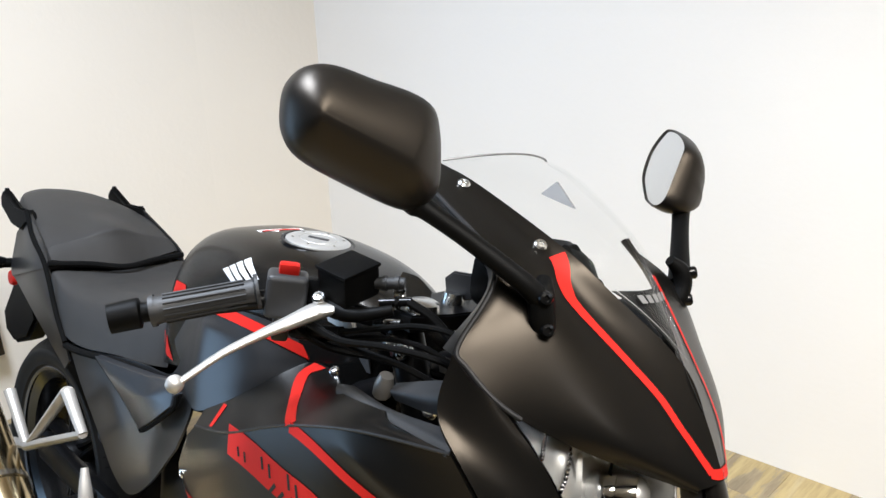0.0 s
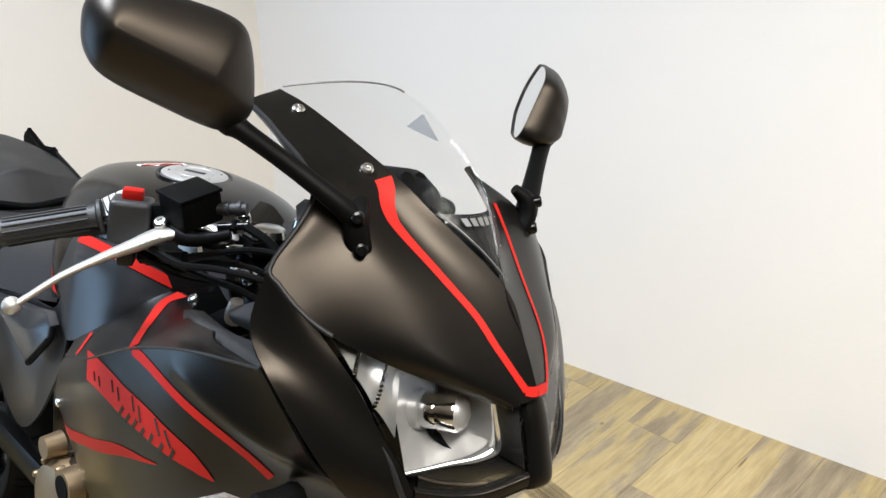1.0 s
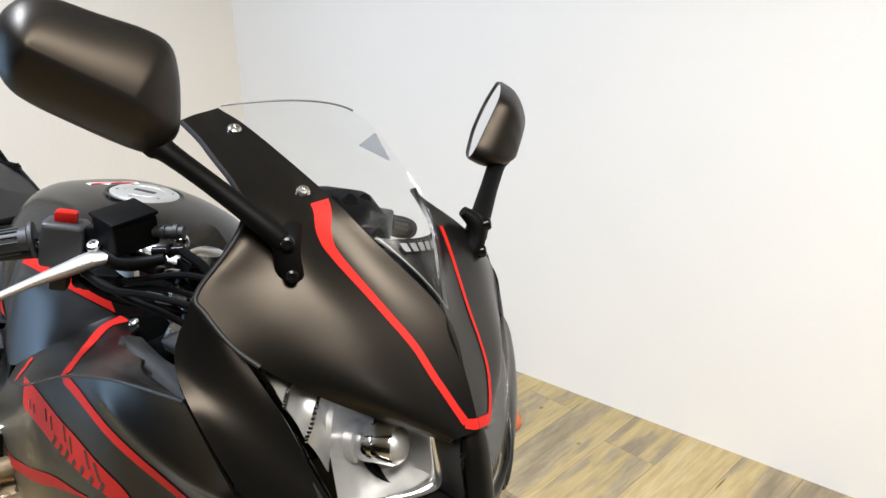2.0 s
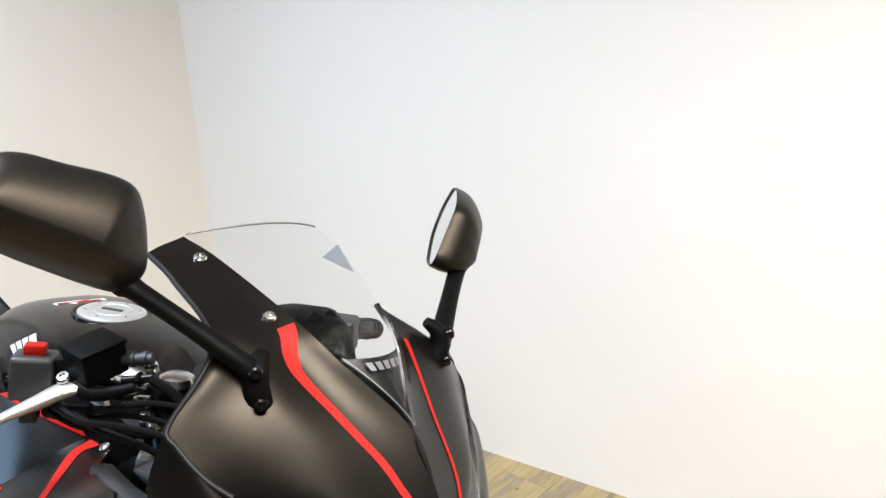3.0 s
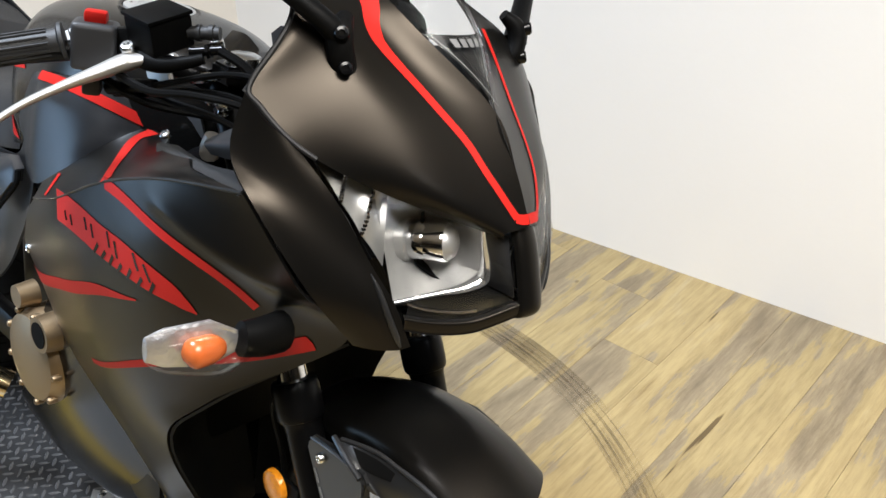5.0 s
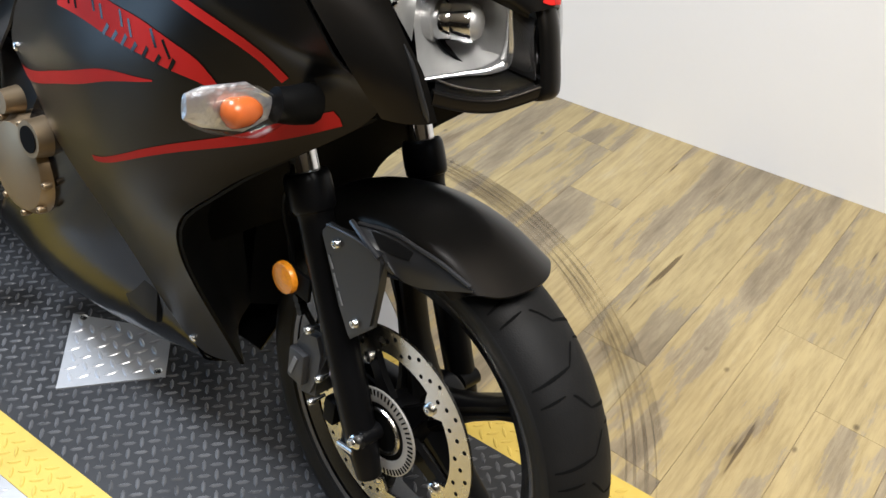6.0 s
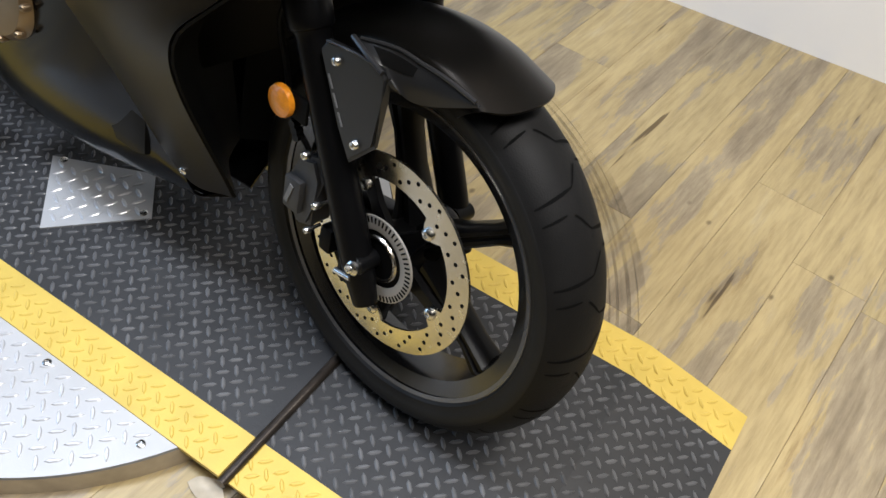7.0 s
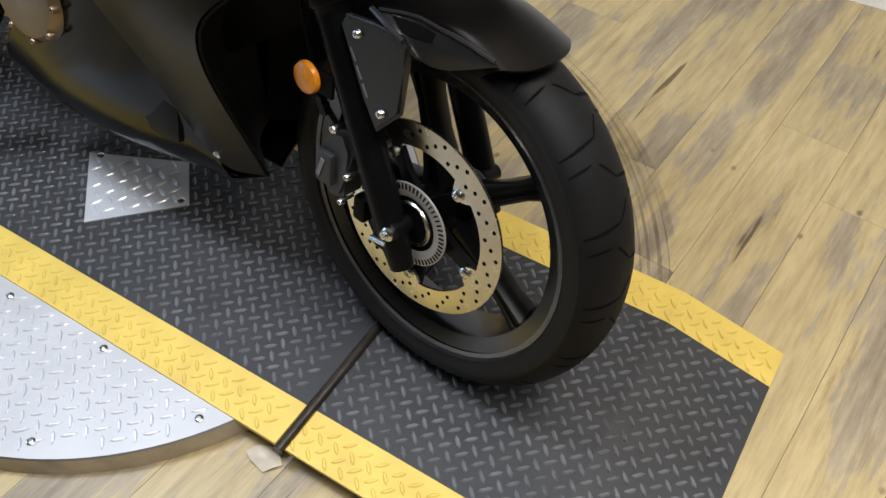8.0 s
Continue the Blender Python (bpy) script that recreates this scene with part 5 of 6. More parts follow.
def shell(name, arm, origin, a_way, b_way, s, outline, ridge, deep=1.0):
    """A wedge-shaped mirror housing: the outline rises to a ridge that runs aslant between two points."""
    a = V(a_way).normalized()
    b = (V(b_way) - a * a.dot(V(b_way))).normalized()
    n = a.cross(b).normalized()
    if n.x < 0:
        n = -n
    line = [V((p[0], p[1], 0)) for p in outline]
    line = spline(line + [line[0]], 4)[:-1]
    r0, r1 = V((*ridge[0], 0)), V((*ridge[1], 0))

    def foot(p):
        t = (p - r0).dot(r1 - r0) / (r1 - r0).length_squared
        return r0.lerp(r1, max(0.0, min(1.0, t)))

    def ring(f, d):
        pts = [foot(p).lerp(p, f) for p in line]
        return [(V(origin) + a * q.x + b * q.y + n * d) * s for q in pts]

    bm = bmesh.new()
    bridge(bm, [ring(f, d * deep) for f, d in SHELL])
    sh = part(name, bm, MIRROR_SHELL, arm, "black mirror housing")
    bm = bmesh.new()
    bridge(bm, [ring(0.905, d) for d in (-0.0050, -0.0035)])
    part("mirror_glass", bm, MIRROR, arm, "mirror glass")
    return sh


# the tint gives the plastic the tan sheen of the overhead lamp
MIRROR_SHELL = material("black_mirror_plastic", (0.004, 0.004, 0.004), 0.40, vary=0.15, scale=30, bump=0.00006, bump_scale=900, Specular_IOR_Level=0.32, Specular_Tint=(1.0, 0.84, 0.66, 1))
shell("mirror_housing", arm_r, (-0.240, -0.250, 1.088), (-0.33, -0.94, 0.0), (-0.12, 0.05, 0.99), V((1, 1, 1)), [(x * 1.05, z * 1.05) for x, z in OUT], ((0.078, 0.085), (-0.006, 0.050)))
shell("mirror_housing", arm_l, (-0.233, 0.245, 1.081), (-0.714, 0.700, 0.0), (0.246, 0.251, 0.936), V((1, 1, 1)), OUT_L, ((0.040, 0.062), (-0.014, 0.030)), 0.95)

# -- tank --
def arch(x, w, zt, zb, n=20, k=2.6):
    """An upside-down U: a rounded section of a tank or seat."""
    out = []
    for q in range(n + 1):
        a = math.pi * q / n
        c, s = math.cos(a), math.sin(a)
        out.append(V((x, -w * math.copysign(abs(c) ** (2 / k), c), zb + (zt - zb) * abs(s) ** (2 / k))))
    return out


def arches(rows, steps=4, k=2.6, n=20):
    """A body through several such sections."""
    secs = [arch(*r, n, k) for r in rows]
    cols = [spline([s[i] for s in secs], steps) for i in range(n + 1)]
    return [[c[j] for c in cols] for j in range(len(cols[0]))]


TANK_ROWS = [(-0.400, 0.05, 0.885, 0.80), (-0.42, 0.078, 0.912, 0.79), (-0.48, 0.110, 0.930, 0.78), (-0.56, 0.136, 0.941, 0.77), (-0.66, 0.147, 0.944, 0.75), (-0.76, 0.142, 0.938, 0.72), (-0.835, 0.134, 0.920, 0.70), (-0.872, 0.122, 0.880, 0.69), (-0.888, 0.100, 0.81, 0.69)]
TANK_K = 3.4


def on_tank(x, z, lift=0.0016):
    """The right-hand surface of the tank at x and z."""
    for a, b in zip(TANK_ROWS, TANK_ROWS[1:]):
        if a[0] >= x >= b[0]:
            f = (x - a[0]) / (b[0] - a[0])
            w, zt, zb = (a[k] + (b[k] - a[k]) * f for k in (1, 2, 3))
            h = max(0.0, min(0.995, (z - zb) / (zt - zb)))
            return V((x, -w * (1 - h**TANK_K) ** (1 / TANK_K) - lift, z + lift * 0.5))


def tank_print(bm, quad, s, n=6):
    """A four-cornered print on the tank's side; corners as (x, z)."""
    a, b, c, d = [V((*q, 0)) for q in quad]
    rows = []
    for i in range(n + 1):
        p, q = a.lerp(d, i / n), b.lerp(c, i / n)
        rows.append([on_tank(*p.lerp(q, j / n).xy) * s for j in range(n + 1)])
    bridge(bm, rows, False, False)


def tank_label(bm, quad, lift, n=6):
    """A four-cornered label on the tank's top; corners as (x, y)."""
    a, b, c, d = [V((*q, 0)) for q in quad]
    rows = []
    for i in range(n + 1):
        row = []
        for j in range(n + 1):
            p = a.lerp(d, i / n).lerp(b.lerp(c, i / n), j / n)
            zt = 0.944 - 0.006 * (-0.66 - p.x) / 0.10
            row.append(V((p.x, p.y, 0.73 + (zt - 0.73) * (1 - (abs(p.y) / 0.145) ** TANK_K) ** (1 / TANK_K) + lift)))
        rows.append(row)
    bridge(bm, rows, False, False)


bm = bmesh.new()
bridge(bm, arches(TANK_ROWS, 4, TANK_K, 28))
tank = part("fuel_tank", bm, TANK_PAINT, bike, "matte black fuel tank with a silver cap")
CAP = Matrix.Translation((-0.640, -0.006, 0.9435)) @ Matrix.Rotation(radians(3), 4, "Y")
CAPR = CAP @ Matrix.Rotation(radians(90), 4, "X")
bm = bmesh.new()
lathe(bm, [(0.0001, 0.005), (0.027, 0.005), (0.0275, 0.0042), (0.029, 0.0042), (0.0295, 0.005), (0.045, 0.0045), (0.0495, 0.002), (0.0505, -0.006)], 56, CAPR)
cap = part("filler_cap", bm, CAP_SILVER, tank, "brushed silver filler cap")
bm = bmesh.new()
box(bm, (-0.016, -0.0045, 0), (0.016, 0.0045, 0.0062), CAP @ Matrix.Rotation(radians(35), 4, "Z"), 0.001)
part("key_slot", bm, SWITCH, cap)
for k in range(6):
    bm = bmesh.new()
    a = 2 * math.pi * k / 6
    bolt_head(bm, CAP @ V((0.039 * math.cos(a), 0.039 * math.sin(a), 0.0045)), (0.05, 0, 1), 0.0026, 0.0012)
    part("cap_screw", bm, BOLT, cap)
bm = bmesh.new()
lathe(bm, [(0.051, -0.004), (0.052, 0.001), (0.056, 0.0015), (0.058, -0.004)], 56, CAPR)
part("cap_surround", bm, GLOSS, cap, "black ring round the filler cap")
# paper label behind the cap
bm = bmesh.new()
tank_label(bm, ((-0.744, -0.048), (-0.736, 0.030), (-0.702, 0.026), (-0.704, -0.048)), 0.0010)
label = part("tank_label", bm, LABEL_WHITE, tank, "white paper label with a red bar")
bm = bmesh.new()
tank_label(bm, ((-0.738, -0.043), (-0.731, 0.024), (-0.724, 0.023), (-0.730, -0.043)), 0.0016)
part("label_bar", bm, RED, label)
for sy in (1, -1):
    s = V((1, sy, 1))
    bm = bmesh.new()
    for q in range(4):
        x0, z0 = -0.660 - 0.012 * q, 0.921 - 0.0075 * q
        x1, z1 = -0.606 - 0.0085 * q, 0.896 - 0.0055 * q
        wd = 0.0062
        tank_print(bm, ((x0, z0), (x1, z1), (x1 - 0.005, z1 - wd * 0.5), (x0 - 0.010, z0 - wd)), s)
    part("silver_emblem", bm, SILVER_PRINT, tank, "silver winged emblem shape")
    bm = bmesh.new()
    tank_print(bm, ((-0.870, 0.836), (-0.800, 0.842), (-0.785, 0.828), (-0.875, 0.812)), s)
    part("red_stripe", bm, RED, tank, "red stripe decal")
    bm = bmesh.new()
    tank_print(bm, ((-0.868, 0.745), (-0.846, 0.742), (-0.812, 0.712), (-0.860, 0.712)), s)
    part("red_stripe", bm, RED, tank, "red stripe decal")

COVER = [
    [(-0.816, -0.136, 0.748), (-0.738, -0.147, 0.830), (-0.686, -0.150, 0.848), (-0.566, -0.144, 0.862), (-0.492, -0.104, 0.842)],
    [(-0.785, -0.148, 0.740), (-0.715, -0.158, 0.808), (-0.672, -0.162, 0.832), (-0.558, -0.153, 0.838), (-0.490, -0.108, 0.826)],
    [(-0.759, -0.155, 0.735), (-0.704, -0.166, 0.793), (-0.656, -0.173, 0.817), (-0.547, -0.160, 0.817), (-0.490, -0.113, 0.812)],
    [(-0.745, -0.160, 0.715), (-0.695, -0.176, 0.745), (-0.647, -0.184, 0.762), (-0.548, -0.172, 0.790), (-0.492, -0.125, 0.807)],
    [(-0.732, -0.165, 0.695), (-0.690, -0.180, 0.702), (-0.639, -0.190, 0.707), (-0.550, -0.180, 0.760), (-0.495, -0.135, 0.802)],
]
PANEL = [
    [(-1.192, -0.146, 0.615), (-1.054, -0.143, 0.644), (-0.920, -0.140, 0.672), (-0.814, -0.142, 0.690), (-0.758, -0.150, 0.745)],
    [(-1.124, -0.150, 0.560), (-0.997, -0.151, 0.551), (-0.885, -0.153, 0.553), (-0.809, -0.156, 0.585), (-0.684, -0.175, 0.698)],
    [(-1.022, -0.155, 0.495), (-0.960, -0.157, 0.452), (-0.898, -0.157, 0.441), (-0.822, -0.160, 0.500), (-0.720, -0.176, 0.610)],
]
VEE = [(-1.039, -0.163, 0.647), (-0.93, -0.165, 0.667), (-0.829, -0.169, 0.688), (-0.752, -0.177, 0.709), (-0.709, -0.189, 0.704), (-0.712, -0.191, 0.684), (-0.775, -0.185, 0.634), (-0.836, -0.175, 0.592), (-0.852, -0.173, 0.596), (-0.93, -0.169, 0.621)]


def facet_plate(bm, rim, mid, s, inset=0.004):
    """A panel with a crisp outline that rises to a crease point, its edge turned in."""
    c = V(mid)
    rows = [[V(p) for p in rim]]
    rows.insert(0, [p + V((0, 0.012, 0)) for p in rows[0]])
    rows.append([p.lerp(c, 0.05) + V((0, -0.003, 0)) for p in rows[1]])
    rows.append([p.lerp(c, 0.97) + V((0, -0.003, 0)) for p in rows[1]])
    bridge(bm, [[p * s for p in r] for r in rows])


TAIL = [
    [(-1.571, -0.110, 0.743), (-1.510, -0.120, 0.780), (-1.459, -0.125, 0.813)],
    [(-1.565, -0.122, 0.675), (-1.405, -0.144, 0.730), (-1.325, -0.140, 0.762)],
    [(-1.555, -0.124, 0.652), (-1.395, -0.148, 0.706), (-1.305, -0.146, 0.740)],
    [(-1.545, -0.118, 0.640), (-1.388, -0.146, 0.694), (-1.298, -0.146, 0.728)],
    [(-1.386, -0.130, 0.598), (-1.285, -0.145, 0.635), (-1.245, -0.146, 0.650)],
    [(-1.228, -0.137, 0.550), (-1.211, -0.141, 0.563), (-1.188, -0.146, 0.582)],
]
for mir in (False, True):
    sgn = V((1, -1, 1)) if mir else V((1, 1, 1))
    cov = Sheet(COVER)
    bm = bmesh.new()
    cov.mesh(bm, 5, 6, 0.004, 1, mir)
    cob = part("tank_cover", bm, SATIN_GREY, bike, "dark grey tank side cover")
    bm = bmesh.new()
    cov.band(bm, [(0.20, 1.75), (0.42, 2.4), (0.60, 3.05), (0.75, 3.5), (0.95, 3.95)], [0.014] * 5, 1, 0.0016, 8, mir)
    part("red_stripe", bm, RED, cob, "red stripe decal")
    bm = bmesh.new()
    Sheet(PANEL).mesh(bm, 5, 5, 0.004, 1, mir)
    bm_v = bmesh.new()
    facet_plate(bm_v, VEE, (-0.815, -0.182, 0.660), sgn)
    part("knee_panel", bm_v, KNEE_LIT, bike, "dark grey pointed knee panel")
    # dark tubes that draw the shade between the panels
    bm_v = bmesh.new()
    rim_v = [VEE[k] for k in (0, 9, 8, 7, 6, 5, 4)]
    tube(bm_v, [V((p[0], p[1] + 0.003, p[2] - 0.002)) * sgn for p in rim_v], 0.0042, 6, 3)
    tube(bm_v, [V(p) * sgn for p in ((-1.192, -0.152, 0.614), (-1.130, -0.153, 0.622), (-1.010, -0.147, 0.646), (-0.93, -0.146, 0.660), (-0.865, -0.142, 0.668))], 0.0065, 8, 4)
    part("panel_gap_shade", bm_v, RECESS_BLACK, bike)
    pan = part("frame_cover", bm, SATIN_GREY, bike, "dark grey frame cover under the seat")
    bm = bmesh.new()
    bolt_head(bm, V((-0.962, -0.146, 0.452)) * sgn, V((0, -1, 0)) * sgn, 0.007, 0.004)
    part("cover_screw", bm, BOLT, pan)
    bm = bmesh.new()
    Sheet(TAIL).mesh(bm, 5, 5, 0.004, 1, mir)
    part("tail_cowl", bm, SATIN_GREY, bike, "dark grey tail cowl")
    # grab rail
    bm = bmesh.new()
    rail = [(-1.602, 0.837), (-1.574, 0.816), (-1.533, 0.803), (-1.459, 0.819), (-1.444, 0.800), (-1.497, 0.766), (-1.551, 0.766), (-1.612, 0.793), (-1.618, 0.815)]
    prism(bm, rail, 0.018, Matrix.Translation((0, 0.112 if mir else -0.130, 0)), 0.005)
    part("grab_rail", bm, PLASTIC, bike, "black grab rail")

# -- seats --
def cushion(name, rows, label, drop, up):
    """A seat through rows of right-hand points, mirrored, with its sides closed below."""
    full = [[V(p) for p in r] + [V((p[0], -p[1], p[2])) for p in r[-2::-1]] for r in rows]
    bm = bmesh.new()
    Sheet(full).mesh(bm, 5, 5, drop, up)
    return part(name, bm, SEAT, bike, label)


cushion("rider_seat", [
    [(-1.297, -0.146, 0.700), (-1.296, -0.143, 0.722), (-1.293, -0.132, 0.732), (-1.290, -0.080, 0.728), (-1.289, 0, 0.722)],
    [(-1.225, -0.152, 0.640), (-1.226, -0.146, 0.690), (-1.222, -0.132, 0.712), (-1.215, -0.085, 0.722), (-1.210, 0, 0.722)],
    [(-1.130, -0.152, 0.633), (-1.130, -0.142, 0.690), (-1.135, -0.124, 0.716), (-1.140, -0.075, 0.730), (-1.140, 0, 0.732)],
    [(-1.010, -0.142, 0.656), (-1.010, -0.128, 0.715), (-1.020, -0.108, 0.740), (-1.030, -0.060, 0.752), (-1.030, 0, 0.754)],
    [(-0.915, -0.126, 0.668), (-0.915, -0.110, 0.730), (-0.925, -0.090, 0.756), (-0.930, -0.050, 0.768), (-0.930, 0, 0.770)],
    [(-0.880, -0.110, 0.672), (-0.878, -0.096, 0.730), (-0.880, -0.078, 0.762), (-0.882, -0.040, 0.776), (-0.882, 0, 0.778)],
], "black vinyl rider seat", 0.03, 1)
cushion("pillion_seat", [
    [(-1.316, -0.138, 0.748), (-1.314, -0.128, 0.748), (-1.306, -0.070, 0.738), (-1.292, 0, 0.730)],
    [(-1.334, -0.142, 0.756), (-1.335, -0.130, 0.764), (-1.330, -0.068, 0.776), (-1.320, 0, 0.788)],
    [(-1.350, -0.140, 0.760), (-1.352, -0.124, 0.774), (-1.348, -0.065, 0.788), (-1.338, 0, 0.806)],
    [(-1.415, -0.134, 0.775), (-1.415, -0.120, 0.794), (-1.430, -0.060, 0.805), (-1.440, 0, 0.812)],
    [(-1.500, -0.118, 0.790), (-1.500, -0.106, 0.808), (-1.510, -0.055, 0.816), (-1.520, 0, 0.820)],
    [(-1.610, -0.092, 0.800), (-1.610, -0.082, 0.814), (-1.620, -0.045, 0.822), (-1.630, 0, 0.824)],
    [(-1.680, -0.060, 0.795), (-1.685, -0.055, 0.806), (-1.695, -0.030, 0.812), (-1.700, 0, 0.814)],
], "black vinyl pillion seat with a raised front", 0.03, -1)
# dark tubes in place of the shaded gaps round the seats
bm = bmesh.new()
tube(bm, [(-1.455, -0.132, 0.817), (-1.381, -0.147, 0.780), (-1.306, -0.151, 0.744), (-1.236, -0.154, 0.665), (-1.188, -0.155, 0.622)], 0.005, 8, 5)
tube(bm, [(-1.297, -0.148, 0.746), (-1.287, -0.07, 0.742), (-1.272, 0, 0.735), (-1.287, 0.07, 0.740), (-1.297, 0.140, 0.744)], 0.0065, 8, 6)
part("seat_gap_shade", bm, RECESS_BLACK, bike)
bm = bmesh.new()
rows = []
for x, w, z0, z1 in ((-0.90, 0.10, 0.60, 0.66), (-1.05, 0.125, 0.58, 0.645), (-1.20, 0.135, 0.58, 0.66), (-1.35, 0.125, 0.62, 0.73), (-1.50, 0.10, 0.68, 0.765), (-1.66, 0.05, 0.74, 0.79)):
    rows.append([V((x, y, z)) for y, z in ((-w, z0), (-w, z1), (w, z1), (w, z0))])
bridge(bm, rows)
part("seat_subframe", bm, RECESS_BLACK, bike, "black subframe under the seats", smooth=False)

# -- rear end --
REAR = V((-1.43, 0.0, 0.245))
rear = wheel("rear_wheel", REAR, Matrix.Identity(4), 0.285, 0.148, 0.205, 5, "black cast rear wheel")
bm = bmesh.new()
prism(bm, [(-1.60, 0.66), (-1.738, 0.595), (-1.690, 0.545), (-1.668, 0.495), (-1.72, 0.43), (-1.80, 0.395), (-1.86, 0.41), (-1.88, 0.46), (-1.80, 0.56), (-1.70, 0.70)], 0.05, Matrix.Translation((0, -0.03, 0)), 0.008)
part("rear_mudguard", bm, PLASTIC, bike, "black rear mudguard")
for sy in (-1, 1):
    bm = bmesh.new()
    tube(bm, [(-1.60, sy * 0.05, 0.66), (-1.61, sy * 0.13, 0.665)], 0.011, 10, 2)
    st = part("signal_stalk", bm, PLASTIC, bike)
    bm = bmesh.new()
    tube(bm, [(-1.61, sy * 0.12, 0.665), (-1.615, sy * 0.165, 0.668), (-1.62, sy * 0.20, 0.67)], [0.012, 0.02, 0.008], 12, 4)
    part("turn_signal", bm, GLOSS, st, "smoked black rear signal")
bm = bmesh.new()
lathe(bm, [(0.0001, -0.008), (0.016, -0.007), (0.019, -0.002), (0.019, 0.004)], 20, Matrix.Translation((-1.70, -0.07, 0.60)))
part("rear_reflector", bm, RED, bike, "small red rear reflector")
# silencer
bm = bmesh.new()
tube(bm, [(-1.040, -0.292, 0.335), (-1.050, -0.294, 0.340), (-1.10, -0.300, 0.362), (-1.30, -0.300, 0.455), (-1.50, -0.290, 0.545), (-1.60, -0.284, 0.590)], [0.040, 0.052, 0.060, 0.068, 0.066, 0.060], 28, 5, 1.1)
sil = part("silencer", bm, HEATED, bike, "bronze-tinted polished steel silencer")
bm = bmesh.new()
tube(bm, [(-1.115, -0.300, 0.370), (-1.125, -0.300, 0.375)], 0.064, 28, 2, 1.1)
part("silencer_band", bm, STEEL, sil, "steel clamp band")
bm = bmesh.new()
tube(bm, [(-0.90, -0.14, 0.22), (-0.98, -0.24, 0.28), (-1.045, -0.291, 0.337)], [0.026, 0.027, 0.034], 16, 5)
part("exhaust_pipe", bm, HEATED, sil)
# footrest hangers
for sy in (-1, 1):
    bm = bmesh.new()
    for a, b in (((-1.073, 0.573), (-1.235, 0.405)), ((-1.325, 0.366), (-1.225, 0.400)), ((-1.251, 0.389), (-1.004, 0.518)), ((-1.073, 0.573), (-1.004, 0.518)), ((-1.353, 0.468), (-1.262, 0.392))):
        tube(bm, [(a[0], sy * 0.195, a[1]), (b[0], sy * 0.195, b[1])], [0.0125, 0.0095], 10, 2, 0.8)
    part("footrest_hanger", bm, ALU, bike, "cast aluminium footrest hanger")
    bm = bmesh.new()
    tube(bm, [(-0.98, sy * 0.18, 0.41), (-0.98, sy * 0.25, 0.405)], 0.011, 10, 2)
    part("footrest", bm, FORK_BLACK, bike)
bm = bmesh.new()
tube(bm, [(-0.935, -0.22, 0.492), (-0.915, -0.225, 0.45), (-0.898, -0.225, 0.39), (-0.90, -0.22, 0.34)], [0.006, 0.012, 0.014, 0.01], 10, 4, 0.4)
part("heel_plate", bm, ALU, bike)
bm = bmesh.new()
box(bm, (-1.44, 0.075, 0.26), (-0.92, 0.105, 0.32), None, 0.012)
box(bm, (-1.44, -0.105, 0.26), (-0.92, -0.075, 0.32), None, 0.012)
part("swingarm", bm, FORK_BLACK, bike, "black swingarm")
# engine
bm = bmesh.new()
box(bm, (-0.86, -0.13, 0.22), (-0.42, 0.13, 0.56), None, 0.03, 2)
engine = part("engine_block", bm, FORK_BLACK, bike, "black engine block")
bm = bmesh.new()
lathe(bm, [(0.0001, -0.192), (0.045, -0.192), (0.070, -0.186), (0.080, -0.172), (0.082, -0.12)], 40, Matrix.Translation((-0.70, 0, 0.395)))
tube(bm, [(-0.635, -0.16, 0.47), (-0.635, -0.20, 0.47)], [0.032, 0.028], 24, 2)
tube(bm, [(-0.73, -0.16, 0.49), (-0.73, -0.19, 0.49)], [0.022, 0.018], 20, 2)
cover = part("clutch_cover", bm, BRONZE, bike, "bronze-painted clutch cover")
for k in range(9):
    a = 2 * math.pi * k / 9
    bm = bmesh.new()
    bolt_head(bm, (-0.70 + 0.077 * math.cos(a), -0.181, 0.395 + 0.077 * math.sin(a)), (0, -1, 0), 0.006, 0.007)
    part("cover_bolt", bm, BRONZE, cover)
# solid disc whose dark colour is the shade of the hole
bm = bmesh.new()
tube(bm, [(-0.635, -0.197, 0.47), (-0.635, -0.2015, 0.47)], 0.0205, 20, 2)
part("oil_filler", bm, RECESS_BLACK, cover, "dark disc drawn for the shade in the oil filler")
bm = bmesh.new()
tube(bm, [(-0.70, 0.13, 0.42), (-0.66, 0.10, 0.60), (-0.5, 0.06, 0.75), (-0.33, 0.03, 0.85)], 0.028, 10, 5)
tube(bm, [(-0.95, -0.09, 0.62), (-0.75, -0.10, 0.66), (-0.5, -0.09, 0.75), (-0.30, -0.05, 0.86)], 0.022, 10, 5)
tube(bm, [(-1.3, -0.06, 0.70), (-1.1, -0.08, 0.64), (-0.9, -0.09, 0.60), (-0.85, -0.09, 0.40)], 0.02, 10, 5)
part("frame_tube", bm, FORK_BLACK, bike, "black tubular frame")
bm = bmesh.new()
tube(bm, [(-0.80, 0.12, 0.20), (-0.86, 0.20, 0.10), (-0.88, 0.25, 0.055)], 0.011, 8, 4)
part("side_stand", bm, FORK_BLACK, bike, "black side stand")
bm = bmesh.new()
box(bm, (-0.40, -0.15, 0.40), (-0.355, 0.15, 0.70), None, 0.006)
part("radiator", bm, PLASTIC, bike, "black radiator")

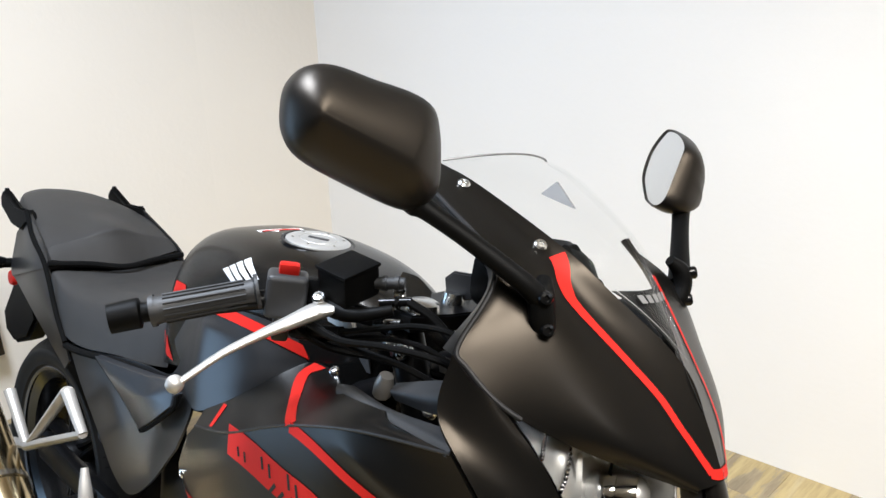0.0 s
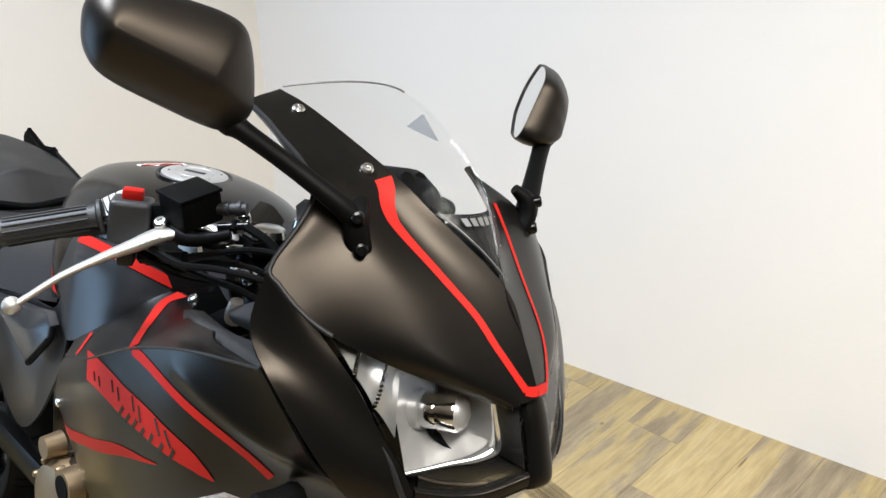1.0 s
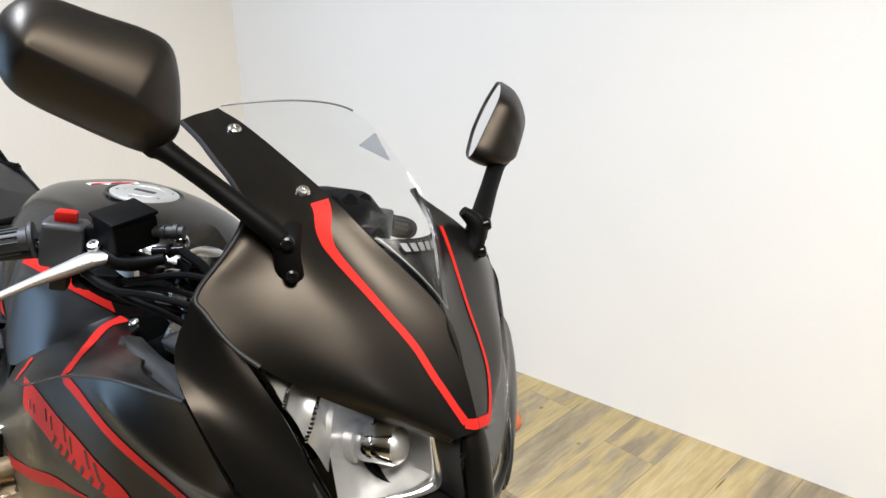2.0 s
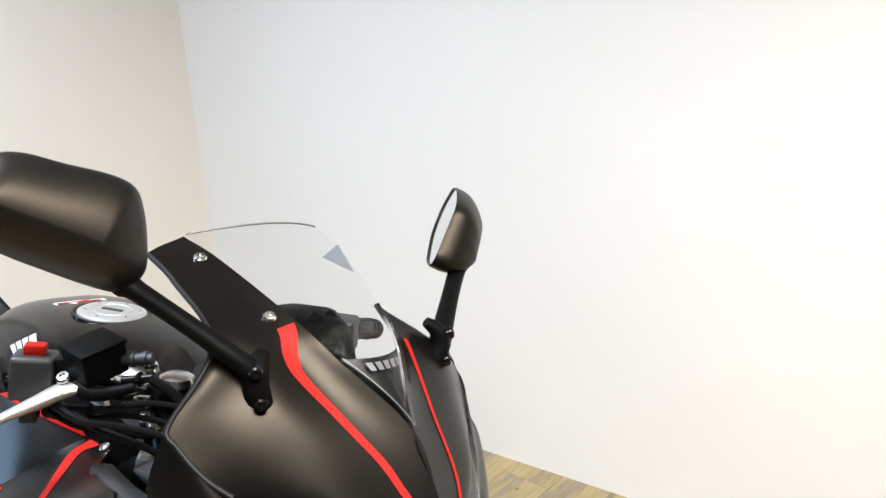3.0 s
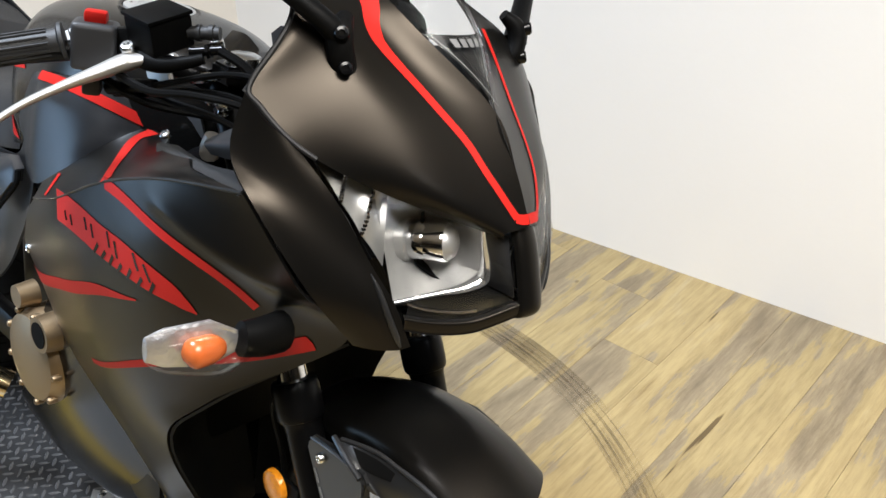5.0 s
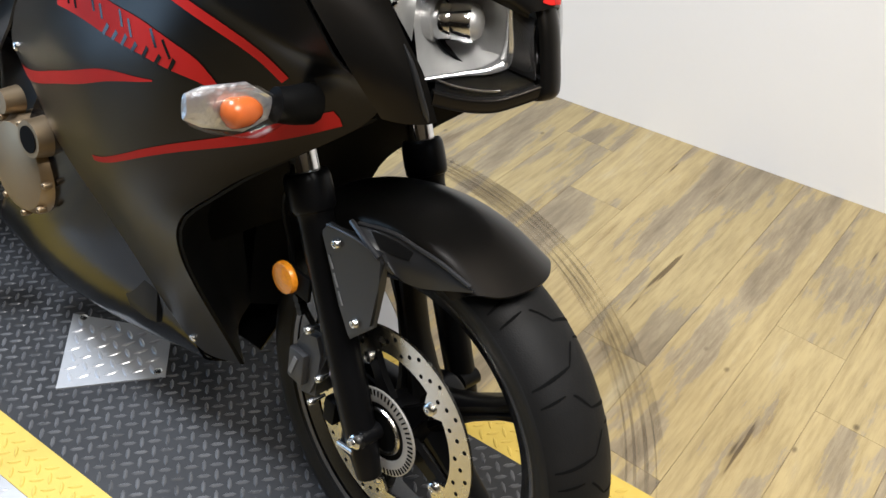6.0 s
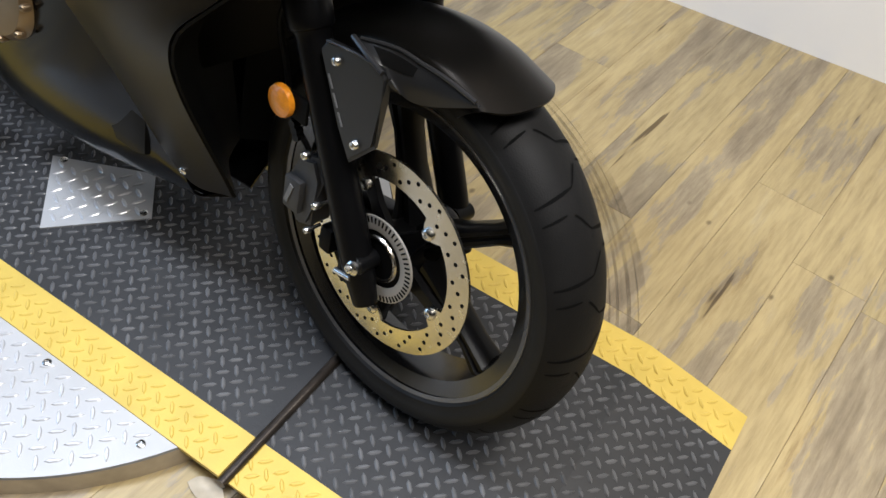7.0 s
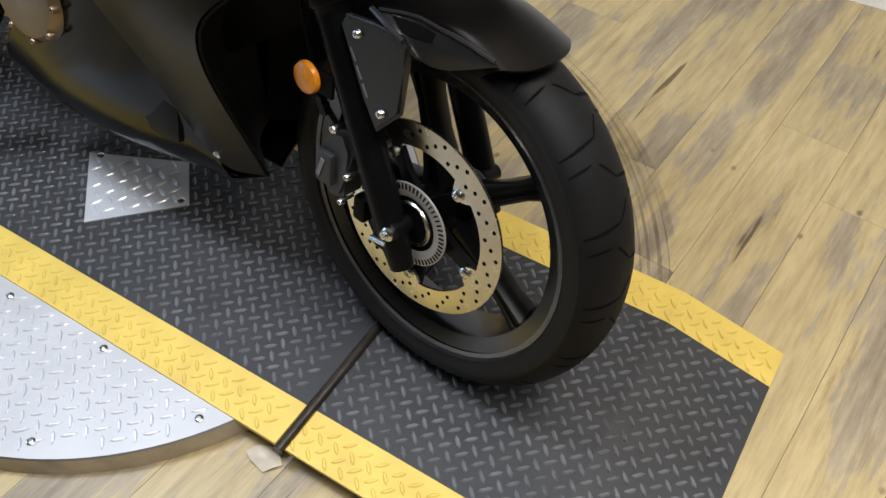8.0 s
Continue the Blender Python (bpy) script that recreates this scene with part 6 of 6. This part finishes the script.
# -- steering head --
bm = bmesh.new()
out = [(-0.335, -0.125), (-0.300, -0.13), (-0.285, -0.08), (-0.275, 0), (-0.285, 0.08), (-0.300, 0.13), (-0.335, 0.125), (-0.36, 0.05), (-0.365, 0), (-0.36, -0.05)]
prism(bm, out, 0.022, Matrix(((1, 0, 0, 0), (0, 0, 1, 0), (0, 1, 0, 0.925), (0, 0, 0, 1))), 0.003)
yoke = part("top_yoke", bm, FORK_BLACK, bike, "black top fork yoke")
for x, y, r, n in ((-0.312, -0.1, 0.022, 24), (-0.312, 0.1, 0.022, 24), (-0.345, 0, 0.015, 6)):
    bm = bmesh.new()
    lathe(bm, [(0.0001, 0.012), (r * 0.65, 0.012), (r * 0.9, 0.009), (r, 0.0)], n, Matrix.Translation((x, y, 0.947)) @ Matrix.Rotation(radians(90), 4, "X"))
    part("fork_cap", bm, BOLT, yoke, "bright fork cap")
bm = bmesh.new()
prism(bm, [(-0.018, 0), (0.0, -0.006), (0.02, 0.0), (0.022, 0.02), (0.012, 0.03), (-0.012, 0.03), (-0.022, 0.02)], 0.008, pose(-0.309, -0.040, 0.957, 0, 0, 35), 0.002)
key = part("ignition_key", bm, SWITCH, bike, "ignition key with a grey head")
bm = bmesh.new()
lathe(bm, [(0.0001, 0.012), (0.012, 0.012), (0.015, 0.0), (0.015, -0.02)], 20, Matrix.Translation((-0.315, -0.046, 0.950)) @ Matrix.Rotation(radians(90), 4, "X"))
part("ignition_lock", bm, BOLT, key)

# -- handlebars --
def bar(sy, lever):
    s = V((1, -sy, 1))
    dx = 0.05 if sy > 0 else 0.0
    pts = {k: V(p) * s + V((dx, 0, 0)) for k, p in dict(clamp=(-0.345, -0.105, 0.915), knee=(-0.385, -0.16, 0.935), sw0=(-0.408, -0.195, 0.946), sw1=(-0.438, -0.238, 0.948), g0=(-0.440, -0.242, 0.948), g1=(-0.500, -0.345, 0.918), e0=(-0.503, -0.350, 0.917), e1=(-0.521, -0.383, 0.907)).items()}
    bm = bmesh.new()
    tube(bm, [pts["clamp"], pts["knee"], pts["sw0"], pts["g1"]], 0.0115, 12, 4)
    hb = part("handlebar", bm, FORK_BLACK, bike, "black clip-on handlebar")
    d = (pts["g1"] - pts["g0"]).normalized()
    bm = bmesh.new()
    ln = (pts["g1"] - pts["g0"]).length
    tube(bm, [pts["g0"], pts["g0"] + d * 0.004, pts["g0"] + d * 0.006, pts["g0"] + d * 0.012, pts["g1"] - d * 0.012, pts["g1"] - d * 0.006, pts["g1"]], [0.021, 0.021, 0.018, 0.0155, 0.0160, 0.0185, 0.0185], 18, 2)
    gp = part("grip", bm, GRIP, hb, "ribbed black rubber grip")
    bm = bmesh.new()
    sd = d.orthogonal().normalized()
    ot = d.cross(sd)
    for k in range(14):
        a = 2 * math.pi * k / 14
        w = math.cos(a) * sd + math.sin(a) * ot
        tube(bm, [pts["g0"] + d * 0.016 + w * 0.0160, pts["g1"] - d * 0.016 + w * 0.0163], 0.0014, 5, 2)
    part("grip_rib", bm, GRIP, gp)["kind"] = "stuff"
    bm = bmesh.new()
    tube(bm, [pts["g1"], pts["e0"] + d * 0.003, pts["e0"] + d * 0.005, pts["e0"] + d * 0.012, pts["e1"]], [0.012, 0.012, 0.0175, 0.0178, 0.0172], 18, 2)
    part("bar_end", bm, PLASTIC, hb, "black bar-end weight")
    # switch box
    bm = bmesh.new()
    c = (pts["sw0"] + pts["sw1"]) / 2
    rot = (pts["sw1"] - pts["sw0"]).to_track_quat("Y", "Z").to_matrix().to_4x4()
    box(bm, (-0.021, -0.024, -0.026), (0.021, 0.024, 0.026), Matrix.Translation(c) @ rot, 0.007, 3)
    box(bm, (-0.015, -0.008, -0.055), (0.012, 0.012, -0.02), Matrix.Translation(c) @ rot, 0.005)
    swb = part("switch_box", bm, SWITCH, hb, "black handlebar switch box")
    if lever:
        bm = bmesh.new()
        box(bm, (-0.010, -0.012, 0.024), (0.010, 0.012, 0.038), Matrix.Translation(c) @ rot, 0.004, 2)
        part("stop_switch", bm, RED, swb, "red engine stop switch")
        # dark dome that draws the shade in the start button's recess
        bm = bmesh.new()
        bolt_head(bm, Matrix.Translation(c) @ rot @ V((0.0215, 0.004, 0.0)), rot @ V((1, 0, 0)), 0.006, 0.002)
        part("start_recess", bm, RECESS_BLACK, swb)
    return hb, pts


bar_r, PR = bar(-1, True)
bar_l, PL = bar(1, False)
# reservoir and master cylinder
bm = bmesh.new()
box(bm, (-0.024, -0.027, -0.020), (0.024, 0.027, 0.017), pose(-0.364, -0.174, 0.976, 14, 4, 4), 0.004, 2)
res = part("brake_reservoir", bm, PLASTIC, bar_r, "black brake fluid reservoir")
bm = bmesh.new()
box(bm, (-0.0255, -0.0285, 0.017), (0.0255, 0.0285, 0.0215), pose(-0.364, -0.174, 0.976, 14, 4, 4), 0.002, 2)
part("reservoir_lid", bm, PLASTIC, res)
bm = bmesh.new()
tube(bm, [(-0.405, -0.185, 0.950), (-0.365, -0.190, 0.943), (-0.335, -0.184, 0.944), (-0.312, -0.172, 0.952), (-0.300, -0.160, 0.958)], [0.010, 0.011, 0.009, 0.007, 0.006], 12, 4)
box(bm, (-0.016, -0.012, -0.014), (0.016, 0.012, 0.014), pose(-0.395, -0.192, 0.958, 0, -10, 25), 0.004)
part("master_cylinder", bm, PLASTIC, bar_r, "black brake master cylinder")
bm = bmesh.new()
tube(bm, [(-0.316, -0.166, 0.962), (-0.286, -0.146, 0.970)], 0.0052, 10, 2)
tube(bm, [(-0.300, -0.156, 0.966), (-0.297, -0.154, 0.967)], 0.0085, 6, 2)
part("banjo_bolt", bm, GLOSS, bar_r)
# lever
LEV = [(-0.360, -0.190, 0.945), (-0.378, -0.204, 0.938), (-0.389, -0.232, 0.925), (-0.402, -0.262, 0.910), (-0.416, -0.300, 0.889), (-0.426, -0.332, 0.866), (-0.430, -0.345, 0.857)]
bm = bmesh.new()
tube(bm, LEV, [0.012, 0.020, 0.0160, 0.0110, 0.0088, 0.0078, 0.0080], 16, 6, 0.5)
lev = part("brake_lever", bm, ALU, bar_r, "polished aluminium brake lever")
bm = bmesh.new()
bmesh.ops.create_uvsphere(bm, u_segments=16, v_segments=10, radius=0.0105, matrix=Matrix.Translation((-0.431, -0.348, 0.856)))
part("lever_ball", bm, ALU, lev)
bm = bmesh.new()
bolt_head(bm, (-0.378, -0.203, 0.953), (0.25, -0.5, 0.85), 0.0085, 0.006)
part("lever_pivot", bm, BOLT, lev)
# cables and hoses
bm = bmesh.new()
tube(bm, [(-0.375, -0.215, 0.925), (-0.33, -0.205, 0.918), (-0.27, -0.19, 0.928), (-0.21, -0.16, 0.925), (-0.18, -0.10, 0.88), (-0.22, -0.03, 0.80)], [0.005, 0.0045, 0.004, 0.004, 0.004, 0.004], 8, 6)
tube(bm, [(-0.36, -0.205, 0.918), (-0.31, -0.19, 0.910), (-0.25, -0.17, 0.905), (-0.21, -0.12, 0.87), (-0.24, -0.04, 0.80)], [0.0045, 0.0045, 0.004, 0.004, 0.004], 8, 6)
tube(bm, [(-0.288, -0.148, 0.969), (-0.255, -0.135, 0.955), (-0.225, -0.12, 0.92), (-0.235, -0.07, 0.85), (-0.24, -0.05, 0.75)], 0.0055, 8, 6)
tube(bm, [(-0.42, -0.215, 0.915), (-0.38, -0.18, 0.89), (-0.33, -0.12, 0.88), (-0.28, -0.06, 0.86)], 0.005, 8, 6)
tube(bm, [(-0.40, -0.16, 0.93), (-0.36, -0.10, 0.90), (-0.30, -0.08, 0.84), (-0.27, -0.07, 0.76)], 0.006, 8, 6)
part("control_cable", bm, PLASTIC, bike, "black control cables")
for p in ((-0.305, -0.13, 0.905), (-0.27, -0.115, 0.865), (-0.30, -0.12, 0.85), (-0.255, -0.125, 0.845)):
    bm = bmesh.new()
    bolt_head(bm, p, (0.4, -0.8, 0.4), 0.009, 0.008)
    part("clamp_bolt", bm, BOLT, bike)
# hardware between the bars, the tank and the fairing
bm = bmesh.new()
tube(bm, [(-0.345, -0.150, 0.976), (-0.318, -0.128, 0.980)], 0.0075, 12, 2)
tube(bm, [(-0.338, -0.144, 0.977), (-0.334, -0.141, 0.9775)], 0.0092, 12, 2)
tube(bm, [(-0.327, -0.135, 0.979), (-0.323, -0.132, 0.9795)], 0.0092, 12, 2)
part("brake_switch", bm, GRIP, bar_r, "black ribbed brake light switch")
bm = bmesh.new()
bolt_head(bm, (-0.332, -0.122, 0.966), (0.3, -0.5, 0.8), 0.008, 0.006)
part("switch_screw", bm, BOLT, bar_r)
# added bright plate where the tank's side only shows a reflection
bm = bmesh.new()
prism(bm, [(-0.418, 0.921), (-0.400, 0.931), (-0.368, 0.926), (-0.362, 0.915), (-0.392, 0.908), (-0.412, 0.909)], 0.006, Matrix.Translation((0, -0.160, 0)), 0.0015)
part("glint_plate", bm, ALU, bar_r, "bright plate added for a reflection below the lever")
bm = bmesh.new()
tube(bm, [(-0.345, -0.142, 0.925), (-0.330, -0.138, 0.930)], [0.007, 0.008], 6, 2)
tube(bm, [(-0.330, -0.138, 0.930), (-0.312, -0.132, 0.934)], 0.0048, 10, 2)
part("cable_adjuster", bm, BOLT, bike, "bright cable adjuster")
bm = bmesh.new()
tube(bm, [(-0.429, -0.197, 0.897), (-0.395, -0.190, 0.906), (-0.357, -0.182, 0.916)], [0.009, 0.0085, 0.007], 12, 3)
tube(bm, [(-0.357, -0.182, 0.916), (-0.299, -0.167, 0.938), (-0.262, -0.158, 0.950), (-0.225, -0.150, 0.955), (-0.195, -0.130, 0.945)], 0.0036, 8, 5)
tube(bm, [(-0.430, -0.190, 0.888), (-0.372, -0.176, 0.902), (-0.318, -0.158, 0.918), (-0.260, -0.140, 0.922), (-0.215, -0.115, 0.90)], 0.0036, 8, 5)
part("throttle_cable", bm, PLASTIC, bike, "black throttle cables with a rubber boot")
for p, way, r in (((-0.337, -0.118, 0.901), (0.2, -0.9, 0.4), 0.011), ((-0.322, -0.112, 0.888), (0.2, -0.9, 0.3), 0.008), ((-0.399, -0.133, 0.930), (0.0, -0.8, 0.6), 0.009)):
    bm = bmesh.new()
    bolt_head(bm, p, way, r, 0.010)
    part("clamp_bolt", bm, BOLT, bike)
bm = bmesh.new()
tube(bm, [(-0.352, -0.112, 0.828), (-0.346, -0.115, 0.842), (-0.342, -0.116, 0.856)], [0.012, 0.0125, 0.009], 10, 2)
part("frame_bolt", bm, ALU, bike, "bare aluminium frame bolt")
plate = Sheet([[(-0.402, -0.052, 0.965), (-0.372, -0.053, 0.966), (-0.343, -0.055, 0.955)], [(-0.392, -0.070, 0.957), (-0.360, -0.072, 0.955), (-0.330, -0.072, 0.948)], [(-0.382, -0.087, 0.951), (-0.352, -0.088, 0.948), (-0.324, -0.087, 0.940)]])
bm = bmesh.new()
plate.mesh(bm, 3, 3, 0.004, 1)
part("tank_nose_plate", bm, TANK_PAINT, bike, "smooth black plate before the tank")
bm = bmesh.new()
box(bm, (-0.34, -0.10, 0.80), (-0.24, 0.10, 0.86), None, 0.01)
part("lower_yoke", bm, FORK_BLACK, bike, "black lower fork yoke")

# ---- mesh screen by the side wall ----
stand = thing("mesh_screen", pose(-2.211, -0.268, 0.20, 0, 0, 80.8), "dark framed white wire mesh panel hung on the side wall", "screen")
bm = bmesh.new()
for a, b in (((-0.35, 0, 0), (-0.30, 0.066, 1.5)), ((0.30, 0, 0), (0.35, 0.066, 1.5)), ((-0.299, 0, 0), (0.299, 0.066, 0.09)), ((-0.299, 0, 1.42), (0.299, 0.066, 1.5))):
    box(bm, a, b, None, 0.003)
part("frame", bm, ROD, stand)
for x0 in (-0.299, 0.239):
    bm = bmesh.new()
    box(bm, (x0, 0.006, 0.092), (x0 + 0.06, 0.022, 1.418), None, 0.003)
    part("wood_strip", bm, EDGE_VINYL, stand, "brown wooden strip")
for z in (0.03, 0.75, 1.46):
    for x in (-0.325, 0.325):
        bm = bmesh.new()
        bolt_head(bm, (x, 0.0, z), (0, -1, 0), 0.010, 0.004)
        part("frame_screw", bm, BOLT, stand)
bm = bmesh.new()
box(bm, (-0.30, 0.012, 0.10), (0.30, 0.018, 1.42))
part("backing", bm, WALL, stand, "white board behind the mesh")
bm = bmesh.new()
for k in range(34):
    for sg in (-1, 1):
        x0, z0 = -0.30 + 0.6 * ((k * 0.618) % 1), 0.12 + 0.04 * k
        tube(bm, [(-0.30, 0.008, z0), (0.30, 0.008, max(0.1, min(1.42, z0 + sg * 0.35)))], 0.002, 5, 1)
part("wire_mesh", bm, GREY_PRINT, stand)["kind"] = "stuff"

# ---- rubber marks on the floor ----
def mark_material(name, scale, low, high):
    m = bpy.data.materials.new(name)
    m.use_nodes = True
    nt = m.node_tree
    b = nt.nodes["Principled BSDF"]
    b.inputs["Base Color"].default_value, b.inputs["Roughness"].default_value = (0.10, 0.072, 0.04, 1), 0.5
    tc, n, r = nt.nodes.new("ShaderNodeTexCoord"), nt.nodes.new("ShaderNodeTexNoise"), nt.nodes.new("ShaderNodeMapRange")
    n.inputs["Scale"].default_value, n.inputs["Detail"].default_value = scale, 8
    nt.links.new(tc.outputs["Object"], n.inputs["Vector"])
    r.inputs[1].default_value, r.inputs[2].default_value, r.inputs[3].default_value, r.inputs[4].default_value = 0.38, 0.7, low, high
    nt.links.new(n.outputs["Fac"], r.inputs[0])
    nt.links.new(r.outputs[0], b.inputs["Alpha"])
    return m


MARK = mark_material("rubbed_dark_mark", 7, 0.05, 0.42)
SMUDGE = mark_material("brown_floor_smudge", 4, 0.02, 0.50)
for r0, r1, mat in ((0.950, 0.954, MARK), (0.964, 0.970, MARK), (0.984, 0.992, MARK), (1.004, 1.007, MARK), (0.942, 0.978, SMUDGE), (0.972, 1.022, SMUDGE)):
    bm = bmesh.new()
    rows = []
    for k in range(121):
        a = radians(-25 + 150 * k / 120)
        rows.append([TABLE @ V((CX + 0.01 + r * math.cos(a), CY + 0.01 + r * math.sin(a), FLOOR + 0.0004 + 0.0003 * (mat is MARK) + 0.0002 * (r0 > 0.971))) for r in (r0, r1)])
    bridge(bm, rows, False, False)
    part("skid_mark", bm, mat, floor, "dark curved tyre rub mark")

# ---- floor boards ----
PW, PL_ = 0.152, 1.22
rng = random.Random(7)


def board_box(bm, x, y0, y1):
    box(bm, (x - PW / 2 + 0.0003, y0 + 0.0003, -0.004), (x + PW / 2 - 0.0003, y1 - 0.0003, 0), None, 0.0004, 1)


def board_mesh(length):
    bm = bmesh.new()
    board_box(bm, 0, 0, length)
    me = bpy.data.meshes.new("board")
    bmesh.ops.recalc_face_normals(bm, faces=bm.faces)
    bm.to_mesh(me)
    bm.free()
    me.materials.append(PLANK)
    return me


full = board_mesh(PL_)
far = []
for i in range(-21, 33):
    x = 0.042 + i * PW
    back = 1.235 + (x + 2.05) * 0.1053 + 0.10
    y = -1.9 + rng.random() * PL_ - PL_ * 3
    while y < back:
        end = min(y + PL_, back)
        if y > -1.9 and i < 15 and end - y > 0.02:
            ob = new("board", full if end - y > PL_ - 0.001 else board_mesh(end - y))
            ob.parent = floor
            ob.location = (x, y, FLOOR)
        else:
            far.append((x, max(y, -6.0), end))
        y += PL_
bm = bmesh.new()
for x, y0, y1 in far:
    if y1 - y0 > 0.02:
        vs = [bm.verts.new((x + sx * (PW / 2 - 0.0003), yy, zz)) for zz in (-0.003, 0) for sx, yy in ((-1, y0), (1, y0), (1, y1 - 0.0005), (-1, y1 - 0.0005))]
        for q in ((4, 5, 6, 7), (0, 1, 5, 4), (1, 2, 6, 5), (2, 3, 7, 6), (3, 0, 4, 7)):
            bm.faces.new([vs[k] for k in q])
rest = part("far_boards", bm, PLANK, floor, smooth=False)
rest.location = (0, 0, FLOOR)
rest["kind"] = "stuff"
